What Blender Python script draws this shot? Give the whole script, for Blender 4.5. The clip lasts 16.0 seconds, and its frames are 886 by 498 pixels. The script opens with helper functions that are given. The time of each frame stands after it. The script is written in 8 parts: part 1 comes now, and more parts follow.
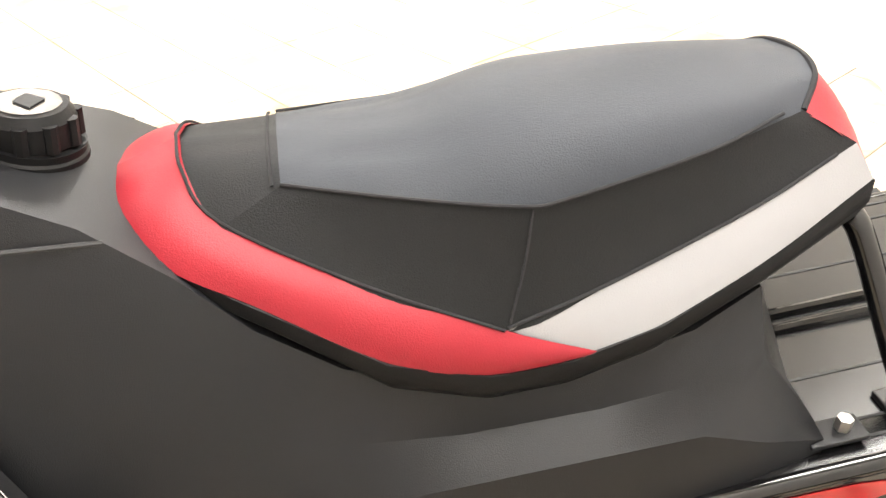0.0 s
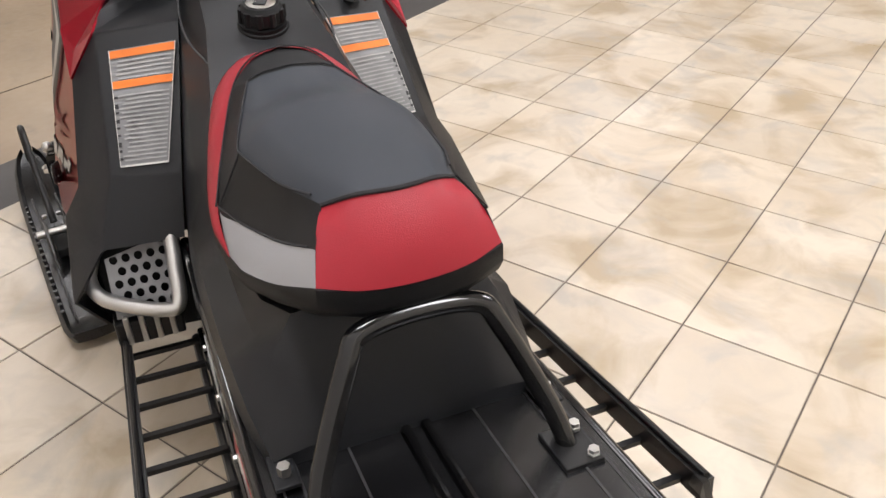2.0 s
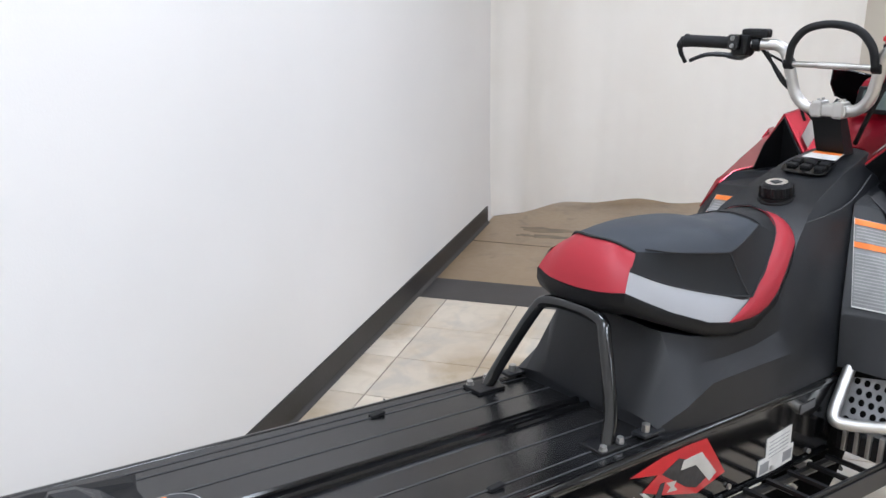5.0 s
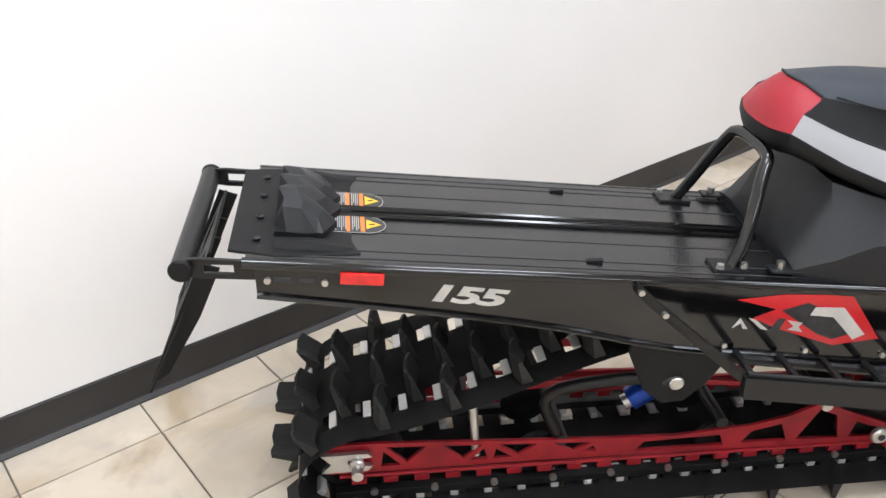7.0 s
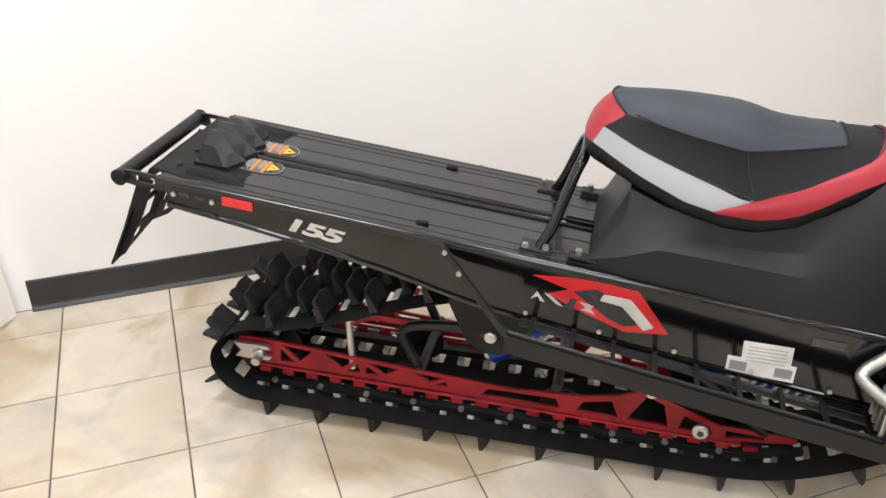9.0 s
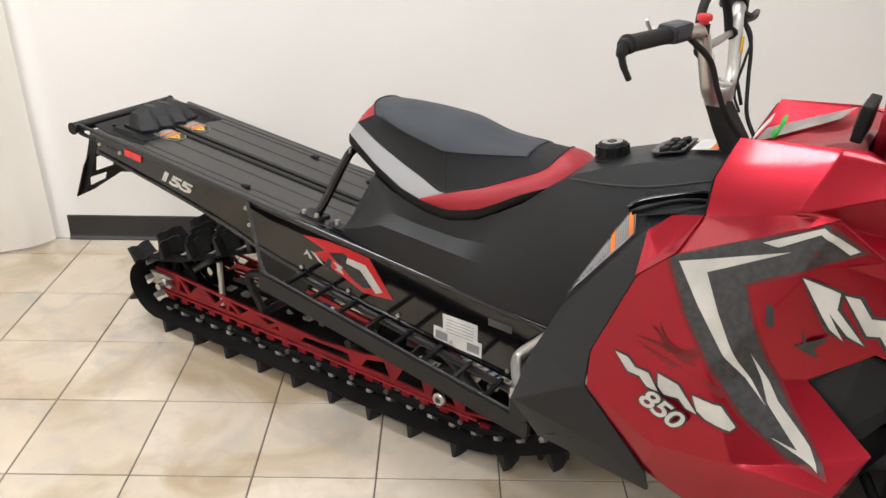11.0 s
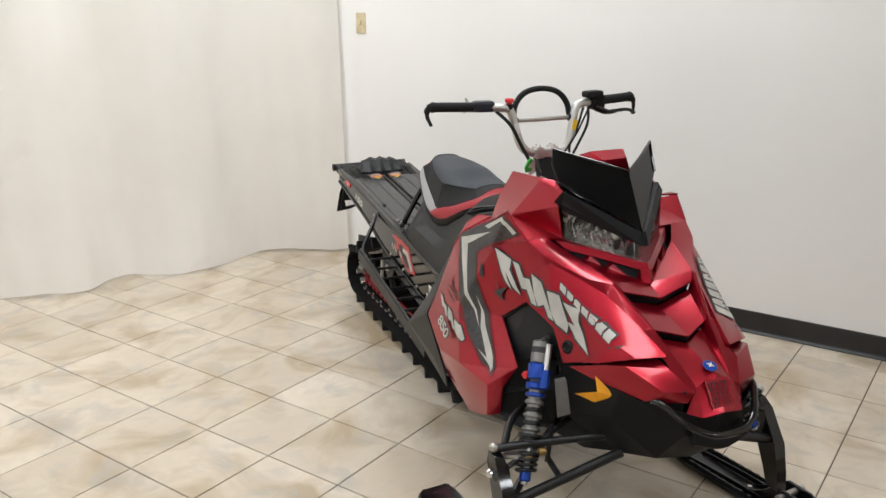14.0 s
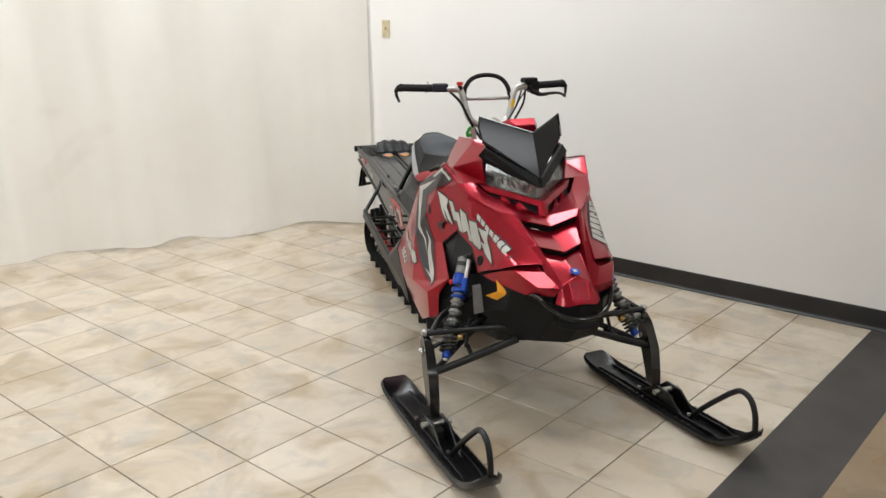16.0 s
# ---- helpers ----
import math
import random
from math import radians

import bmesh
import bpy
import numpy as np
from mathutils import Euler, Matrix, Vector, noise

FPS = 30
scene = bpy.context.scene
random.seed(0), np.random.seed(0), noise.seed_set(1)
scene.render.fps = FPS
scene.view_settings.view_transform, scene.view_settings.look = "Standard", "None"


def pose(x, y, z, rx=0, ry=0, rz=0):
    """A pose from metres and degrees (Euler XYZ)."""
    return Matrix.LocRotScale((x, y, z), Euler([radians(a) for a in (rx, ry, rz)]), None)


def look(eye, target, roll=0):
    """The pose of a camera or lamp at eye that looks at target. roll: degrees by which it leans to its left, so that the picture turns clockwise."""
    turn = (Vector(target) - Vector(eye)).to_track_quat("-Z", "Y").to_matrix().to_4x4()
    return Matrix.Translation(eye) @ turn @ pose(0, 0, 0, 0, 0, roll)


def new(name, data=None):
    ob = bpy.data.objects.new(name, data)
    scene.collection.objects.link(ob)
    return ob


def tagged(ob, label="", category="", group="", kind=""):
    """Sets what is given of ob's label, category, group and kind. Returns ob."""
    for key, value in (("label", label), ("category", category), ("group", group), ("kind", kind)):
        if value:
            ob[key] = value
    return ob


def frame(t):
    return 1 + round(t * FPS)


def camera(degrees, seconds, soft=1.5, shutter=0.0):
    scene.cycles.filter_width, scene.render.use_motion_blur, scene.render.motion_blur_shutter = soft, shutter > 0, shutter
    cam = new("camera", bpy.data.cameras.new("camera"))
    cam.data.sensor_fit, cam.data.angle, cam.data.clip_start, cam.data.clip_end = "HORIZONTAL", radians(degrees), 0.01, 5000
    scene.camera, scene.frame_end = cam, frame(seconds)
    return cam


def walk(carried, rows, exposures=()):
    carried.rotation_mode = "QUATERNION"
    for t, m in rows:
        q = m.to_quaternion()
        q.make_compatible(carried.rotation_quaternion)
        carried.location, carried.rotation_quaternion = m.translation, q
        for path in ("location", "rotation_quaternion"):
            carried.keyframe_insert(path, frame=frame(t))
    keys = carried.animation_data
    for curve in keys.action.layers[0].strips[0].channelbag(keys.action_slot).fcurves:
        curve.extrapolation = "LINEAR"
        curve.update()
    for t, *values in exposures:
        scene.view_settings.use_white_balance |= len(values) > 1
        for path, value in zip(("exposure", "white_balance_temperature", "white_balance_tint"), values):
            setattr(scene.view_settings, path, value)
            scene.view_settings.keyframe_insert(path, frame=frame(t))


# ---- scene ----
cam = camera(56.0, 16.0)
PATH = [
    (0, (-1.064, 0.400, 1.195), (0.128, -0.734, 0.059), 0.2),
    (0.5, (-1.112, 0.162, 1.238), (0.448, -0.379, 0.110), -0.5),
    (1, (-1.206, -0.091, 1.293), (0.435, 0.017, 0.156), -1.3),
    (1.5, (-1.232, -0.390, 1.279), (0.305, 0.223, 0.155), -1.6),
    (2, (-1.338, -0.791, 1.333), (0.014, 0.177, 0.220), -1.4),
    (2.5, (-1.375, -1.055, 1.463), (-0.193, 0.151, 0.391), -1.4),
    (3, (-1.258, -1.286, 1.567), (-0.200, 0.184, 0.719), -1.7),
    (3.5, (-1.074, -1.480, 1.570), (-0.268, 0.229, 0.912), -1.3),
    (4, (-0.870, -1.584, 1.543), (-0.410, 0.268, 0.945), -1.2),
    (4.5, (-0.687, -1.676, 1.401), (-0.736, 0.250, 0.866), -1.9),
    (5, (-0.593, -1.804, 1.334), (-1.158, 0.027, 0.758), -0.6),
    (7.3, (0.112, -1.765, 1.402), (-1.282, -0.723, 0.417), 0.1),
    (7.5, (0.184, -1.720, 1.421), (-1.234, -0.714, 0.433), 0.2),
    (8, (0.349, -1.567, 1.453), (-1.136, -0.674, 0.456), 0.2),
    (8.5, (0.531, -1.427, 1.484), (-1.037, -0.694, 0.482), 0.2),
    (9, (0.727, -1.243, 1.516), (-0.903, -0.663, 0.514), 0.3),
    (9.5, (0.875, -0.975, 1.512), (-0.815, -0.533, 0.537), 0.3),
    (10, (1.071, -0.714, 1.521), (-0.680, -0.401, 0.606), 0.6),
    (10.2, (1.158, -0.614, 1.516), (-0.612, -0.354, 0.622), 0.8),
    (12.3, (1.658, 0.682, 1.536), (-0.070, 0.097, 0.714), -0.4),
    (12.5, (1.705, 0.812, 1.537), (0.004, 0.120, 0.745), -0.3),
    (13, (1.849, 1.103, 1.548), (0.221, 0.199, 0.820), -0.4),
    (13.5, (1.991, 1.402, 1.563), (0.399, 0.387, 0.903), -0.4),
    (14, (2.113, 1.702, 1.538), (0.549, 0.593, 0.971), -0.4),
    (14.5, (2.245, 1.936, 1.506), (0.707, 0.777, 0.968), -0.3),
    (15, (2.378, 2.172, 1.507), (0.861, 0.983, 0.974), -0.4),
    (15.5, (2.464, 2.423, 1.500), (0.971, 1.203, 0.969), -0.2),
    (16, (2.538, 2.570, 1.506), (1.074, 1.318, 0.969), -0.2),
]
EXPOSURES = [(0.0, 0.8, 6700, 10), (0.3, 0.4, 7400, 10), (0.5, -0.27, 7500, 10), (1.0, -0.52, 6600, 14), (1.5, -0.44, 6300, 13), (2.5, -0.48, 6250, 14), (3.5, -0.25, 6100, 13), (4.2, -0.36, 5750, 11), (4.5, -0.3, 5650, 10), (5.0, -0.38, 5500, 10), (7.5, -0.18, 5900, 10), (10.0, -0.34, 6150, 10), (12.3, -0.64, 6250, 10), (14.0, -0.78, 6050, 8), (16.0, -0.78, 6100, 7)]
walk(cam, [(t, look(eye, target, roll)) for t, eye, target, roll in PATH], EXPOSURES)

# ---- world and light ----
world = bpy.data.worlds.new("world")
scene.world = world
world.use_nodes = True
world.node_tree.nodes["Background"].inputs[0].default_value = (0.9, 0.95, 1.0, 1)
world.node_tree.nodes["Background"].inputs[1].default_value = 0.3

CEILING = 3.3
LAMP_ROWS = [(-0.6, -1.8, 60), (-1.05, 0.2, 46), (0.88, 1.22, 36), (2.2, -1.8, 96), (3.6, 0.65, 46), (5.6, -1.8, 84), (4.2, 3.4, 40), (0.8, 5.6, 62), (-0.8, 5.3, 56), (2.6, 6.4, 62), (6.8, 2.6, 40), (0.2, -4.9, 135), (3.6, -5.4, 80)]   # x, y, watts
LAMP_TINT = (1.0, 0.985, 0.965)


def lamp_under(x, y, z, power, tint):
    light = bpy.data.lights.new("ceiling_lamp", "AREA")
    light.shape, light.size, light.size_y = "RECTANGLE", 0.56, 1.16
    light.energy, light.color = power, tint
    ob = new("ceiling_lamp", light)
    ob.matrix_world = pose(x, y, z, 0, 0, 0)
    return ob


# ---- helpers for building ----
def part(name, bm, material, parent=None, label="", smooth=False):
    """Links a bmesh as one mesh object under a thing or a part."""
    bmesh.ops.recalc_face_normals(bm, faces=bm.faces)
    me = bpy.data.meshes.new(name)
    bm.to_mesh(me)
    bm.free()
    for m in material if isinstance(material, (list, tuple)) else [material]:
        me.materials.append(m)
    if smooth:
        for p in me.polygons:
            p.use_smooth = True
        me.set_sharp_from_angle(angle=radians(smooth if smooth is not True else 40))
    ob = new(name, me)
    ob.parent = parent
    if label:
        ob["label"] = label
    return ob


def thing(name, m, label, category, group="", kind=""):
    """An empty at the base of a thing, which carries its parts."""
    ob = new(name)
    ob.empty_display_size = 0.1
    ob.matrix_world = m
    return tagged(ob, label, category, group, kind)


def bevelled(bm, width, segments=2, angle=25):
    if width > 0:
        edges = [e for e in bm.edges if len(e.link_faces) == 2 and e.calc_face_angle(0) > radians(angle)]
        if edges:
            bmesh.ops.bevel(bm, geom=edges, offset=width, segments=segments, profile=0.6, affect="EDGES", clamp_overlap=True)
    return bm


def block(sx, sy, sz, at=(0, 0, 0), bevel=0.0, turn=None, bm=None, segments=2):
    own = bmesh.new()
    bmesh.ops.create_cube(own, size=1)
    for v in own.verts:
        v.co = Vector((v.co.x * sx, v.co.y * sy, v.co.z * sz))
    bevelled(own, bevel, segments)
    m = Matrix.Translation(at) @ (turn.to_4x4() if turn else Matrix())
    bmesh.ops.transform(own, matrix=m, verts=own.verts)
    return merge(bm, own)


def merge(bm, own):
    if bm is None:
        return own
    me = bpy.data.meshes.new("tmp")
    own.to_mesh(me)
    own.free()
    bm.from_mesh(me)
    bpy.data.meshes.remove(me)
    return bm


def turned(x=0, y=0, z=0):
    return Euler((radians(x), radians(y), radians(z))).to_matrix()


def smooth_path(points, steps=6, closed=False):
    """A Catmull-Rom curve through the points."""
    pts = [Vector(p) for p in points]
    n, out = len(pts), []
    for i in range(n if closed else n - 1):
        if closed:
            a, b, c, d = pts[i - 1], pts[i], pts[(i + 1) % n], pts[(i + 2) % n]
        else:
            b, c = pts[i], pts[i + 1]
            a = pts[i - 1] if i else b + (b - c)
            d = pts[i + 2] if i + 2 < n else c + (c - b)
        for k in range(steps):
            t = k / steps
            out.append(0.5 * (2 * b + (c - a) * t + (2 * a - 5 * b + 4 * c - d) * t * t + (3 * b - a - 3 * c + d) * t ** 3))
    if not closed:
        out.append(pts[-1])
    return out


def tube(points, radius, segs=10, steps=5, closed=False, bm=None, ends=True, flat=1.0):
    """A round bar along a curve; radius a number or one for each point of the curve."""
    path = smooth_path(points, steps, closed) if steps > 1 else [Vector(p) for p in points]
    bm = bm or bmesh.new()
    rings, side, n = [], None, len(path)
    for i, p in enumerate(path):
        a = path[i - 1] if i or closed else p
        b = path[(i + 1) % n] if i < n - 1 or closed else p
        d = (b - a).normalized()
        if side is None:
            side = d.orthogonal().normalized()
        side = (side - d * side.dot(d)).normalized()
        up = d.cross(side)
        r = radius if isinstance(radius, (int, float)) else radius[min(i * len(radius) // n, len(radius) - 1)]
        rings.append([bm.verts.new(p + r * (math.cos(2 * math.pi * k / segs) * side + flat * math.sin(2 * math.pi * k / segs) * up)) for k in range(segs)])
    for i in range(n if closed else n - 1):
        a, b = rings[i], rings[(i + 1) % n]
        for k in range(segs):
            bm.faces.new((a[k], a[(k + 1) % segs], b[(k + 1) % segs], b[k]))
    if ends and not closed:
        bm.faces.new(rings[0][::-1])
        bm.faces.new(rings[-1])
    return bm


def lathe(profile, m=None, segs=20, bm=None):
    """Rows of (radius, height) turned about z, laid out by m."""
    bm, m = bm or bmesh.new(), m or Matrix()
    rings = [[bm.verts.new(m @ Vector((r * math.cos(2 * math.pi * k / segs), r * math.sin(2 * math.pi * k / segs), z))) for k in range(segs)] for r, z in profile]
    for a, b in zip(rings, rings[1:]):
        for k in range(segs):
            bm.faces.new((a[k], a[(k + 1) % segs], b[(k + 1) % segs], b[k]))
    bm.faces.new(rings[0][::-1])
    bm.faces.new(rings[-1])
    return bm


def along(a, b):
    """The pose that lays z along the way from a to b."""
    a, b = Vector(a), Vector(b)
    return Matrix.Translation(a) @ (b - a).to_track_quat("Z", "Y").to_matrix().to_4x4()


def rod(a, b, radius, bm=None, segs=12, bevel=0.0):
    h = (Vector(b) - Vector(a)).length
    c = min(bevel, radius * 0.5)
    prof = [(radius - c, 0), (radius, c), (radius, h - c), (radius - c, h)] if c else [(radius, 0), (radius, h)]
    return lathe(prof, along(a, b), segs, bm)


def prism(outline, depth, m=None, bevel=0.0, bm=None, holes=(), segments=2):
    """A flat outline (x, y) with thickness depth along z, laid out by m."""
    own = bmesh.new()
    lo = [own.verts.new((x, y, 0)) for x, y in outline]
    edges = [own.edges.new((lo[i], lo[(i + 1) % len(lo)])) for i in range(len(lo))]
    for hole in holes:
        h = [own.verts.new((x, y, 0)) for x, y in hole]
        edges += [own.edges.new((h[i], h[(i + 1) % len(h)])) for i in range(len(h))]
    if holes:
        bmesh.ops.triangle_fill(own, use_beauty=True, use_dissolve=False, edges=edges)
    else:
        own.faces.new(lo)
    bmesh.ops.recalc_face_normals(own, faces=own.faces)
    if own.faces[:] and own.faces[0].normal.z > 0:
        bmesh.ops.reverse_faces(own, faces=own.faces)
    made = bmesh.ops.extrude_face_region(own, geom=own.faces[:])
    bmesh.ops.translate(own, vec=(0, 0, depth), verts=[v for v in made["geom"] if isinstance(v, bmesh.types.BMVert)])
    if holes:
        bmesh.ops.dissolve_limit(own, angle_limit=radians(1), verts=own.verts, edges=own.edges)
    bevelled(own, bevel, segments)
    if m:
        bmesh.ops.transform(own, matrix=m, verts=own.verts)
    bmesh.ops.recalc_face_normals(own, faces=own.faces)
    return merge(bm, own)


def loft(sections, closed=True, caps=True, bm=None):
    """A skin over rings of equal length."""
    bm = bm or bmesh.new()
    rings = [[bm.verts.new(p) for p in s] for s in sections]
    n = len(rings[0])
    for a, b in zip(rings, rings[1:]):
        for k in range(n if closed else n - 1):
            bm.faces.new((a[k], a[(k + 1) % n], b[(k + 1) % n], b[k]))
    if caps and closed:
        bm.faces.new(rings[0][::-1])
        bm.faces.new(rings[-1])
    return bm


def shell(points, faces, thickness=0.004, bevel=0.0, segments=2, flip=False, angle=12):
    """A thin panel over corners and faces, with its thickness inwards and softened folds; flip mirrors it in x."""
    bm = bmesh.new()
    vs = [bm.verts.new((-x, y, z) if flip else (x, y, z)) for x, y, z in points]
    for f in faces:
        bm.faces.new([vs[i] for i in f])
    bmesh.ops.recalc_face_normals(bm, faces=bm.faces)
    if bevel:
        bevelled(bm, bevel, segments, angle)
    if thickness:
        bmesh.ops.solidify(bm, geom=bm.faces[:], thickness=thickness)
    return bm


# ---- materials ----
def material(name, colour, rough=0.5, metal=0.0, second=None, scale=8.0, rough2=None, bump=0.0, bump_scale=120.0, coat=0.0, spec=0.5, detail=4.0, world_space=False, speckle=None):
    """A surface whose colour and gloss wander at two sizes, with a fine relief."""
    m = bpy.data.materials.new(name)
    m.use_nodes = True
    nt = m.node_tree
    bsdf = nt.nodes["Principled BSDF"]
    bsdf.inputs["Metallic"].default_value = metal
    bsdf.inputs["Specular IOR Level"].default_value = spec
    bsdf.inputs["Coat Weight"].default_value = coat
    bsdf.inputs["Coat Roughness"].default_value = 0.08
    if world_space:
        coords = nt.nodes.new("ShaderNodeNewGeometry").outputs["Position"]
    else:
        coords = nt.nodes.new("ShaderNodeTexCoord").outputs["Object"]
    big = nt.nodes.new("ShaderNodeTexNoise")
    big.inputs["Scale"].default_value, big.inputs["Detail"].default_value = scale, detail
    nt.links.new(coords, big.inputs["Vector"])
    small = nt.nodes.new("ShaderNodeTexNoise")
    small.inputs["Scale"].default_value, small.inputs["Detail"].default_value = bump_scale, 3.0
    nt.links.new(coords, small.inputs["Vector"])
    second = second or tuple(min(1, c * 0.8) for c in colour)
    ramp = nt.nodes.new("ShaderNodeValToRGB")
    ramp.color_ramp.elements[0].position, ramp.color_ramp.elements[1].position = 0.35, 0.65
    ramp.color_ramp.elements[0].color, ramp.color_ramp.elements[1].color = (*second, 1), (*colour, 1)
    nt.links.new(big.outputs["Fac"], ramp.inputs["Fac"])
    colour_out = ramp.outputs["Color"]
    if speckle:
        dots = nt.nodes.new("ShaderNodeMath")
        dots.operation, dots.inputs[1].default_value = "GREATER_THAN", 0.64
        nt.links.new(small.outputs["Fac"], dots.inputs[0])
        mix = nt.nodes.new("ShaderNodeMix")
        mix.data_type = "RGBA"
        nt.links.new(dots.outputs[0], mix.inputs["Factor"])
        nt.links.new(colour_out, mix.inputs["A"])
        mix.inputs["B"].default_value = (*speckle, 1)
        colour_out = mix.outputs["Result"]
    nt.links.new(colour_out, bsdf.inputs["Base Color"])
    span = nt.nodes.new("ShaderNodeMapRange")
    span.inputs["To Min"].default_value, span.inputs["To Max"].default_value = rough, rough2 if rough2 is not None else min(1, rough * 1.25)
    nt.links.new(small.outputs["Fac"], span.inputs["Value"])
    nt.links.new(span.outputs["Result"], bsdf.inputs["Roughness"])
    if bump:
        b = nt.nodes.new("ShaderNodeBump")
        b.inputs["Strength"].default_value, b.inputs["Distance"].default_value = bump, 0.002
        nt.links.new(small.outputs["Fac"], b.inputs["Height"])
        nt.links.new(b.outputs["Normal"], bsdf.inputs["Normal"])
    return m


def glowing(name, colour, strength):
    m = bpy.data.materials.new(name)
    m.use_nodes = True
    bsdf = m.node_tree.nodes["Principled BSDF"]
    bsdf.inputs["Emission Color"].default_value = (*colour, 1)
    bsdf.inputs["Emission Strength"].default_value = strength
    return m


def glassy(name, colour=(1, 1, 1), rough=0.02):
    m = bpy.data.materials.new(name)
    m.use_nodes = True
    bsdf = m.node_tree.nodes["Principled BSDF"]
    bsdf.inputs["Base Color"].default_value = (*colour, 1)
    bsdf.inputs["Transmission Weight"].default_value = 1
    bsdf.inputs["Roughness"].default_value = rough
    return m


def tile_material():
    """Beige stone-look ceramic, no two tiles alike."""
    m = material("ceramic_tile", (0.60, 0.53, 0.43), 0.26, second=(0.52, 0.44, 0.335), scale=2.3, rough2=0.42, spec=0.5, bump=0.06, bump_scale=45, world_space=True, detail=6)
    nt = m.node_tree
    bsdf = nt.nodes["Principled BSDF"]
    ramp = next(n for n in nt.nodes if n.type == "VALTORGB")
    pos = next(n for n in nt.nodes if n.type == "NEW_GEOMETRY")
    info = nt.nodes.new("ShaderNodeObjectInfo")
    shift = nt.nodes.new("ShaderNodeVectorMath")
    shift.operation = "MULTIPLY_ADD"
    shift.inputs[1].default_value = (1, 1, 1)
    spread = nt.nodes.new("ShaderNodeMath")
    spread.operation, spread.inputs[1].default_value = "MULTIPLY", 37.0
    nt.links.new(info.outputs["Random"], spread.inputs[0])
    nt.links.new(pos.outputs["Position"], shift.inputs[0])
    nt.links.new(spread.outputs[0], shift.inputs[2])
    for n in nt.nodes:
        if n.type == "TEX_NOISE":
            nt.links.new(shift.outputs[0], n.inputs["Vector"])
    cloud = nt.nodes.new("ShaderNodeTexNoise")
    cloud.inputs["Scale"].default_value, cloud.inputs["Detail"].default_value, cloud.inputs["Distortion"].default_value = 9, 8, 1.2
    nt.links.new(shift.outputs[0], cloud.inputs["Vector"])
    veil = nt.nodes.new("ShaderNodeValToRGB")
    veil.color_ramp.elements[0].position, veil.color_ramp.elements[1].position = 0.46, 0.72
    veil.color_ramp.elements[0].color, veil.color_ramp.elements[1].color = (0, 0, 0, 1), (0.55, 0.55, 0.55, 1)
    nt.links.new(cloud.outputs["Fac"], veil.inputs["Fac"])
    mix = nt.nodes.new("ShaderNodeMix")
    mix.data_type = "RGBA"
    nt.links.new(veil.outputs["Color"], mix.inputs["Factor"])
    nt.links.new(ramp.outputs["Color"], mix.inputs["A"])
    mix.inputs["B"].default_value = (0.47, 0.41, 0.335, 1)
    tone = nt.nodes.new("ShaderNodeHueSaturation")
    span = nt.nodes.new("ShaderNodeMapRange")
    span.inputs["To Min"].default_value, span.inputs["To Max"].default_value = 0.93, 1.07
    nt.links.new(info.outputs["Random"], span.inputs["Value"])
    nt.links.new(span.outputs["Result"], tone.inputs["Value"])
    nt.links.new(mix.outputs["Result"], tone.inputs["Color"])
    nt.links.new(tone.outputs["Color"], bsdf.inputs["Base Color"])
    return m


TILE = tile_material()
GROUT = material("grout", (0.17, 0.145, 0.12), 0.9, second=(0.12, 0.1, 0.085), scale=14, world_space=True)
CONCRETE = material("stained_concrete", (0.32, 0.235, 0.145), 0.27, second=(0.225, 0.158, 0.092), scale=1.1, rough2=0.45, bump=0.12, bump_scale=30, world_space=True, detail=9)
STRIP = material("charcoal_strip", (0.058, 0.052, 0.05), 0.5, second=(0.04, 0.036, 0.034), scale=5, bump=0.2, bump_scale=220, world_space=True)
WALL_PAINT = material("white_wall_paint", (0.80, 0.78, 0.755), 0.6, second=(0.765, 0.745, 0.72), scale=0.9, bump=0.12, bump_scale=160, world_space=True)
CREAM_PAINT = material("cream_wall_paint", (0.78, 0.72, 0.61), 0.6, second=(0.74, 0.68, 0.57), scale=1.2, bump=0.1, bump_scale=160, world_space=True)
BASE_VINYL = material("black_vinyl_base", (0.022, 0.02, 0.02), 0.42, second=(0.014, 0.013, 0.013), scale=6, bump=0.05, world_space=True)
CEILING_PAINT = material("ceiling_white", (0.75, 0.74, 0.72), 0.85, scale=2)
CLOTH = material("white_curtain_cloth", (0.87, 0.845, 0.80), 0.92, second=(0.84, 0.81, 0.76), scale=3, bump=0.35, bump_scale=420, world_space=True, spec=0.15)


def stained(m, colour, scale, low, high, amount):
    """Adds irregular stains of another colour to a material."""
    nt = m.node_tree
    bsdf = nt.nodes["Principled BSDF"]
    link = next(l for l in nt.links if l.to_socket == bsdf.inputs["Base Color"])
    source = link.from_socket
    pos = nt.nodes.new("ShaderNodeNewGeometry").outputs["Position"]
    patch_noise = nt.nodes.new("ShaderNodeTexNoise")
    patch_noise.inputs["Scale"].default_value, patch_noise.inputs["Detail"].default_value, patch_noise.inputs["Distortion"].default_value = scale, 6, 0.8
    nt.links.new(pos, patch_noise.inputs["Vector"])
    mask = nt.nodes.new("ShaderNodeMapRange")
    mask.inputs["From Min"].default_value, mask.inputs["From Max"].default_value, mask.inputs["To Max"].default_value = low, high, amount
    nt.links.new(patch_noise.outputs["Fac"], mask.inputs["Value"])
    mix = nt.nodes.new("ShaderNodeMix")
    mix.data_type = "RGBA"
    nt.links.new(mask.outputs["Result"], mix.inputs["Factor"])
    nt.links.new(source, mix.inputs["A"])
    mix.inputs["B"].default_value = (*colour, 1)
    nt.links.new(mix.outputs["Result"], bsdf.inputs["Base Color"])


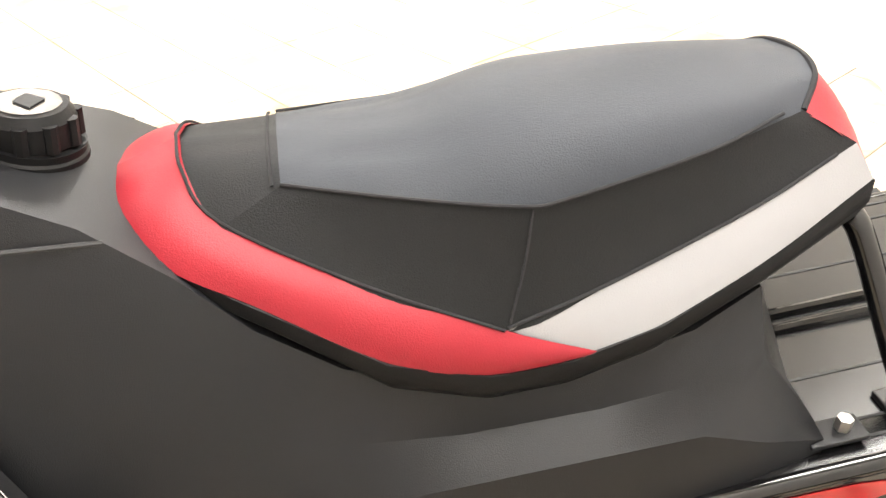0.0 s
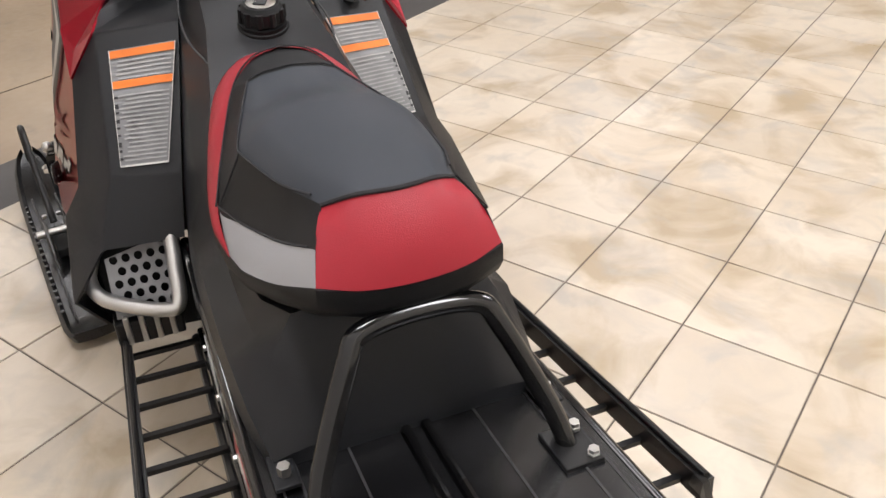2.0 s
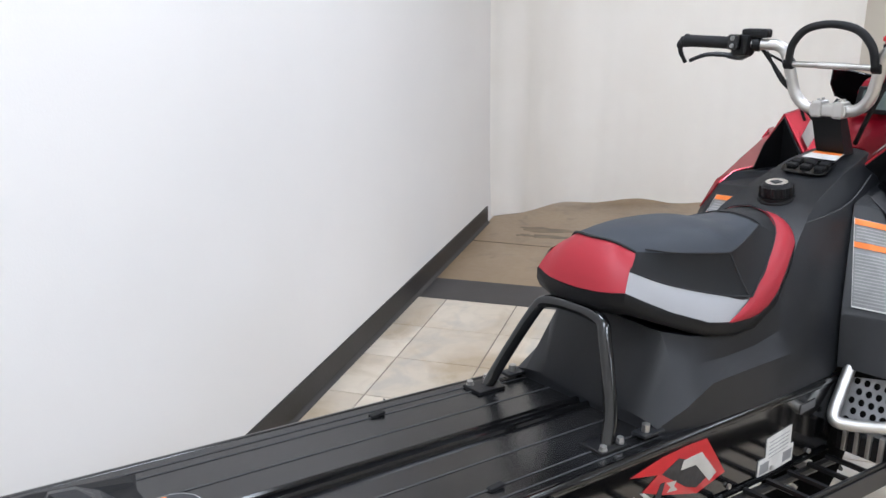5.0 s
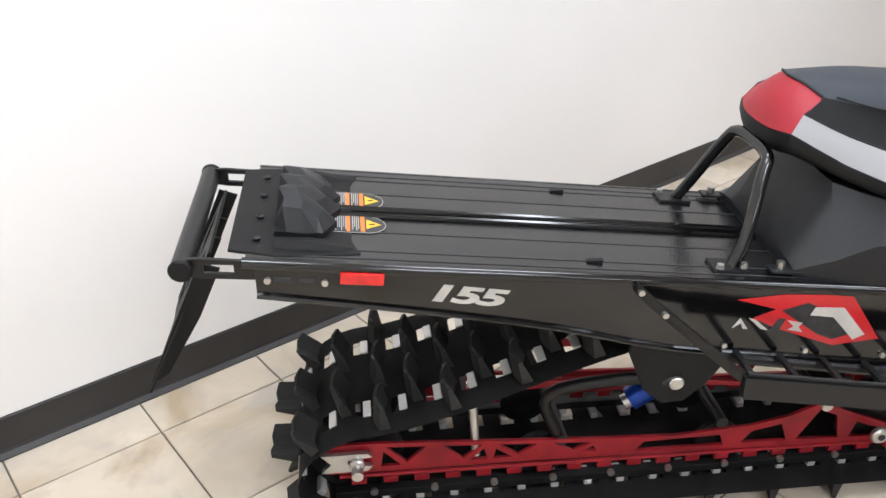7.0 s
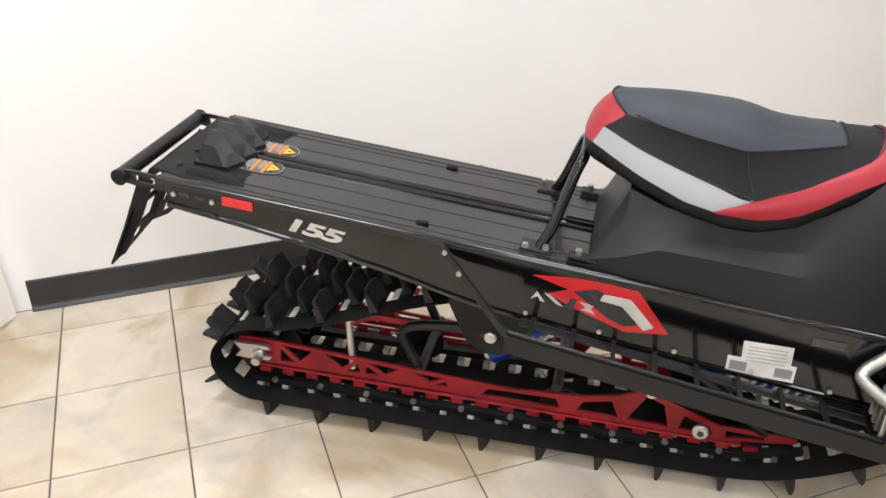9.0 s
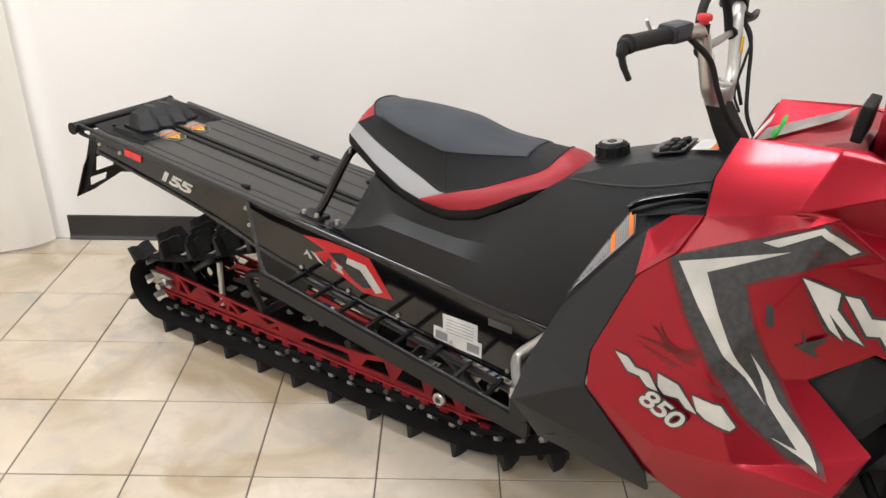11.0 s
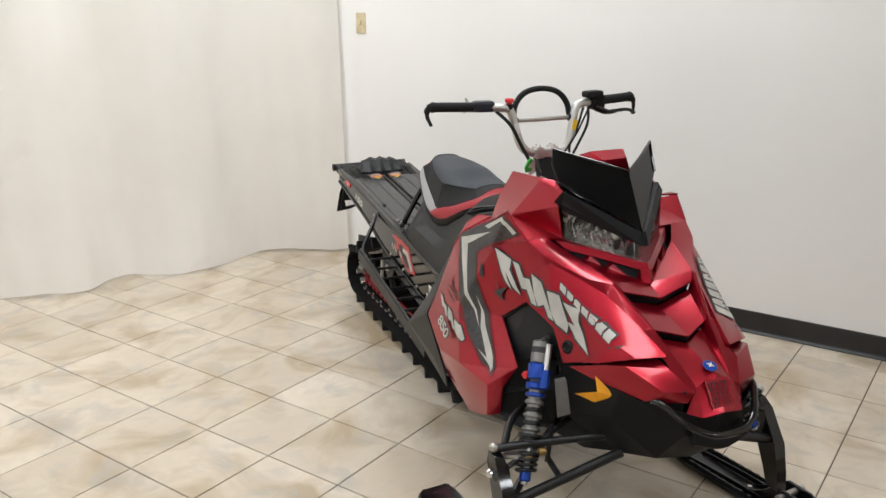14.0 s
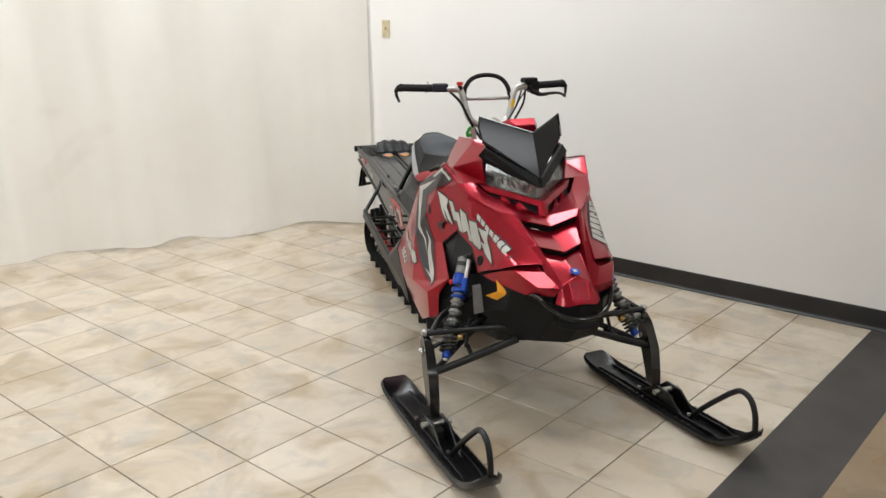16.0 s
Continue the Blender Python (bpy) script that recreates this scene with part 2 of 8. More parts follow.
def let_through(m, share):
    """Thin cloth that lets part of the light through."""
    nt = m.node_tree
    bsdf, out = nt.nodes["Principled BSDF"], nt.nodes["Material Output"]
    veil = nt.nodes.new("ShaderNodeBsdfTranslucent")
    veil.inputs["Color"].default_value = (0.9, 0.85, 0.76, 1)
    mix = nt.nodes.new("ShaderNodeMixShader")
    mix.inputs[0].default_value = share
    nt.links.new(bsdf.outputs[0], mix.inputs[1])
    nt.links.new(veil.outputs[0], mix.inputs[2])
    nt.links.new(mix.outputs[0], out.inputs["Surface"])


let_through(CLOTH, 0.3)
stained(CONCRETE, (0.11, 0.075, 0.045), 1.7, 0.54, 0.72, 0.45)
stained(CONCRETE, (0.13, 0.10, 0.07), 6.5, 0.55, 0.72, 0.5)
stained(CONCRETE, (0.44, 0.36, 0.26), 2.6, 0.58, 0.76, 0.4)
stained(WALL_PAINT, (0.42, 0.40, 0.39), 5.0, 0.745, 0.80, 0.5)
stained(CLOTH, (0.55, 0.49, 0.40), 1.3, 0.66, 0.80, 0.35)
stained(TILE, (0.33, 0.245, 0.14), 3.4, 0.48, 0.66, 0.72)
stained(TILE, (0.36, 0.34, 0.31), 5.5, 0.53, 0.70, 0.55)

# ---- the room ----
WALL_X, STRIP_Y, STRIP_BACK, T = -1.803, 1.668, 1.952, 0.33


def slab(name, x0, x1, y0, y1, z0, z1, mat, label, category, bevel=0.0):
    bm = block(x1 - x0, y1 - y0, z1 - z0, ((x0 + x1) / 2, (y0 + y1) / 2, (z0 + z1) / 2), bevel)
    return tagged(part(name, bm, mat), label, category, kind="structure")


floor = slab("floor", -6, 11, -7, STRIP_Y, -0.2, -0.0035, GROUT, "grouted screed under the beige ceramic floor tiles", "floor")
slab("floor_concrete", -6, 11, STRIP_BACK, 12, -0.2, 0.0, CONCRETE, "brown stained smooth concrete floor with saw-cut joints", "floor")
slab("floor_strip", -6, 11, STRIP_Y, STRIP_BACK, -0.2, 0.001, STRIP, "charcoal grey threshold strip between tiles and concrete", "floor strip", 0.001)
slab("wall_left", WALL_X - 0.15, WALL_X, -7, 12, 0, CEILING, WALL_PAINT, "smooth white painted wall with small scuffs", "wall")
slab("wall_rear", -6, 11, -7.15, -7, 0, CEILING, WALL_PAINT, "white painted wall behind the curtain", "wall")
slab("wall_right", 11, 11.15, -7, 12, 0, CEILING, WALL_PAINT, "white painted wall across the showroom", "wall")
slab("ceiling", -6, 11.2, -7.2, 12, CEILING, CEILING + 0.1, CEILING_PAINT, "plain off-white ceiling", "ceiling")

# side wall and gate wall of the storage block, and the turned back wall with its door
BLOCK_X, BLOCK_Y = 4.06, 4.43
slab("wall_side", BLOCK_X, BLOCK_X + 0.12, BLOCK_Y, 8.2, 0, CEILING, CREAM_PAINT, "cream painted side wall beside the parked quad bike", "wall")
slab("wall_gate", BLOCK_X + 0.122, BLOCK_X + 0.26, BLOCK_Y, BLOCK_Y + 0.12, 0, CEILING, CREAM_PAINT, "cream painted short wall end beside the steel gate", "wall")

# saw-cut joints of the concrete, cut as thin dark strips
JOINT = material("joint_filler", (0.12, 0.09, 0.065), 0.8, world_space=True)
for x, y, run, turn in ((2.3, 2.44, 13.0, -2.9), (1.56, 3.35, 2.0, 87.4), (3.22, 3.2, 2.45, 87.4)):
    tagged(part("floor_joint", block(run, 0.007, 0.002, (x, y, 0.0005), 0, turned(0, 0, turn)), JOINT), "narrow dark saw-cut joint in the concrete", "floor joint", kind="structure")
# old spills that soaked into the concrete
SPILL = material("soaked_oil_stain", (0.10, 0.085, 0.062), 0.42, second=(0.20, 0.15, 0.095), scale=9, world_space=True, detail=7)
BROWN_PATCH = material("brown_floor_patch", (0.21, 0.135, 0.07), 0.45, second=(0.27, 0.18, 0.10), scale=6, world_space=True, detail=7)
for x, y, rx, ry, seed, mat in ((-1.42, 2.97, 0.16, 0.055, 1, SPILL), (-1.36, 2.83, 0.13, 0.035, 2, SPILL), (-1.52, 2.83, 0.05, 0.025, 3, SPILL), (-0.54, 2.12, 0.13, 0.10, 4, BROWN_PATCH)):
    rnd = random.Random(seed)
    power = 0.45 if mat is BROWN_PATCH else 1.0
    rim = []
    for k in range(36):
        a = 2 * math.pi * k / 36
        wob = 1 + 0.16 * math.sin(3 * a + seed) + 0.10 * math.sin(7 * a + 2 * seed) + rnd.uniform(-0.06, 0.06)
        cx, cy = math.copysign(abs(math.cos(a)) ** power, math.cos(a)), math.copysign(abs(math.sin(a)) ** power, math.sin(a))
        rim.append((x + rx * wob * cx, y + ry * wob * cy))
    tagged(part("floor_stain", prism(rim, 0.0006, Matrix.Translation((0, 0, 0.0003))), mat), "dark irregular spill stain soaked into the concrete", "floor stain", kind="structure")



def base_run(x, y0, y1, side):
    """Vinyl base with a small cove foot, along y."""
    prof = [(0, 0.001), (0.018, 0.001), (0.018, 0.004), (0.008, 0.014), (0.0055, 0.022), (0.0045, 0.104), (0.002, 0.108), (0, 0.108)]
    return prism([(side * a, b) for a, b in prof], y1 - y0, Matrix.Translation((x, y1, 0)) @ turned(90).to_4x4())


tagged(part("baseboard", base_run(WALL_X + 0.0005, -1.74, 3.05, 1), BASE_VINYL), "black vinyl cove base along the white wall", "baseboard", kind="structure")
tagged(part("baseboard", base_run(BLOCK_X - 0.0005, BLOCK_Y, 7.4, -1), BASE_VINYL), "black vinyl cove base along the cream wall", "baseboard", kind="structure")
tagged(part("baseboard", block(0.2, 0.006, 0.108, (BLOCK_X + 0.1, BLOCK_Y - 0.0035, 0.055), 0.001), BASE_VINYL), "black vinyl base on the wall end", "baseboard", kind="structure")

BACK = Matrix.Translation((4.05, 7.32, 0)) @ turned(0, 0, 180 - 38.0).to_4x4()   # x runs along the wall, away from the side wall


def back_piece(name, x0, x1, z0, z1, mat, label, category, depth=0.12, proud=0.0):
    ob = part(name, block(x1 - x0, depth, z1 - z0, ((x0 + x1) / 2, -depth / 2 + proud, (z0 + z1) / 2), 0.001), mat)
    ob.matrix_world = BACK
    return tagged(ob, label, category, kind="structure")


back_piece("wall_back", 0, 1.397, 0, CEILING, CREAM_PAINT, "cream painted back wall beside the office door", "wall")
back_piece("wall_back", 2.243, 6.0, 0, CEILING, CREAM_PAINT, "cream painted back wall behind the curtain", "wall")
back_piece("wall_back", 1.397, 2.243, 2.08, CEILING, CREAM_PAINT, "cream painted wall over the office door", "wall")
back_piece("baseboard", 2.26, 6.0, 0.001, 0.108, BASE_VINYL, "black vinyl base on the cream back wall", "baseboard", 0.006, 0.006)


# ---- curtains ----
def curtain(name, line, foot, seed, label, fold=0.055, pitch=0.3, lean=0.15):
    """Cloth hung in soft folds along a line, its hem uneven on the floor."""
    rnd = random.Random(seed)
    path = smooth_path([(x, y, 0) for x, y in line], 40)
    bm, cols, dist, last = bmesh.new(), [], 0.0, None
    rows = 26
    ph = [rnd.uniform(0, 6.28) for _ in range(6)]
    for i, p in enumerate(path):
        if last is not None:
            dist += (p - last).length
        a, b = path[max(0, i - 1)], path[min(len(path) - 1, i + 1)]
        d = (b - a).normalized()
        side = Vector((-d.y, d.x, 0))
        last = p
        col = []
        for r in range(rows + 1):
            h = r / rows
            u = dist - lean * h
            amp = fold * (0.5 + 0.5 * (1 - h) ** 1.3)
            wave = 0.85 * math.sin(u * 6.28 / pitch + ph[0] + 0.7 * math.sin(u * 1.7 + ph[1]))
            wave += 0.5 * math.sin(u * 6.28 / (pitch * 0.46) + ph[2] + 1.1 * math.sin(1.9 * h + ph[3])) * (0.6 + 0.4 * math.sin(u * 1.1 + ph[4]))
            wave += 0.05 * math.sin(u * 6.28 / (pitch * 0.19) + ph[3] + 0.8 * h) * (1 - h)
            flare = 0.05 * max(0, 0.10 - h) / 0.10 * (0.6 + 0.6 * math.sin(dist * 3.1 + ph[4]))
            lift = 0.011 * max(0.0, math.sin(dist * 4.3 + ph[5])) + 0.006 * math.sin(dist * 13 + ph[2])
            z = h * (CEILING - 0.02) + foot + lift * (1 - h) ** 6
            col.append(bm.verts.new(p + side * (amp * wave + flare) + Vector((0, 0, max(0.002, z)))))
        cols.append(col)
    for a, b in zip(cols, cols[1:]):
        for r in range(rows):
            bm.faces.new((a[r], b[r], b[r + 1], a[r + 1]))
    return tagged(part(name, bm, CLOTH, smooth=60), label, "curtain", "white curtains")


curtain("curtain", [(-1.802, -1.86), (-1.46, -2.09), (-0.90, -2.36), (0.03, -2.68), (0.6, -2.89), (1.6, -3.15), (3.2, -3.4), (5.5, -3.5), (8, -3.5)], 0.012, 3, "floor-length white cloth curtain in soft folds", 0.095, 0.86)
curtain("curtain", [(-1.802, 3.10), (-1.42, 3.6), (-0.88, 3.78), (-0.3, 3.84), (0.12, 4.02), (0.36, 4.32), (0.40, 4.5)], 0.012, 11, "floor-length white cloth curtain dragging on concrete", 0.030, 0.62, 0.05)


# ---- ceiling lights ----
FIXTURE = material("white_enamel", (0.8, 0.8, 0.79), 0.35, scale=10)
DIFFUSER = glowing("lamp_diffuser", LAMP_TINT, 3.0)
for x, y, watts in LAMP_ROWS:
    light = thing("ceiling_light", pose(x, y, CEILING), "flat white ceiling light panel, switched on", "ceiling light", "ceiling lights")
    part("frame", prism([(-0.31, -0.61), (0.31, -0.61), (0.31, 0.61), (-0.31, 0.61)], 0.05, Matrix.Translation((0, 0, -0.05)), 0.0, holes=[[(-0.28, -0.58), (0.28, -0.58), (0.28, 0.58), (-0.28, 0.58)]]), FIXTURE, light)
    part("diffuser", block(0.56, 1.16, 0.006, (0, 0, -0.03)), DIFFUSER, light)
    lamp_under(x, y, CEILING - 0.055, watts, LAMP_TINT)

# wall switch
SWITCH = material("almond_plastic", (0.62, 0.52, 0.33), 0.4, scale=20)
sw = thing("light_switch", pose(WALL_X, -1.66, 1.425), "almond plastic wall switch plate on white wall", "light switch")
part("plate", block(0.006, 0.072, 0.118, (0.003, 0, 0), 0.002), SWITCH, sw)
part("toggle", block(0.012, 0.01, 0.024, (0.010, 0, 0.002), 0.002, turned(0, -20, 0)), SWITCH, sw)

# ---- snowmobile: materials ----
SEAT_GREY = material("slate_grey_vinyl", (0.029, 0.034, 0.043), 0.5, spec=0.34, second=(0.025, 0.030, 0.038), scale=5, rough2=0.62, bump=0.3, bump_scale=700)
SEAT_BLACK = material("charcoal_vinyl", (0.0096, 0.0100, 0.0107), 0.5, spec=0.22, second=(0.008, 0.0083, 0.009), scale=5, rough2=0.65, bump=0.3, bump_scale=700)
SEAT_RED = material("red_vinyl", (0.30, 0.013, 0.024), 0.4, spec=0.35, second=(0.255, 0.010, 0.019), scale=4, rough2=0.5, bump=0.2, bump_scale=700)
SEAT_SILVER = material("silver_grey_vinyl", (0.33, 0.335, 0.35), 0.45, second=(0.315, 0.317, 0.328), scale=5, bump=0.2, bump_scale=700)
THREAD = material("dark_thread", (0.018, 0.018, 0.02), 0.8)
PLASTIC = material("dark_grey_plastic", (0.0086, 0.0093, 0.0112), 0.28, spec=0.36, second=(0.0070, 0.0076, 0.0090), scale=3, rough2=0.55, bump=0.25, bump_scale=900)
BLACK_PLASTIC = material("black_plastic", (0.005, 0.005, 0.0053), 0.42, spec=0.22, second=(0.0055, 0.0055, 0.006), scale=6, rough2=0.6, bump=0.15, bump_scale=600)
GLOSS_BLACK = material("gloss_black_paint", (0.004, 0.004, 0.0043), 0.08, second=(0.003, 0.003, 0.0033), scale=4, rough2=0.14, spec=0.6)
TOP_BLACK = material("satin_black_paint", (0.011, 0.011, 0.012), 0.20, spec=0.68, second=(0.004, 0.004, 0.0044), scale=3, rough2=0.22, bump=0.08, bump_scale=800)
BLACK_STEEL = material("black_powder_coat", (0.006, 0.006, 0.0065), 0.3, spec=0.4, scale=9, rough2=0.45, bump=0.1, bump_scale=900)
RED_PAINT = material("candy_red_paint", (0.33, 0.004, 0.018), 0.24, metal=0.78, second=(0.29, 0.0033, 0.014), scale=3, rough2=0.32, coat=0.5, bump=0.03, bump_scale=1500)
RED_DARK = material("dark_red_print", (0.16, 0.006, 0.010), 0.35, metal=0.2, scale=8)
RED_RAIL = material("red_anodised", (0.30, 0.008, 0.016), 0.35, metal=0.35, second=(0.20, 0.006, 0.012), scale=14, rough2=0.5)
RED_PRINT = material("red_print", (0.50, 0.010, 0.016), 0.3, second=(0.42, 0.008, 0.013), scale=12, coat=0.3)
BADGE_GREY = material("badge_grey", (0.09, 0.09, 0.095), 0.3, metal=0.5, scale=30)
STEEL = material("bare_steel", (0.56, 0.55, 0.53), 0.3, metal=1.0, second=(0.44, 0.43, 0.41), scale=22, rough2=0.45)
ALLOY = material("satin_alloy", (0.56, 0.55, 0.53), 0.30, metal=0.95, second=(0.48, 0.47, 0.45), scale=12, rough2=0.5)
# dull grey of shock bodies and buttons, also silver darkened for shade
GREY_DIM_SILVER = material("grey_dimmed_silver", (0.24, 0.235, 0.225), 0.38, metal=0.8, second=(0.17, 0.165, 0.16), scale=20, rough2=0.5)
BRASS = material("brass", (0.5, 0.33, 0.12), 0.35, metal=0.9)
CHROME = material("chrome", (0.72, 0.72, 0.72), 0.12, metal=1.0, scale=20)
RUBBER = material("track_rubber", (0.0095, 0.0092, 0.009), 0.56, spec=0.38, second=(0.015, 0.0145, 0.014), scale=11, rough2=0.85, bump=0.4, bump_scale=260)
GRIP = material("grip_rubber", (0.006, 0.006, 0.0065), 0.65, spec=0.35, bump=0.5, bump_scale=380)
WHITE_PRINT = material("pale_silver_print", (0.50, 0.48, 0.44), 0.4, scale=18)
BLACK_PRINT = material("black_print", (0.017, 0.017, 0.018), 0.38, second=(0.03, 0.03, 0.032), scale=60, detail=1)
ORANGE_PRINT = material("orange_print", (0.78, 0.19, 0.02), 0.5, scale=20)
YELLOW_PRINT = material("yellow_print", (0.80, 0.50, 0.02), 0.5, scale=20)
AMBER = material("amber_reflector", (0.85, 0.36, 0.01), 0.3, scale=30)
LABEL_GREY = material("label_grey", (0.23, 0.23, 0.235), 0.45, scale=20)
LABEL_LINE = material("label_line_grey", (0.36, 0.36, 0.355), 0.5, scale=20)
LABEL_WHITE = material("label_white", (0.66, 0.65, 0.62), 0.5, scale=20)
INK = material("label_ink", (0.03, 0.03, 0.032), 0.6)
REFLECTOR = material("red_reflector", (0.62, 0.012, 0.012), 0.2, scale=60, coat=0.5)
BLUE = material("blue_anodised", (0.010, 0.055, 0.36), 0.28, metal=0.5, second=(0.008, 0.04, 0.26), scale=18)
KILL_RED = material("red_button", (0.60, 0.012, 0.015), 0.35)
GREEN_TAG = material("green_tag", (0.03, 0.42, 0.05), 0.5)
SMOKED = material("smoked_shield", (0.003, 0.003, 0.0034), 0.08, scale=5, rough2=0.14, spec=0.16)
SCREEN = material("lcd_screen", (0.10, 0.13, 0.12), 0.15, scale=12)
LENS = glassy("lamp_lens", (0.92, 0.94, 0.95), 0.03)

SLED = thing("snowmobile", pose(-1.361, -1.2565, 0, 0, 0, -32.7), "red and black mountain snowmobile parked on beige tiles", "snowmobile")


def resampled(points, n):
    """n + 1 points at even steps along a smooth curve."""
    path = smooth_path(points, 10)
    run = [0.0]
    for a, b in zip(path, path[1:]):
        run.append(run[-1] + (b - a).length)
    out, k = [], 0
    for i in range(n + 1):
        want = run[-1] * i / n
        while k < len(run) - 2 and run[k + 1] < want:
            k += 1
        span = run[k + 1] - run[k]
        out.append(path[k].lerp(path[k + 1], (want - run[k]) / span if span else 0))
    return out


def flipped(points):
    return [(-x, y, z) for x, y, z in points]


def patch(a, b, n=24, rows=5, bulge=0.0, thick=0.006, bm=None, fade=4):
    """A padded skin between two curves."""
    own = bmesh.new()
    pa, pb = resampled(a, n), resampled(b, n)
    middle = sum(pa + pb, Vector()) / (2 * n + 2)
    grid = []
    for r in range(rows + 1):
        t = r / rows
        row = []
        for i in range(n + 1):
            p = pa[i].lerp(pb[i], t)
            i0, i1 = max(0, i - 1), min(n, i + 1)
            nrm = (pa[i1].lerp(pb[i1], t) - pa[i0].lerp(pb[i0], t)).cross(pb[i] - pa[i])
            if nrm.length > 1e-9:
                nrm.normalize()
                if nrm.dot(p - SEAT_HEART) < 0:
                    nrm = -nrm
                p = p + nrm * bulge * 4 * t * (1 - t) * (min(1, i / fade, (n - i) / fade) if fade else 1)
            row.append(own.verts.new(p))
        grid.append(row)
    for r in range(rows):
        for i in range(n):
            own.faces.new((grid[r][i], grid[r][i + 1], grid[r + 1][i + 1], grid[r + 1][i]))
    bmesh.ops.remove_doubles(own, verts=own.verts, dist=0.0002)
    return merge(bm, own)


SEAT_HEART = Vector((0, 1.38, 0.78))

# seat curves on the right side, rear to front
TOP_EDGE = [(0.0735, 1.138, 0.8957), (0.0993, 1.232, 0.879), (0.1165, 1.352, 0.8585), (0.1165, 1.392, 0.855), (0.0936, 1.482, 0.8586), (0.0669, 1.5731, 0.865)]
TOP_RIDGE = [(0.043, 1.115, 0.9138), (0.0631, 1.232, 0.9102), (0.0782, 1.322, 0.9005), (0.0736, 1.382, 0.895), (0.051, 1.472, 0.8769), (0.0439, 1.5731, 0.873)]
TOP_MID = [(0, 1.105, 0.917), (0, 1.212, 0.9221), (0, 1.322, 0.9139), (0, 1.392, 0.9061), (0, 1.472, 0.8837), (0, 1.5731, 0.878)]
PANEL_LOW = [(0.0945, 1.095, 0.872), (0.1165, 1.192, 0.829), (0.1404, 1.322, 0.786), (0.1552, 1.41, 0.763), (0.1356, 1.5194, 0.7858), (0.0879, 1.6307, 0.838)]
SILVER_LOW = [(0.1031, 1.075, 0.84), (0.1299, 1.172, 0.789), (0.1509, 1.272, 0.748), (0.1585, 1.342, 0.733), (0.1545, 1.405, 0.764)]
SILVER_TOP = [(0.0945, 1.095, 0.872), (0.1165, 1.192, 0.829), (0.1404, 1.322, 0.786), (0.1545, 1.407, 0.765)]
RED_IN = [(0.1585, 1.332, 0.7345), (0.1555, 1.407, 0.7645), (0.1222, 1.5141, 0.7995), (0.0802, 1.6193, 0.844), (0.0439, 1.645, 0.872), (0, 1.651, 0.883)]
RED_OUT = [(0.1595, 1.327, 0.732), (0.1643, 1.422, 0.728), (0.1566, 1.5033, 0.747), (0.1299, 1.6, 0.797), (0.1003, 1.672, 0.827), (0.0554, 1.7, 0.852), (0, 1.706, 0.86)]
FOOT = [(0, 1.056, 0.832), (0.0573, 1.06, 0.834), (0.1031, 1.075, 0.84), (0.1299, 1.172, 0.789), (0.1509, 1.272, 0.748), (0.1604, 1.352, 0.73), (0.1643, 1.422, 0.728), (0.1566, 1.5033, 0.747), (0.1299, 1.6, 0.797), (0.1003, 1.672, 0.827), (0.0554, 1.7, 0.852), (0, 1.706, 0.86)]


def seat_base():
    """The black rim and pan on which the covers are stretched."""
    bm = bmesh.new()
    loop = [Vector(p) for p in FOOT] + [Vector((-x, y, z)) for x, y, z in FOOT[-2:0:-1]]
    rings = []
    for inset, drop in ((0.010, -0.003), (-0.002, 0.001), (-0.003, 0.018), (0.004, 0.030), (0.016, 0.036), (0.06, 0.040)):
        ring = []
        for p in loop:
            d = Vector((p.x, p.y - 1.385, 0))
            k = max(0.0, 1 - inset / max(d.length, 0.05))
            rear = 1.25 if p.y < 1.12 else (0.75 if p.y > 1.6 else 1.0)
            ring.append(Vector((p.x * k, 1.385 + (p.y - 1.385) * k, p.z - drop * rear)))
        rings.append(ring)
    return loft(rings, caps=True, bm=bm)


SEAT = part("seat", seat_base(), BLACK_PLASTIC, SLED, "black moulded rim under the padded seat", smooth=50)
bm = patch(TOP_MID, TOP_RIDGE, 28, 4, 0.003)
bm = patch(TOP_RIDGE, TOP_EDGE, 28, 5, 0.004, bm=bm)
bm = patch(flipped(TOP_MID), flipped(TOP_RIDGE), 28, 4, 0.003, bm=bm)
bm = patch(flipped(TOP_RIDGE), flipped(TOP_EDGE), 28, 5, 0.004, bm=bm)
bmesh.ops.remove_doubles(bm, verts=bm.verts, dist=0.0005)
part("top_cover", bm, SEAT_GREY, SEAT, "slate grey textured vinyl seat top", smooth=60)
NOSE_TOP = [(0, 1.5731, 0.878), (0.0439, 1.5731, 0.873), (0.0669, 1.5731, 0.865)]
NOSE_LOW = [(0, 1.658, 0.879), (0.0478, 1.653, 0.868), (0.0879, 1.6307, 0.838)]
bm = patch(NOSE_TOP, NOSE_LOW, 12, 5, 0.002)
bm = patch(flipped(NOSE_TOP), flipped(NOSE_LOW), 12, 5, 0.002, bm=bm)
bmesh.ops.remove_doubles(bm, verts=bm.verts, dist=0.0005)
part("front_cover", bm, SEAT_BLACK, SEAT, "charcoal vinyl at the seat front", smooth=60)
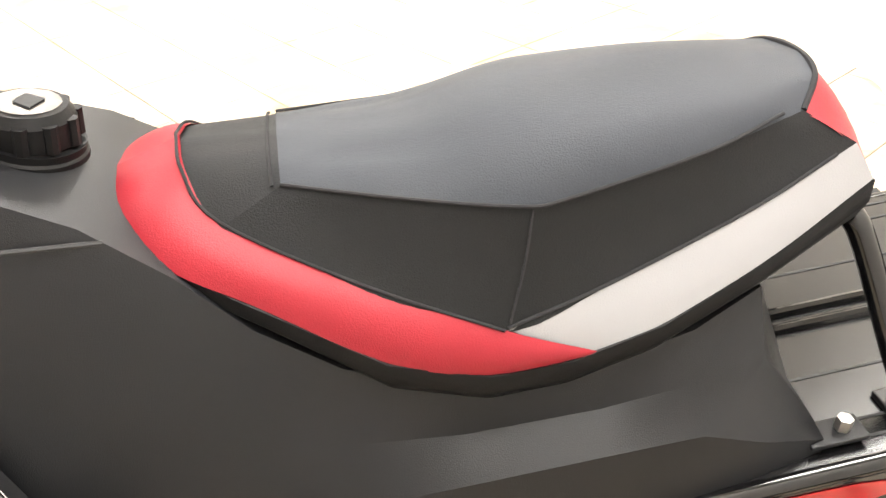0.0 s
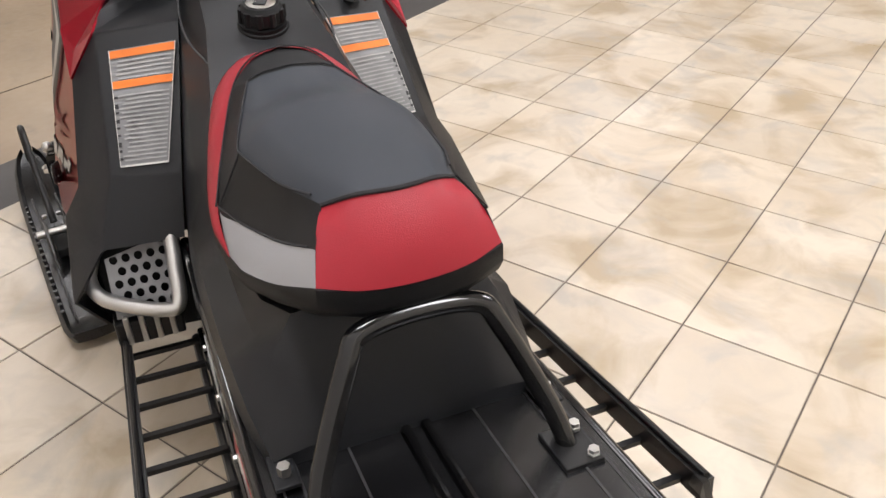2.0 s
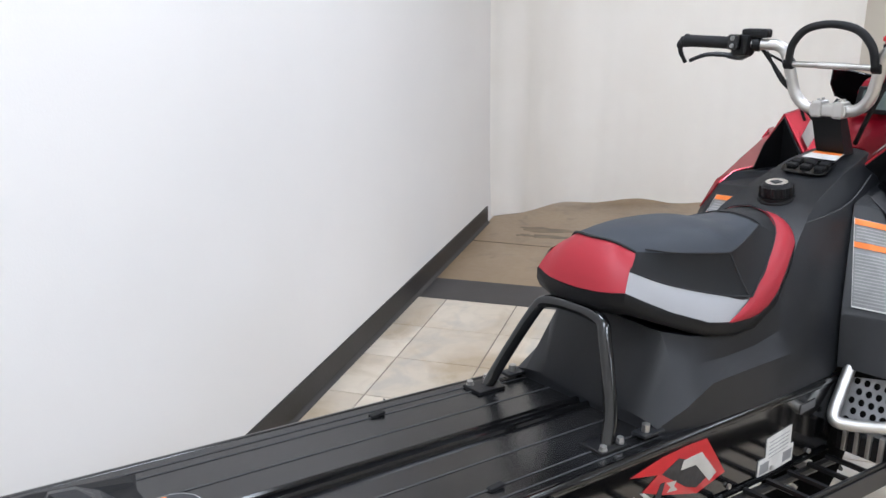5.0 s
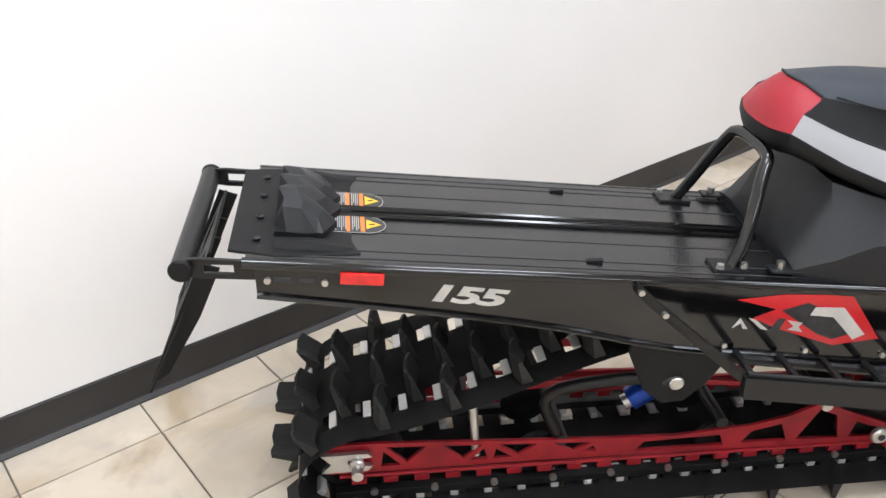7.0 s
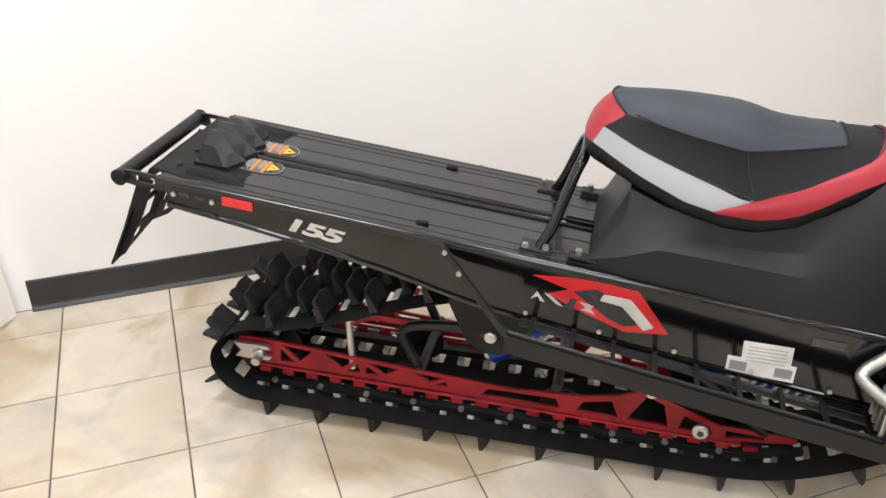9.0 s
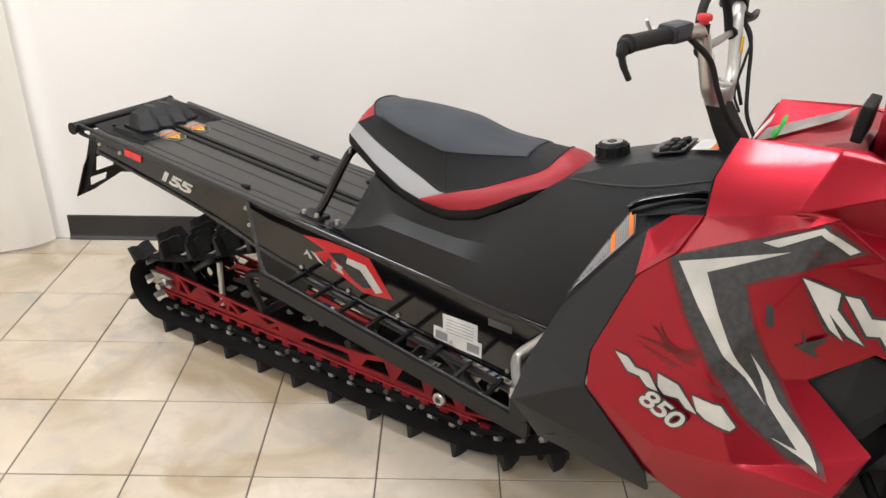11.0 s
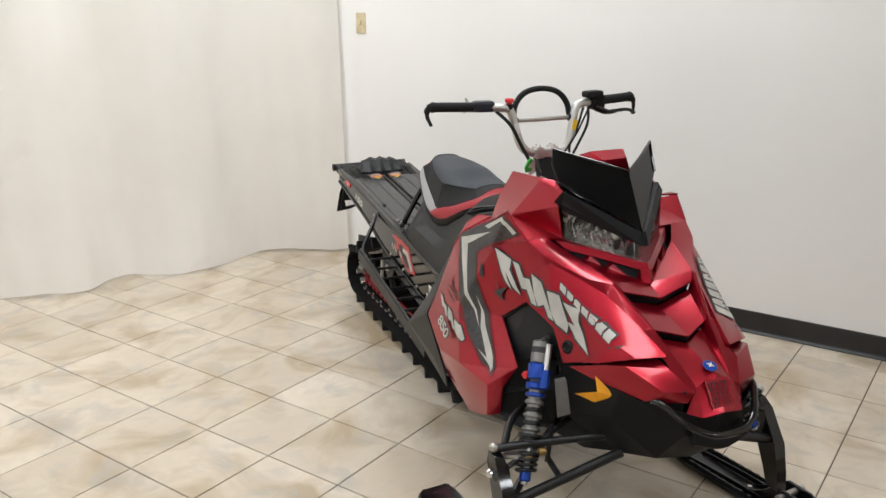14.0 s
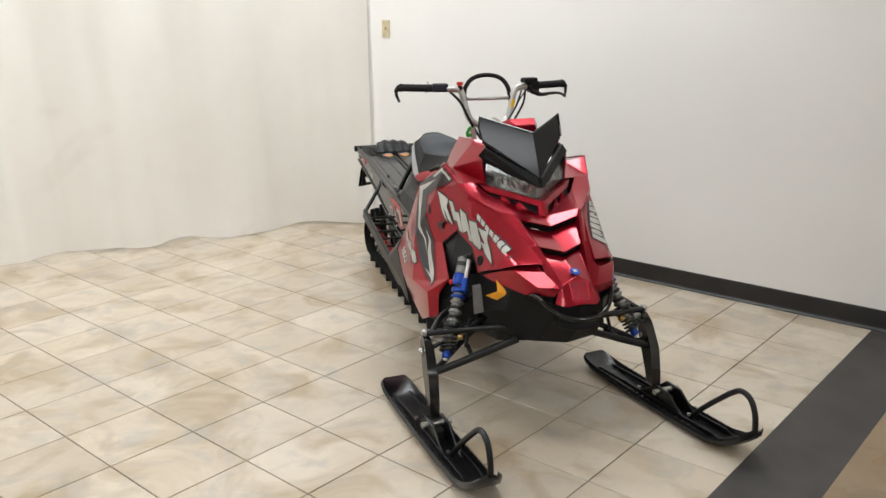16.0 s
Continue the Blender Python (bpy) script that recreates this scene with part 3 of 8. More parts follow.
for s in (1, -1):
    side = (lambda c: c) if s > 0 else flipped
    part("side_cover", patch(side(TOP_EDGE), side(PANEL_LOW), 30, 6, -0.004), SEAT_BLACK, SEAT, "charcoal vinyl side panel", smooth=60)
    part("silver_trim", patch(side(SILVER_TOP), side(SILVER_LOW), 24, 4, 0.002), SEAT_SILVER, SEAT, "silver grey vinyl stripe", smooth=60)
    part("red_trim", patch(side(RED_IN), side(RED_OUT), 30, 6, 0.0065), SEAT_RED, SEAT, "red vinyl band round the seat front", smooth=60)
    part("seam", tube(side([(x * 1.012, y, z + 0.0015) for x, y, z in [(0.0783, 1.16, 0.896)] + TOP_EDGE[1:]]), 0.0016, 6, 6), THREAD, SEAT)
    part("seam", tube(side([(x, y, z + 0.002) for x, y, z in [(0.0988, 1.114, 0.863)] + SILVER_TOP[1:]]), 0.0016, 6, 6), THREAD, SEAT)
    part("seam", tube(side([(x * 1.01, y + 0.003, z + 0.002) for x, y, z in RED_IN[1:]]), 0.0014, 6, 6), THREAD, SEAT)
    part("seam", tube(side([(0.1179, 1.382, 0.852), (0.1337, 1.39, 0.816), (0.1528, 1.405, 0.77)]), 0.0013, 6, 6), THREAD, SEAT)
    part("seam", tube(side([(0.0674, 1.5797, 0.8655), (0.0439, 1.5803, 0.8745), (0, 1.5808, 0.8795)]), 0.0014, 6, 6), THREAD, SEAT)
BACK_TOP = [(-0.0735, 1.139, 0.8943), (-0.043, 1.1155, 0.9118), (0, 1.1055, 0.915), (0.043, 1.1155, 0.9118), (0.0735, 1.139, 0.8943)]
BACK_LOW = [(-0.1031, 1.075, 0.84), (-0.0573, 1.058, 0.835), (0, 1.053, 0.833), (0.0573, 1.058, 0.835), (0.1031, 1.075, 0.84)]
part("rear_trim", patch(BACK_TOP, BACK_LOW, 24, 6, 0.009, fade=0), SEAT_RED, SEAT, "red vinyl panel across the seat back", smooth=60)
part("seam", tube([(x, y - 0.001, z + 0.0015) for x, y, z in BACK_TOP], 0.0028, 6, 6), THREAD, SEAT)


# ---- tunnel and rear ----
def tunnel_top(y):
    return 0.706 - 0.113 * y


LOW_EDGE = [(0.12, 0.626), (0.40, 0.574), (0.64, 0.522), (0.87, 0.458), (1.20, 0.405), (1.72, 0.333)]


def tunnel_side(s):
    outline = [(y, z) for y, z in LOW_EDGE] + [(1.78, tunnel_top(1.78) - 0.012), (0.12, tunnel_top(0.12) - 0.012)]
    m = Matrix(((0, 0, s, 0.201 * s if s > 0 else -0.205 + 0.004), (1, 0, 0, 0), (0, 1, 0, 0), (0, 0, 0, 1)))
    bm = prism(outline, 0.004, m, 0.001)
    tube([(0.207 * s, y, z + 0.004) for y, z in LOW_EDGE], 0.006, 8, 3, bm=bm)
    return bm


TUNNEL = part("tunnel", block(0.386, 1.66, 0.004, (0, 0.93, 0), 0.0015), TOP_BLACK, SLED, "black painted metal tunnel behind the seat")
TUNNEL.matrix_parent_inverse = Matrix()
TUNNEL.matrix_basis = Matrix.Translation((0, 0.93, tunnel_top(0.93))) @ turned(-math.degrees(math.atan(0.113))).to_4x4() @ Matrix.Translation((0, -0.93, 0))
INV = TUNNEL.matrix_basis.inverted()


def on_tunnel(name, bm, mat, label="", smooth=False):
    """A piece given in the sled's own frame, hung under the tunnel."""
    ob = part(name, bm, mat, TUNNEL, label, smooth)
    ob.matrix_parent_inverse = INV
    return ob


for s in (1, -1):
    on_tunnel("side_plate", tunnel_side(s), GLOSS_BLACK, "glossy black side plate")
    bm = tube([(s * 0.196, y, tunnel_top(y) - 0.007) for y in (0.1, 0.6, 1.2, 1.78)], 0.0105, 10, 3)
    on_tunnel("edge_roll", bm, GLOSS_BLACK, smooth=True)
    for x in (0.150, 0.178) if s > 0 else (0.150, 0.172):
        on_tunnel("groove", block(0.003, 1.5, 0.004, (0, 0, 0), 0, None), INK).matrix_basis = Matrix.Translation((s * x, 0.93, tunnel_top(0.93) + 0.001)) @ turned(-6.45).to_4x4()
    for y in (0.72, 1.0):
        on_tunnel("clip", block(0.012, 0.03, 0.006, (s * 0.152, y, tunnel_top(y) + 0.005), 0.002), BLACK_PLASTIC)
for x in (-0.012, 0.014):
    on_tunnel("centre_rib", tube([(x, y, tunnel_top(y) + 0.004) for y in (0.26, 0.7, 1.16)], 0.007, 8, 3), GLOSS_BLACK, smooth=True)
on_tunnel("groove", block(0.003, 0.85, 0.004), INK).matrix_basis = Matrix.Translation((-0.085, 0.72, tunnel_top(0.72) + 0.001)) @ turned(-6.45).to_4x4()
on_tunnel("groove", block(0.003, 0.85, 0.004), INK).matrix_basis = Matrix.Translation((0.078, 0.72, tunnel_top(0.72) + 0.001)) @ turned(-6.45).to_4x4()


def flat_text(name, text, size, mat, parent, m, shear=0.0, depth=0.0006, wide=1.0, label="", bold=0.0, tight=0.9):
    cu = bpy.data.curves.new(name, "FONT")
    cu.body, cu.size, cu.shear, cu.extrude, cu.offset, cu.space_character = text, size, shear, depth, bold, tight
    cu.align_x, cu.align_y = "CENTER", "CENTER"
    tmp = new("tmp_text", cu)
    me = bpy.data.meshes.new_from_object(tmp.evaluated_get(bpy.context.evaluated_depsgraph_get()))
    bpy.data.objects.remove(tmp)
    bpy.data.curves.remove(cu)
    me.materials.append(mat)
    ob = new(name, me)
    ob.parent = parent
    ob.matrix_basis = m @ Matrix.Diagonal((wide, 1, 1, 1))
    if label:
        ob["label"] = label
    return ob


def frame_on(origin, right, up):
    """A pose whose x and y run along two given ways."""
    r = Vector(right).normalized()
    n = r.cross(Vector(up)).normalized()
    u = n.cross(r)
    m = Matrix((r, u, n)).transposed().to_4x4()
    m.translation = origin
    return m


TINY = ([(0.0, 1.0), (0.6, 0.0), (0.9, 1.0), (0.6, 1.0), (0.55, 0.5)], [(0.0, 0.0), (0.4, 0.1), (1.0, 1.0), (0.55, 0.9)], [(0.0, 1.0), (0.7, -0.2), (1.1, -0.2), (0.4, 1.3)], [(0.1, 0.0), (1.0, 0.1), (0.7, 0.5), (0.9, 1.0), (0.0, 0.9), (0.4, 0.55)])
for s in (1, -1):
    m = frame_on((s * 0.2062, 0.474, 0.604), (0, s * 1, s * -0.17), (0, 0, 1))
    ob = flat_text("number_decal", "155", 0.046, WHITE_PRINT, TUNNEL, m, 0.2, wide=2.2, label="pale silver model number on the tunnel side", bold=0.0017, tight=0.90)
    ob.matrix_parent_inverse = INV
    # red side graphic with a row of slanted shapes
    side = Matrix(((0, 0, s, s * 0.2056), (1, 0, 0, 0), (0, 1, 0, 0), (0, 0, 0, 1)))
    on_tunnel("side_graphic", prism([(0.980, 0.561), (1.070, 0.566), (1.150, 0.560), (1.208, 0.552), (1.282, 0.452), (1.189, 0.444), (1.145, 0.461), (1.070, 0.491), (1.017, 0.518), (1.06, 0.535)], 0.0008, side), RED_PRINT, "red angular graphic")
    on_tunnel("side_graphic", prism([(1.070, 0.532), (1.150, 0.474), (1.185, 0.458), (1.222, 0.468), (1.172, 0.520), (1.120, 0.545)], 0.0011, side), BLACK_PRINT)
    on_tunnel("side_graphic", prism([(1.136, 0.534), (1.194, 0.529), (1.250, 0.465), (1.228, 0.454), (1.177, 0.509), (1.129, 0.517)], 0.0015, side), WHITE_PRINT)
    for k, shape in enumerate(TINY):
        y0, z0 = 0.972 + k * 0.037, 0.524 - k * 0.005
        on_tunnel("side_graphic", prism([(y0 + 0.034 * u + 0.008 * v, z0 - 0.024 * v - 0.006 * u) for u, v in shape], 0.0016, side), WHITE_PRINT if k != 2 else INK)
    on_tunnel("rating_label", prism([(1.440, 0.411), (1.542, 0.409), (1.540, 0.461), (1.438, 0.463)], 0.0012, side), LABEL_WHITE, "white rating label")
    on_tunnel("rating_label", prism([(1.412, 0.380), (1.554, 0.371), (1.554, 0.413), (1.412, 0.421)], 0.0016, side), LABEL_WHITE, "white rating label with dark blocks")
    for y in (1.418, 1.512):
        on_tunnel("printed_bar", prism([(y, 0.388 - (y - 1.4) * 0.06), (y + 0.036, 0.386 - (y - 1.4) * 0.06), (y + 0.036, 0.410 - (y - 1.4) * 0.06), (y, 0.412 - (y - 1.4) * 0.06)], 0.002, side), LABEL_GREY)
    for k in range(5):
        on_tunnel("printed_bar", prism([(1.450, 0.450 - k * 0.009), (1.53, 0.4485 - k * 0.009), (1.53, 0.4500 - k * 0.009), (1.450, 0.4515 - k * 0.009)], 0.0018, side), LABEL_GREY)
    on_tunnel("badge_plate", prism([(1.570, 0.474), (1.635, 0.470), (1.635, 0.490), (1.570, 0.493)], 0.0012, side), BADGE_GREY)
    on_tunnel("reflector", block(0.006, 0.075, 0.022, (s * 0.207, 0.298, 0.651), 0.002, turned(-6)), REFLECTOR, "red side reflector")
    for y in (0.14, 0.235):
        on_tunnel("bolt", rod((s * 0.203, y, tunnel_top(y) - 0.032), (s * 0.211, y, tunnel_top(y) - 0.032), 0.006, segs=8), STEEL)
    # black blocks painted as the shade in two short slots
    for y in (0.165, 0.205):
        on_tunnel("slot_shade", block(0.003, 0.028, 0.009, (s * 0.2055, y, tunnel_top(y) - 0.03), 0.001, turned(-6)), INK)

# warning labels on the tunnel top
for x in (-0.05, 0.052):
    m = frame_on((x, 0.297, tunnel_top(0.297) + 0.0035), (0, -1, 0.113), (1, 0, 0))
    rim = [(0.052, -0.034), (0.052, 0.034), (-0.020, 0.034), (-0.036, 0.028), (-0.047, 0.016), (-0.051, 0.0), (-0.047, -0.016), (-0.036, -0.028), (-0.020, -0.034)]
    on_tunnel("warning_label", prism(rim, 0.0006, m), LABEL_LINE, "dark warning label with orange bars and yellow triangle")
    on_tunnel("printed_bar", prism([(u * 0.965, v * 0.955) for u, v in rim], 0.0008, m), INK)
    for u0, u1, mat in ((-0.041, -0.014, YELLOW_PRINT), (-0.011, -0.003, ORANGE_PRINT), (0.016, 0.023, ORANGE_PRINT)):
        out = [(u0, 0), (u1, -0.019), (u1, 0.019)] if mat is YELLOW_PRINT else [(u0, -0.030), (u1, -0.030), (u1, 0.030), (u0, 0.030)]
        on_tunnel("printed_bar", prism(out, 0.0010, m @ Matrix.Translation((0, 0, 0.0004))), mat)
    on_tunnel("printed_bar", prism([(-0.030, -0.003), (-0.019, -0.002), (-0.019, 0.003), (-0.030, 0.002)], 0.0014, m @ Matrix.Translation((0, 0, 0.0004))), INK)
    for k in range(10):
        u = -0.0005 + k * 0.0036 + (0.0095 if k > 3 else 0)
        on_tunnel("printed_bar", prism([(u, -0.029), (u + 0.0018, -0.029), (u + 0.0018, 0.020 + 0.008 * math.sin(k * 2.3)), (u, 0.020 + 0.008 * math.sin(k * 2.3))], 0.0012, m @ Matrix.Translation((0, 0, 0.0004))), LABEL_LINE)

# rear bumper: cross bar with two slotted arms
BUMPER = part("rear_bumper", rod((-0.20, 0.0, 0.682), (0.20, 0.0, 0.682), 0.0185, segs=18, bevel=0.004), BLACK_STEEL, SLED, "black tubular rear bumper", smooth=True)
for s in (1, -1):
    m = Matrix(((0, 0, s, s * 0.184), (1, 0, 0, 0), (0, 1, 0, 0), (0, 0, 0, 1)))
    bm = prism([(-0.004, 0.668), (0.03, 0.660), (0.24, 0.640), (0.24, 0.672), (0.03, 0.698), (-0.004, 0.698)], 0.008, m, 0.0012,
               holes=[[(0.035, 0.670), (0.085, 0.665), (0.085, 0.682), (0.035, 0.687)]])
    part("arm", bm, BLACK_STEEL, BUMPER)
    part("cap", rod((s * 0.198, 0, 0.682), (s * 0.206, 0, 0.682), 0.0205, segs=18, bevel=0.003), BLACK_PLASTIC, BUMPER)

# moulded tail light housing on the tunnel end
pleats = []
for x, ridge, ry, foot in ((-0.114, 0.700, 0.170, 0.262), (-0.094, 0.738, 0.166, 0.272), (-0.066, 0.750, 0.160, 0.268), (-0.040, 0.745, 0.172, 0.290), (-0.012, 0.756, 0.158, 0.272), (0.016, 0.748, 0.172, 0.292), (0.044, 0.756, 0.158, 0.272), (0.070, 0.746, 0.168, 0.284), (0.094, 0.740, 0.166, 0.270), (0.114, 0.700, 0.170, 0.260)):
    pleats.append([(x, 0.146, 0.686), (x, 0.150, 0.702), (x, ry, ridge), (x, ry + 0.032, ridge - 0.006), (x, (ry + foot) / 2 + 0.008, ridge - (ridge - 0.69) * 0.5), (x, foot - 0.026, 0.694), (x, foot - 0.026, 0.676)])
bm = loft(pleats)
bevelled(bm, 0.0022, 1, 14)
HUMP = part("tail_light_housing", bm, PLASTIC, SLED, "black moulded tail light housing with pleated front")
for x in (-0.145, 0.145):
    part("side_rib", loft([[(x - 0.016, y, z - 0.012), (x - 0.007, y, z), (x + 0.007, y, z), (x + 0.016, y, z - 0.012)] for y, z in ((0.150, 0.703), (0.21, 0.700), (0.285, 0.681))]), BLACK_PLASTIC, HUMP)
part("skirt", prism([(-0.17, 0.075), (0.17, 0.075), (0.185, 0.16), (0.165, 0.30), (0.12, 0.285), (-0.12, 0.285), (-0.165, 0.30), (-0.185, 0.16)], 0.006, Matrix.Translation((0, 0, 0.704)) @ turned(-6.45).to_4x4(), 0.002), BLACK_PLASTIC, HUMP)
for x in (-0.13, -0.045, 0.045, 0.13):
    part("bolt", lathe([(0.007, 0), (0.007, 0.004), (0.003, 0.006)], Matrix.Translation((x, 0.12, 0.696)), 8), BLACK_STEEL, HUMP)

# snow flap with its cut-outs
m = frame_on((0, 0.035, 0.665), (1, 0, 0), (0, 0.46, 0.9))
holes = [[(-0.10, -0.10), (-0.02, -0.10), (-0.05, -0.03), (-0.11, -0.03)], [(0.10, -0.10), (0.11, -0.03), (0.05, -0.03), (0.02, -0.10)],
         [(-0.11, -0.19), (-0.03, -0.19), (-0.03, -0.12), (-0.12, -0.12)], [(0.11, -0.19), (0.12, -0.12), (0.03, -0.12), (0.03, -0.19)],
         [(-0.12, -0.255), (-0.06, -0.245), (-0.06, -0.21), (-0.13, -0.21)], [(0.12, -0.255), (0.13, -0.21), (0.06, -0.21), (0.06, -0.245)]]
FLAP = part("snow_flap", prism([(-0.13, 0.01), (0.13, 0.01), (0.165, -0.15), (0.17, -0.285), (0.10, -0.275), (0, -0.235), (-0.10, -0.275), (-0.17, -0.285), (-0.165, -0.15)], 0.005, m, 0.001, holes=holes), BLACK_PLASTIC, SLED, "black plastic snow flap with cut-outs")
for sx in (-1, 1):
    # flanges along the flap's sides and its central ribs
    part("flange", prism([(0.02, 0.668), (0.055, 0.655), (0.010, 0.56), (-0.062, 0.440), (-0.100, 0.415), (-0.060, 0.50)], 0.005, Matrix(((0, 0, 1, sx * 0.150 - 0.0025), (1, 0, 0, 0), (0, 1, 0, 0), (0, 0, 0, 1))), 0.001), BLACK_PLASTIC, FLAP)
    part("rib", prism([(0.03, 0.660), (0.045, 0.655), (-0.03, 0.50), (-0.05, 0.50)], 0.005, Matrix(((0, 0, 1, sx * 0.04 - 0.0025), (1, 0, 0, 0), (0, 1, 0, 0), (0, 0, 0, 1)))), BLACK_PLASTIC, FLAP)

# seat support loop
LOOP = [(-0.150, 0.985, 0.598), (-0.135, 1.01, 0.65), (-0.088, 1.045, 0.755), (-0.066, 1.058, 0.783), (0, 1.062, 0.790), (0.066, 1.058, 0.783), (0.088, 1.045, 0.755), (0.135, 1.01, 0.65), (0.150, 0.985, 0.598)]
STAND = part("seat_support", tube(LOOP, 0.0122, 12, 5), GLOSS_BLACK, SLED, "black tubular seat support loop", smooth=True)
for s in (1, -1):
    part("foot", block(0.05, 0.07, 0.008, (s * 0.15, 0.978, 0.600), 0.002, turned(-6)), BLACK_STEEL, STAND)
    for y in (0.955, 1.0):
        part("bolt", lathe([(0.008, 0), (0.008, 0.005), (0.0065, 0.005), (0.0065, 0.011)], Matrix.Translation((s * 0.166, y, 0.604)), 6), STEEL, STAND)

# ---- centre console and knee panels ----
def console_ring(y, low, fold, mid, top, crown):
    right = [(x, y, z) for x, z in (low, fold, mid, top)] + [(top[0] * 0.5, y, crown - 0.002)]
    return right + [(0, y, crown)] + flipped(right)[::-1]


rings = [console_ring(1.095, (0.178, 0.578), (0.174, 0.598), (0.150, 0.604), (0.100, 0.610), 0.606),
         console_ring(1.165, (0.189, 0.572), (0.186, 0.620), (0.150, 0.690), (0.118, 0.748), 0.752),
         console_ring(1.235, (0.196, 0.566), (0.193, 0.650), (0.156, 0.676), (0.140, 0.726), 0.735),
         console_ring(1.32, (0.198, 0.557), (0.194, 0.644), (0.158, 0.664), (0.147, 0.706), 0.715),
         console_ring(1.44, (0.200, 0.544), (0.193, 0.632), (0.157, 0.655), (0.152, 0.702), 0.705),
         console_ring(1.54, (0.200, 0.532), (0.192, 0.622), (0.158, 0.662), (0.146, 0.738), 0.745),
         console_ring(1.605, (0.199, 0.525), (0.190, 0.616), (0.160, 0.688), (0.131, 0.775), 0.785),
         console_ring(1.66, (0.197, 0.518), (0.186, 0.612), (0.158, 0.728), (0.114, 0.822), 0.832),
         console_ring(1.72, (0.194, 0.514), (0.180, 0.612), (0.148, 0.776), (0.101, 0.864), 0.870),
         console_ring(1.78, (0.188, 0.520), (0.172, 0.636), (0.134, 0.812), (0.090, 0.888), 0.892),
         console_ring(1.87, (0.178, 0.560), (0.160, 0.690), (0.124, 0.850), (0.084, 0.918), 0.924),
         console_ring(1.96, (0.160, 0.62), (0.146, 0.73), (0.112, 0.880), (0.078, 0.940), 0.945),
         console_ring(2.06, (0.14, 0.70), (0.126, 0.77), (0.095, 0.905), (0.066, 0.955), 0.958),
         console_ring(2.14, (0.12, 0.74), (0.110, 0.81), (0.085, 0.92), (0.055, 0.965), 0.968)]
bm = loft(rings)
bevelled(bm, 0.004, 2, 16)
CONSOLE = part("console", bm, PLASTIC, SLED, "dark grey plastic centre console and tank cover", smooth=30)
for s in (1, -1):
    part("bolt", rod((s * 0.166, 1.072, 0.600), (s * 0.166, 1.072, 0.614), 0.008, segs=6), STEEL, CONSOLE)
    part("bolt_tab", block(0.03, 0.06, 0.006, (s * 0.166, 1.08, 0.596), 0.002, turned(-6)), PLASTIC, CONSOLE)
for s in (1, -1):
    part("seam_line", tube([(s * 0.104, 1.704, 0.852), (s * 0.121, 1.80, 0.864), (s * 0.118, 1.90, 0.880), (s * 0.1, 2.02, 0.915)], 0.0022, 6, 5), INK, CONSOLE)

# recessed tray, filler cap and switch panel
part("cap_neck", lathe([(0.050, 0), (0.049, 0.006), (0.043, 0.010), (0.042, 0.018), (0.040, 0.020), (0.040, 0.026)], Matrix.Translation((0, 1.768, 0.868)) @ turned(14).to_4x4(), 28), BLACK_PLASTIC, CONSOLE, smooth=30)
cap_bm = lathe([(0.032, 0.002), (0.032, 0.014), (0.035, 0.018), (0.035, 0.038), (0.029, 0.046)], Matrix.Translation((0, 1.765, 0.875)) @ turned(8).to_4x4(), 28)
CAP = part("fuel_cap", cap_bm, BLACK_PLASTIC, CONSOLE, "black ribbed fuel cap with bright top", smooth=35)
for k in range(10):
    a = k * math.pi / 5
    rib_at = Matrix.Translation((0, 1.765, 0.875)) @ turned(8).to_4x4()
    part("rib", rod(rib_at @ Vector((0.034 * math.cos(a), 0.034 * math.sin(a), 0.018)), rib_at @ Vector((0.033 * math.cos(a), 0.033 * math.sin(a), 0.040)), 0.006, segs=8), BLACK_PLASTIC, CAP)
part("cap_plate", lathe([(0.0245, 0), (0.0245, 0.002)], Matrix.Translation((0, 1.765 - 0.0064, 0.9200)) @ turned(8).to_4x4(), 20), CHROME, CAP)
part("cap_mark", prism([(-0.014, -0.004), (0.004, -0.012), (0.012, 0.004), (-0.004, 0.010)], 0.001, Matrix.Translation((0, 1.7583, 0.9225)) @ turned(8).to_4x4()), INK, CAP)
SLOPE = frame_on((0, 1.905, 0.937), (1, 0, 0), (0, 1, 0.27))
PODS = part("switch_panel", prism([(-0.034, -0.044), (0.034, -0.044), (0.050, -0.036), (0.057, -0.022), (0.052, 0.034), (-0.052, 0.034), (-0.057, -0.022), (-0.050, -0.036)], 0.005, SLOPE @ Matrix.Translation((0, 0, -0.001)), 0.002), GLOSS_BLACK, CONSOLE, "glossy black switch panel with six rocker buttons")
for i in range(3):
    for j in range(2):
        part("switch", block(0.024, 0.019, 0.008, (0, 0, 0.0065), 0.0035), BLACK_PLASTIC, PODS).matrix_basis = SLOPE @ Matrix.Translation((-0.034 + i * 0.034, -0.013 + j * 0.026, 0.0)) @ turned(6 if j else -6).to_4x4()
LBL = frame_on((0, 1.982, 0.9525), (1, 0, 0), (0, 1, 0.15))
lab = part("console_label", prism([(-0.042, -0.032), (0.042, -0.032), (0.036, 0.022), (-0.036, 0.022)], 0.001, LBL @ Matrix.Translation((0, 0, 0.003))), LABEL_WHITE, CONSOLE, "small white label with orange band")
part("printed_bar", prism([(-0.036, 0.006), (0.036, 0.006), (0.034, 0.022), (-0.034, 0.022)], 0.0016, LBL @ Matrix.Translation((0, 0, 0.003))), ORANGE_PRINT, lab)

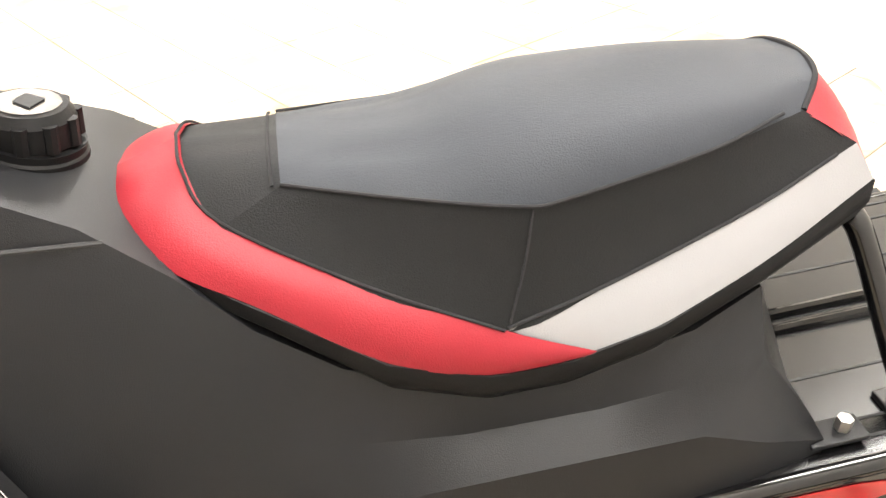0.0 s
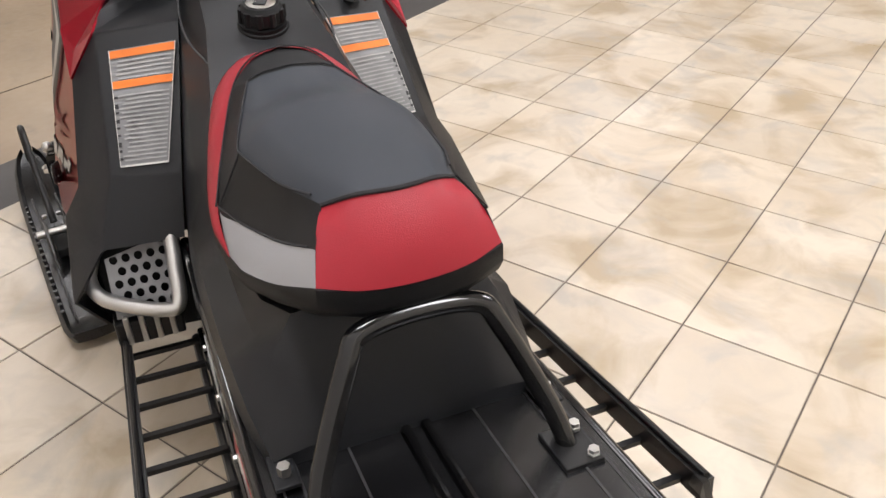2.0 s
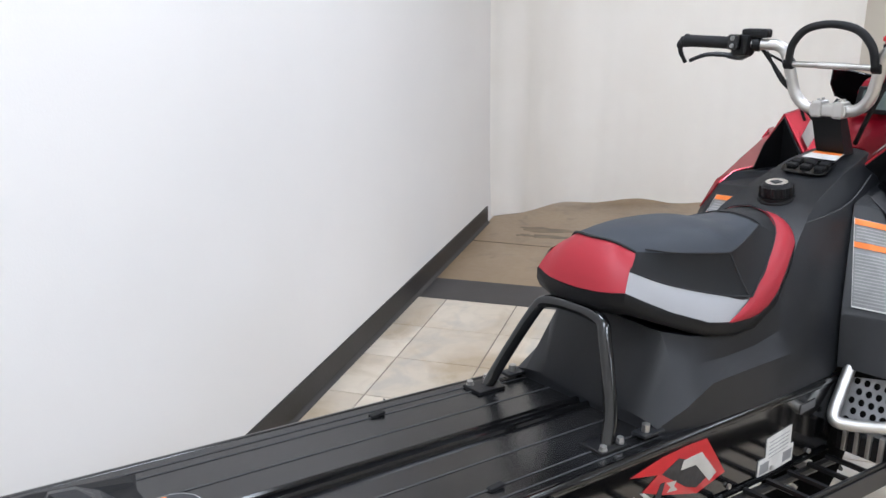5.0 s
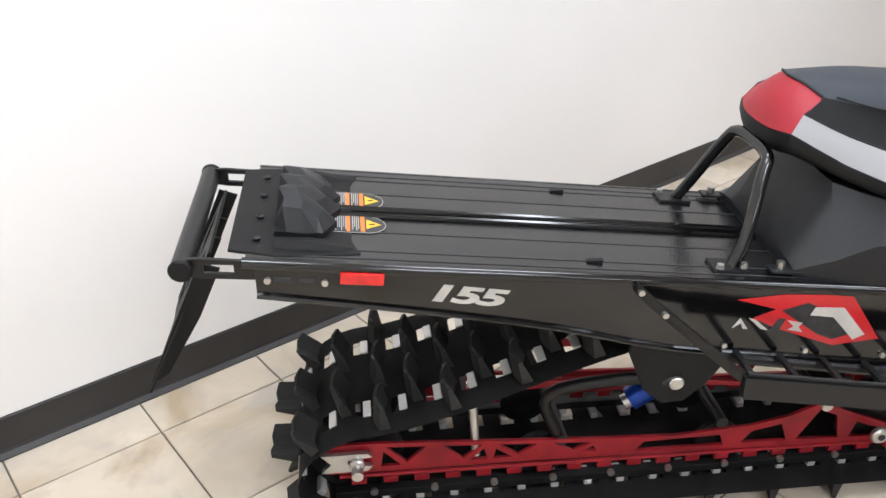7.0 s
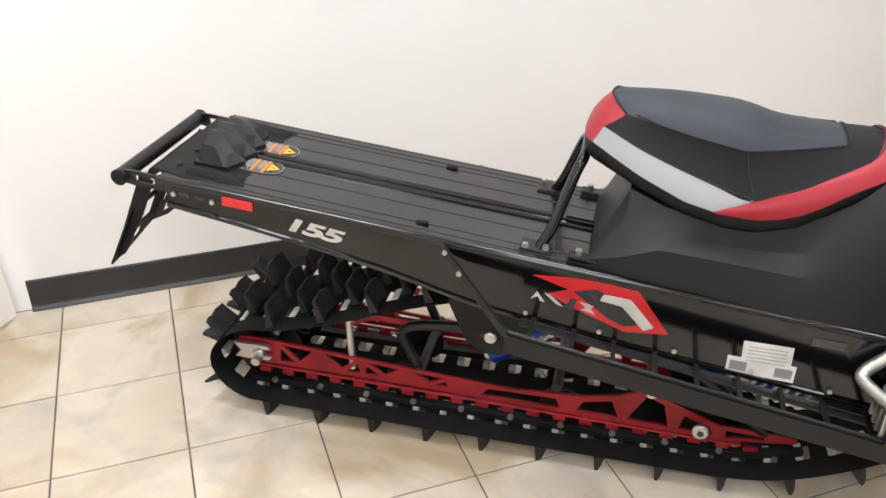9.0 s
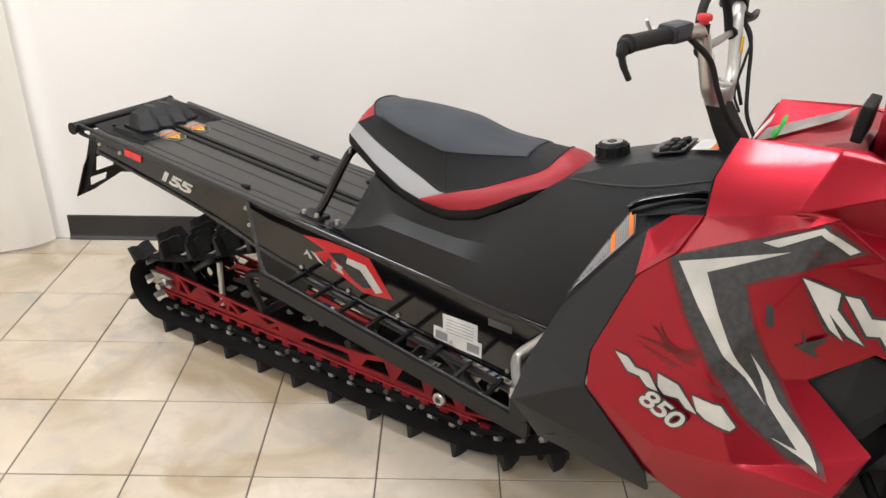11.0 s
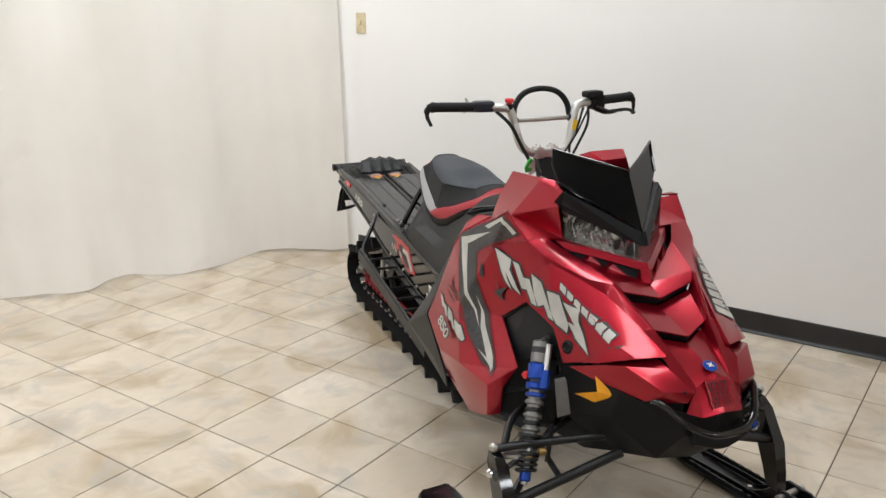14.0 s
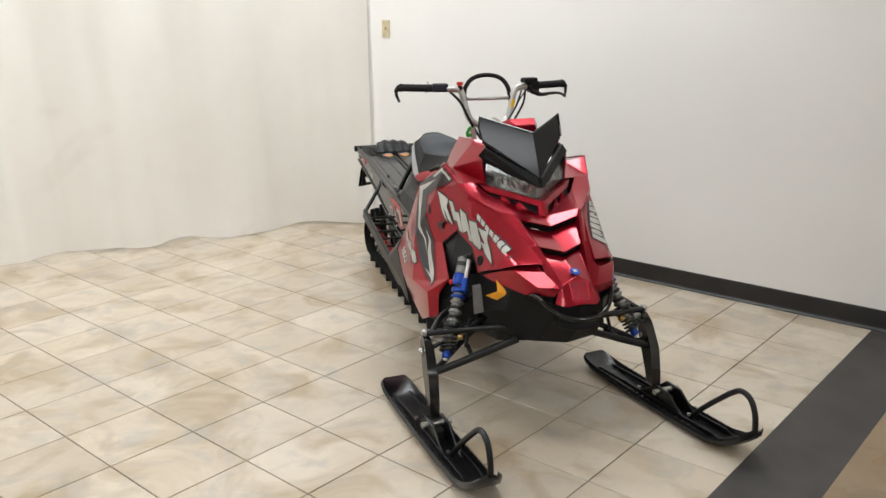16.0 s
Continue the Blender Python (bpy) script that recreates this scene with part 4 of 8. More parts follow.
KNEE = [(0.122, 1.896, 0.868),   # 0 top inner
        (0.262, 1.950, 0.848),   # 1 top outer
        (0.318, 1.955, 0.770),   # 2 red boundary
        (0.354, 1.891, 0.594),   # 3 red tip
        (0.392, 1.900, 0.534),   # 4 outer point
        (0.336, 1.752, 0.534),   # 5 rear lower corner
        (0.292, 1.796, 0.648),   # 6 label outer foot
        (0.176, 1.776, 0.640),   # 7 label inner foot
        (0.196, 1.745, 0.530),   # 8 inner foot
        (0.405, 1.752, 0.448),   # 9 triangle foot
        (0.243, 1.985, 0.878),   # 10 top front outer
        (0.092, 2.090, 0.890),   # 11 top front inner
        (0.215, 1.750, 0.440),   # 12 inner low
        (0.392, 1.960, 0.400),   # 13 guard
        (0.350, 1.790, 0.330),   # 14 guard low rear
        (0.385, 2.060, 0.330),   # 15 guard low front
        (0.182, 2.120, 0.886),   # 16 top front
        (0.386, 2.048, 0.372)]   # 17 guard rear, beside the side panel
KNEE_FACES = [(0, 1, 6, 7), (1, 2, 3, 6), (6, 3, 5), (3, 4, 5), (7, 6, 5, 8), (5, 4, 9), (0, 11, 16, 10, 1), (4, 13, 9), (9, 13, 15, 14), (4, 17, 15, 13)]


def between(quad, u, v, lift=0.0):
    """A point on a four-cornered face, u along and v down."""
    a, b, c, d = (Vector(p) for p in quad)
    p = a.lerp(b, u).lerp(d.lerp(c, u), v)
    n = (b - a).cross(d - a).normalized()
    return p, n


def on_panel(panel, p, outward, lift):
    """The point of a panel under p, lifted a little."""
    o = Vector(outward).normalized()
    ok, at, n, i = panel.ray_cast(Vector(p) + o * 0.08, -o, distance=0.2)
    return (at if ok else Vector(p)) + o * lift


def decal(name, quad, outline, mat, parent, lift=0.002, label="", outward=(0, 0, 0), thick=0.0005):
    """A thin printed shape laid on a four-cornered face."""
    bm = bmesh.new()
    (u0, v0), (u1, v1) = outline[0], outline[2]
    panel = parent.parent if parent.name.startswith("warning") else parent
    rows = []
    for k in range(13):
        u = u0 + (u1 - u0) * k / 12
        rows.append([bm.verts.new(on_panel(panel, between(quad, u, v)[0], outward, lift)) for v in (v0, (v0 + v1) / 2, v1)])
    for a, b in zip(rows, rows[1:]):
        for k in range(2):
            bm.faces.new((a[k], b[k], b[k + 1], a[k + 1]))
    return part(name, bm, mat, parent, label)


def box_uv(u0, v0, u1, v1):
    return [(u0, v0), (u1, v0), (u1, v1), (u0, v1)]


for s in (1, -1):
    knee = part("knee_panel", shell(KNEE, KNEE_FACES, 0.005, 0.005, 2, s < 0), PLASTIC, SLED, "dark grey plastic knee panel with warning label", smooth=30)
    quad = [(s * x, y, z) for x, y, z in ((0.133, 1.884, 0.838), (0.246, 1.918, 0.826), (0.271, 1.802, 0.659), (0.192, 1.789, 0.659))]
    out = (s * 0.2, -1, 0.5)
    bm = bmesh.new()
    grid = [[bm.verts.new(on_panel(knee, between(quad, u / 12, v / 12)[0], out, 0.0022)) for u in range(13)] for v in range(13)]
    for v in range(12):
        for u in range(12):
            bm.faces.new((grid[v][u], grid[v][u + 1], grid[v + 1][u + 1], grid[v + 1][u]))
    sheet = part("warning_label", bm, LABEL_GREY, knee, "grey warning label with two orange bands", smooth=40)
    for v0, v1, mat in ((0.01, 0.075, ORANGE_PRINT), (0.27, 0.335, ORANGE_PRINT)):
        decal("printed_bar", quad, box_uv(0.0, v0, 1.0, v1), mat, sheet, 0.0055, "", out)
    rnd = random.Random(5)
    for k in range(24):
        v = 0.10 + k * 0.0365
        if 0.25 < v < 0.36:
            continue
        decal("printed_bar", quad, box_uv(0.05, v, rnd.uniform(0.78, 0.93), v + 0.013), LABEL_LINE, sheet, 0.0052, "", out)
    for k in range(9):
        v = 0.40 + k * 0.065
        decal("printed_bar", quad, box_uv(0.92, v, 0.985, v + rnd.uniform(0.015, 0.045)), INK, sheet, 0.0058, "", out)
    for a, b in (((0, 0), (0.012, 1)), ((0.988, 0), (1, 1)), ((0, 0.985), (1, 1))):
        decal("printed_bar", quad, box_uv(*a, *b), LABEL_WHITE, sheet, 0.0056, "", out)
    # hand hold on the panel top: a loop over a black plate painted as shade
    if s > 0:
        part("shade_sheet", prism([(0.128, 1.965), (0.195, 1.895), (0.232, 1.915), (0.178, 2.05), (0.125, 2.055)], 0.004, Matrix.Translation((0, 0, 0.890 - 2.05 * 0.16)) @ Matrix(((1, 0, 0, 0), (0, 1, 0, 0), (-0.05, 0.16, 1, 0), (0, 0, 0, 1))), 0.001), INK, knee)
        part("air_scoop", tube([(0.120, 2.048, 0.890), (0.150, 2.002, 0.896), (0.205, 1.915, 0.880), (0.225, 1.892, 0.864)], 0.013, 10, 5, flat=0.6), GLOSS_BLACK, knee, smooth=True)
        part("air_scoop", tube([(0.160, 2.052, 0.893), (0.196, 1.985, 0.893), (0.240, 1.905, 0.866)], 0.009, 10, 5, flat=0.6), BLACK_PLASTIC, knee, smooth=True)

# ---- steering ----
BAR = part("handlebar", tube([(0.150, 1.955, 1.214), (0.135, 1.957, 1.214), (0.118, 1.962, 1.200), (0.105, 1.970, 1.150), (0.092, 1.977, 1.102), (0.068, 1.98, 1.074), (0.035, 1.98, 1.066), (-0.035, 1.98, 1.066), (-0.068, 1.98, 1.074), (-0.092, 1.977, 1.102), (-0.105, 1.970, 1.150), (-0.118, 1.962, 1.198), (-0.137, 1.957, 1.214), (-0.154, 1.955, 1.216)], 0.0140, 14, 5), ALLOY, SLED, "silver alloy handlebar", smooth=True)
for s in (1, -1):
    part("bar_end", rod((s * 0.146, 1.956, 1.215), (s * 0.240, 1.928, 1.219), 0.0132, segs=12), ALLOY, BAR, smooth=True)
    part("grip", lathe([(0.0150, 0), (0.0165, 0.006), (0.0155, 0.012), (0.0155, 0.14), (0.0175, 0.146), (0.0175, 0.152), (0.012, 0.156)], along((s * 0.228, 1.930, 1.218), (s * 0.372, 1.905, 1.222)) @ Matrix.Diagonal((1, 1, 0.94, 1)), 14), GRIP, BAR, "black rubber grip", smooth=True)
    part("grip_hook", tube([(s * 0.364, 1.906, 1.222), (s * 0.381, 1.903, 1.214), (s * 0.384, 1.908, 1.192), (s * 0.374, 1.918, 1.164)], [0.0150, 0.010, 0.0065, 0.0055], 10, 5), GRIP, BAR, smooth=True)
    part("bar_label", block(0.016, 0.003, 0.034, (s * 0.1055, 1.9845, 1.150), 0.001, turned(5, s * 17, 0)), YELLOW_PRINT if s < 0 else LABEL_WHITE, BAR)
part("cross_bar", rod((-0.110, 1.958, 1.172), (0.110, 1.958, 1.172), 0.0075, segs=10), STEEL, BAR, smooth=True)
part("cross_bar_pad", rod((-0.030, 1.958, 1.172), (0.045, 1.958, 1.172), 0.0085, segs=10), ALLOY, BAR, smooth=True)
for s in (1, -1):
    part("clamp", rod((s * 0.094, 1.96, 1.172), (s * 0.118, 1.96, 1.172), 0.014, segs=10, bevel=0.003), BLACK_PLASTIC, BAR)
part("mountain_strap", tube([(-0.104, 1.952, 1.176), (-0.094, 1.945, 1.220), (-0.060, 1.94, 1.256), (0, 1.938, 1.268), (0.060, 1.94, 1.256), (0.094, 1.945, 1.220), (0.104, 1.952, 1.176)], 0.0095, 10, 5), GRIP, BAR, "black arched grab loop", smooth=True)
part("riser", block(0.09, 0.034, 0.030, (0, 1.98, 1.066), 0.006), ALLOY, BAR)
for s in (1, -1):
    part("riser_cap", block(0.026, 0.042, 0.040, (s * 0.026, 1.98, 1.068), 0.005), ALLOY, BAR)
    for dy in (-0.012, 0.012):
        part("bolt", rod((s * 0.026, 1.98 + dy, 1.086), (s * 0.026, 1.98 + dy, 1.093), 0.004, segs=6), STEEL, BAR)
part("riser_block", loft([[(-0.035, y0, z), (0.035, y0, z), (0.035, y1, z), (-0.035, y1, z)] for z, y0, y1 in ((0.955, 2.01, 2.06), (1.0, 1.985, 2.03), (1.05, 1.962, 1.998))]), BLACK_PLASTIC, BAR)
# left control block with brake lever, right block with kill switch and throttle
CTL = part("brake_control", block(0.044, 0.046, 0.052, (-0.218, 1.932, 1.214), 0.009), BLACK_PLASTIC, BAR, "black brake control with lever")
part("reservoir", block(0.066, 0.04, 0.022, (-0.192, 1.948, 1.243), 0.007, turned(0, 0, 10)), BLACK_PLASTIC, CTL)
part("brake_lever", tube([(-0.205, 1.948, 1.196), (-0.245, 1.962, 1.182), (-0.290, 1.962, 1.186), (-0.335, 1.950, 1.184), (-0.372, 1.932, 1.168)], [0.012, 0.0095, 0.0075, 0.0065, 0.006], 8, 5, flat=0.7), BLACK_STEEL, CTL, smooth=True)
part("control_buttons", block(0.030, 0.02, 0.038, (-0.226, 1.904, 1.222), 0.006), GLOSS_BLACK, CTL)
for dz in (-0.009, 0.010):
    part("control_button", rod((-0.226, 1.895, 1.222 + dz), (-0.226, 1.890, 1.222 + dz), 0.006, segs=10, bevel=0.001), GREY_DIM_SILVER, CTL)
part("perch_clamp", rod((-0.198, 1.942, 1.217), (-0.178, 1.948, 1.216), 0.018, segs=14, bevel=0.003), BLACK_PLASTIC, CTL)
# black plastic with a bluish reflection put into its colour
BLUE_SHEEN_PLASTIC = material("black_plastic_blue_sheen", (0.010, 0.012, 0.022), 0.35, spec=0.5, scale=12)
THR = part("throttle_block", block(0.070, 0.042, 0.036, (0.203, 1.934, 1.220), 0.010, turned(0, 0, -10)), BLUE_SHEEN_PLASTIC, BAR, "black throttle block")
part("throttle_flipper", tube([(0.216, 1.912, 1.222), (0.232, 1.898, 1.222), (0.246, 1.892, 1.206), (0.252, 1.890, 1.196)], [0.006, 0.005, 0.004, 0.004], 8, 4), ALLOY, THR, smooth=True)
part("throttle_spur", tube([(0.232, 1.898, 1.222), (0.243, 1.894, 1.236), (0.247, 1.893, 1.244)], 0.0036, 8, 4), ALLOY, THR, smooth=True)
part("kill_switch_post", rod((0.124, 1.962, 1.204), (0.124, 1.962, 1.226), 0.012, segs=14), BLACK_PLASTIC, BAR)
part("kill_switch", lathe([(0.009, 0), (0.009, 0.006), (0.0145, 0.008), (0.0145, 0.016), (0.012, 0.019)], Matrix.Translation((0.124, 1.962, 1.225)), 16), KILL_RED, BAR, "red push-button kill switch", smooth=True)
part("cable", tube([(-0.175, 1.95, 1.205), (-0.150, 1.99, 1.15), (-0.10, 2.01, 1.08), (-0.05, 2.03, 1.02), (-0.03, 2.06, 0.975)], 0.0045, 8, 6), GRIP, BAR, smooth=True)
part("cable", tube([(0.165, 1.95, 1.205), (0.128, 1.985, 1.16), (0.10, 2.0, 1.10), (0.07, 2.02, 1.04), (0.035, 2.06, 0.98)], 0.006, 8, 6), GRIP, BAR, smooth=True)
part("cable", tube([(-0.175, 1.955, 1.200), (-0.130, 1.995, 1.165), (-0.105, 1.995, 1.118), (-0.060, 1.995, 1.060), (-0.02, 2.02, 1.03)], 0.003, 8, 6), GRIP, BAR, smooth=True)
part("cable", tube([(-0.160, 1.945, 1.20), (-0.125, 1.965, 1.13), (-0.09, 1.985, 1.09), (-0.075, 2.01, 1.03)], 0.004, 8, 6), GRIP, BAR, smooth=True)
tag = part("key_tag", prism([(-0.016, -0.022), (0.008, -0.024), (0.019, -0.008), (0.015, 0.016), (0.002, 0.026), (-0.006, 0.014), (0.005, 0.004), (0.004, -0.010), (-0.012, -0.010)], 0.005, frame_on((0.136, 2.135, 1.058), (0.95, 0.3, 0), (-0.1, 0.35, 0.93)), 0.0015), GREEN_TAG, SLED, "bright green hooked key tag hanging beside the gauge")
part("paper_tag", block(0.024, 0.002, 0.062, (0.112, 2.100, 1.046), 0.001, turned(-30, 22, 0)), LABEL_WHITE, tag)

# ---- hood, side panels, windshield, lamps ----
TOWER = material("dull_cast_alloy", (0.19, 0.18, 0.172), 0.5, metal=0.4, second=(0.14, 0.132, 0.126), scale=14, bump=0.2)
MID = -0.0075   # the hood's own middle line
UPPER = [(0.280, 2.306, 0.879), (0.236, 2.440, 0.850), (0.166, 2.531, 0.807), (0.143, 2.590, 0.790), (0.111, 2.700, 0.736), (0.090, 2.797, 0.686)]
CREASE = [(0.290, 2.270, 0.866), (0.243, 2.470, 0.790), (0.192, 2.690, 0.703), (0.160, 2.765, 0.680)]
ARCH = [(0.321, 2.235, 0.820), (0.303, 2.294, 0.649), (0.275, 2.390, 0.722), (0.250, 2.505, 0.682), (0.244, 2.553, 0.596), (0.238, 2.620, 0.624), (0.222, 2.680, 0.643), (0.182, 2.752, 0.674)]


def mirrored(points):
    return [(-x, y, z) for x, y, z in points]


def clamp(v):
    return max(0.0, min(1.0, v))


def wall_side(points, s):
    """Corners for one side; the nose sits a little off the sled's middle."""
    if s > 0:
        return list(points)
    return [(x - 2 * MID * clamp((y - 2.05) / 0.2), y, z) for x, y, z in points]


def both(points, faces, thickness=0.004, bevel=0.003, angle=12):
    """A panel and its mirror image, welded along the middle."""
    n = len(points)
    pts = list(points) + mirrored(wall_side(points, -1))
    bm = bmesh.new()
    vs = [bm.verts.new(p) for p in pts]
    for f in faces:
        bm.faces.new([vs[i] for i in f])
        bm.faces.new([vs[i + n] for i in reversed(f)])
    bmesh.ops.remove_doubles(bm, verts=bm.verts, dist=0.0005)
    bmesh.ops.recalc_face_normals(bm, faces=bm.faces)
    bevelled(bm, bevel, 2, angle)
    bmesh.ops.solidify(bm, geom=bm.faces[:], thickness=thickness)
    return bm


# crests of the hood with a flat top, a steep outer wall and a stepped middle
CREST = [(0.205, 2.372, 0.898), (0.162, 2.435, 0.863), (0.119, 2.590, 0.822), (0.079, 2.714, 0.735), (0.046, 2.862, 0.624)]
BAND_OUT = [(0.264, 2.368, 0.895), (0.243, 2.430, 0.866), (0.172, 2.531, 0.822), (0.128, 2.594, 0.819), (0.087, 2.717, 0.732), (0.053, 2.866, 0.618)]
WALL_FOOT = [(0.246, 2.432, 0.844), (0.168, 2.533, 0.800), (0.145, 2.592, 0.780), (0.112, 2.702, 0.726), (0.092, 2.795, 0.672), (0.097, 2.816, 0.664), (0.062, 2.873, 0.616), (0.279, 2.312, 0.876)]
MIDDLE = [(MID, 2.566, 0.796), (0.150, 2.440, 0.846), (0.102, 2.612, 0.800), (MID, 2.628, 0.773), (0.100, 2.604, 0.774), (MID, 2.617, 0.746), (0.072, 2.712, 0.724), (MID, 2.752, 0.709), (0.070, 2.706, 0.700), (MID, 2.744, 0.687), (MID, 2.858, 0.654), (0.050, 2.904, 0.560), (MID, 2.909, 0.567), (0.078, 2.872, 0.562)]
pts = CREST + BAND_OUT + WALL_FOOT + MIDDLE
c, o, w, m = 0, 5, 11, 19
faces = [(c, c + 1, o + 1, o), (c + 1, c + 2, o + 2, o + 1), (c + 2, o + 3, o + 2), (c + 2, c + 3, o + 4, o + 3), (c + 3, c + 4, o + 5, o + 4),
         (o, o + 1, w, w + 7), (o + 1, o + 2, w + 1, w), (o + 2, o + 3, w + 2, w + 1), (o + 3, o + 4, w + 3, w + 2), (o + 4, o + 5, w + 6, w + 5, w + 4, w + 3),
         (m, m + 1, c + 1, c + 2), (m, c + 2, m + 2, m + 3), (m + 4, c + 2, c + 3, m + 6), (m + 5, m + 4, m + 6, m + 7), (m + 9, m + 8, c + 4, m + 10), (m + 8, c + 3, c + 4),
         (m + 10, c + 4, m + 11, m + 12), (c + 4, o + 5, w + 6, m + 13, m + 11)]
HOOD = part("hood", both(pts, faces, 0.004, 0.0025), RED_PAINT, SLED, "candy red painted hood with stepped vents", smooth=20)
for s in (1, -1):
    for top, low in (((m + 2, m + 3), (m + 4, m + 5)), ((m + 6, m + 7), (m + 8, m + 9))):
        a, b, d, e = (Vector(p) for p in wall_side([pts[i] for i in (*top, *low)], s))
        if s < 0:
            a, b, d, e = (Vector((-p.x, p.y, p.z)) for p in (a, b, d, e))
        bm = bmesh.new()
        back = Vector((0, -0.012, 0))
        bm.faces.new([bm.verts.new(p + back) for p in (a, b, e, d)])
        bmesh.ops.solidify(bm, geom=bm.faces[:], thickness=0.002)
        # black sheet behind the mesh paints the shade inside the vent
        slot_shade = part("vent_shade_sheet", bm, INK, HOOD, "dark sheet for the shade behind the hood vent mesh")
        mesh = bmesh.new()
        for k in range(10):
            u = (k + 0.5) / 10
            p, q = a.lerp(b, u) + back * 0.5, d.lerp(e, u) + back * 0.5
            rod(p.lerp(q, 0.06), q.lerp(p, 0.06), 0.0014, mesh, 5)
        for v in (0.3, 0.6):
            rod(a.lerp(d, v) + back * 0.45, b.lerp(e, v) + back * 0.45, 0.0012, mesh, 5)
        part("vent_mesh", mesh, BLACK_PLASTIC, slot_shade, "black wire mesh")
    # brow under the headlight, dark sheets for the shade in its intakes, red fins
    brow = [[(0.172, 2.360, 0.893), (0.178, 2.380, 0.888), (0.160, 2.412, 0.868), (0.155, 2.395, 0.862)],
            [(0.085, 2.436, 0.873), (0.086, 2.468, 0.872), (0.078, 2.492, 0.850), (0.076, 2.47, 0.842)],
            [(0.014, 2.496, 0.854), (0.014, 2.541, 0.853), (0.016, 2.554, 0.834), (0.016, 2.52, 0.826)],
            [(MID, 2.512, 0.852), (MID, 2.557, 0.851), (MID, 2.570, 0.832), (MID, 2.54, 0.822)]]
    bm = loft([[(s * x, y, z) for x, y, z in wall_side(ring, s)] for ring in brow])
    bevelled(bm, 0.0025, 2, 20)
    part("brow", bm, RED_PAINT, HOOD, smooth=20)
    keel = [[(MID, 2.562, 0.842), (MID, 2.580, 0.797), (MID, 2.545, 0.79)], [(0.012, 2.552, 0.842), (0.012, 2.566, 0.800), (0.012, 2.535, 0.79)]]
    part("brow_keel", loft([[(s * x, y, z) for x, y, z in wall_side(ring, s)] for ring in keel]), RED_PAINT, HOOD)
    # black sheet that gives the shade inside the intake
    shade_sheet = [(0.160, 2.392, 0.870), (0.0, 2.530, 0.838), (0.0, 2.556, 0.794), (0.152, 2.430, 0.842)]
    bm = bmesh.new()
    bm.faces.new([bm.verts.new((s * x, y, z)) for x, y, z in wall_side(shade_sheet, s)])
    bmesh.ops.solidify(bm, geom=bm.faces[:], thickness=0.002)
    part("intake_shade", bm, INK, HOOD, "dark sheet put in for the shade inside the intake under the headlight")
    e0, e1 = Vector((0.148, 2.442, 0.847)), Vector((0.010, 2.562, 0.799))
    for t in (0.30, 0.64):
        p, q, r = e0.lerp(e1, t - 0.16), e0.lerp(e1, t + 0.16), e0.lerp(e1, t - 0.05) + Vector((0.0, -0.010, 0.024))
        ends = [wall_side([tuple(v)], s)[0] for v in (p, q, r, p + Vector((0, -0.03, -0.004)), q + Vector((0, -0.03, -0.004)), r + Vector((0, -0.02, 0)))]
        bm = loft([[(s * x, y, z) for x, y, z in ends[:3]], [(s * x, y, z) for x, y, z in ends[3:]]])
        part("fin", bm, RED_PAINT, HOOD)
badge = part("badge", lathe([(0.017, 0), (0.019, 0.002), (0.016, 0.0045)], frame_on((MID, 2.840, 0.6615), (1, 0, 0), (0, 0.93, -0.36)), 24), BLUE, HOOD, "round blue badge with a white star", smooth=30)
part("badge_star", prism([(0.011 * math.cos(a) * (1 if k % 2 else 0.4), 0.011 * math.sin(a) * (1 if k % 2 else 0.4)) for k in range(8) for a in [k * math.pi / 4]], 0.0008, frame_on((MID, 2.8416, 0.6659), (1, 0, 0), (0, 0.93, -0.36))), LABEL_WHITE, badge)
GRILLE_AT = frame_on((MID + 0.001, 2.8815, 0.606), (1, 0, 0), (0, 0.49, -0.87))
GRILLE = part("nose_grille", prism([(-0.030, -0.031), (0.030, -0.031), (0.027, 0.030), (-0.027, 0.030)], 0.004, GRILLE_AT, 0.001), INK, HOOD, "small red honeycomb nose grille")
for i in range(6):
    for d in (-1, 1):
        part("grille_bar", block(0.0028, 0.062, 0.003, (-0.025 + i * 0.010, 0, 0), 0, turned(0, 0, d * 24)), RED_PAINT, GRILLE).matrix_basis = GRILLE_AT @ Matrix.Translation((0, 0, 0.0050))
part("grille_frame", prism([(-0.035, -0.036), (0.035, -0.036), (0.031, 0.034), (-0.031, 0.034)], 0.006, GRILLE_AT, 0.001, holes=[[(-0.029, -0.030), (0.029, -0.030), (0.026, 0.029), (-0.026, 0.029)]]), RED_PAINT, GRILLE)

SKIN = {1: [], -1: []}
UPFAIR = [(0.163, 2.073, 1.033),   # 0 rear peak
          (0.161, 2.254, 1.045),   # 1 top ridge, front
          (0.136, 2.290, 1.042),   # 2 by the gauge
          (0.152, 2.370, 1.021),   # 3 windshield foot
          (0.168, 2.366, 0.985),   # 4 lamp top
          (0.158, 2.380, 0.895),   # 5 lamp bottom
          (0.264, 2.368, 0.897),   # 6 panel tip
          (0.286, 2.287, 0.960),   # 7 shoulder point
          (0.194, 2.046, 0.958),   # 8 rear fold
          (0.170, 2.245, 1.026),   # 9 fold, front
          (0.234, 2.205, 0.930),   # 10 valley
          (0.316, 2.030, 0.840),   # 11 rear corner
          (0.222, 2.046, 0.886)]   # 12 valley rear
UPFAIR_FACES = [(0, 1, 9, 8), (1, 2, 3, 9), (9, 3, 4, 10), (4, 5, 10), (5, 6, 10), (6, 7, 10), (8, 9, 10, 12), (12, 10, 7, 11)]
FAIR = UPPER + CREASE + ARCH
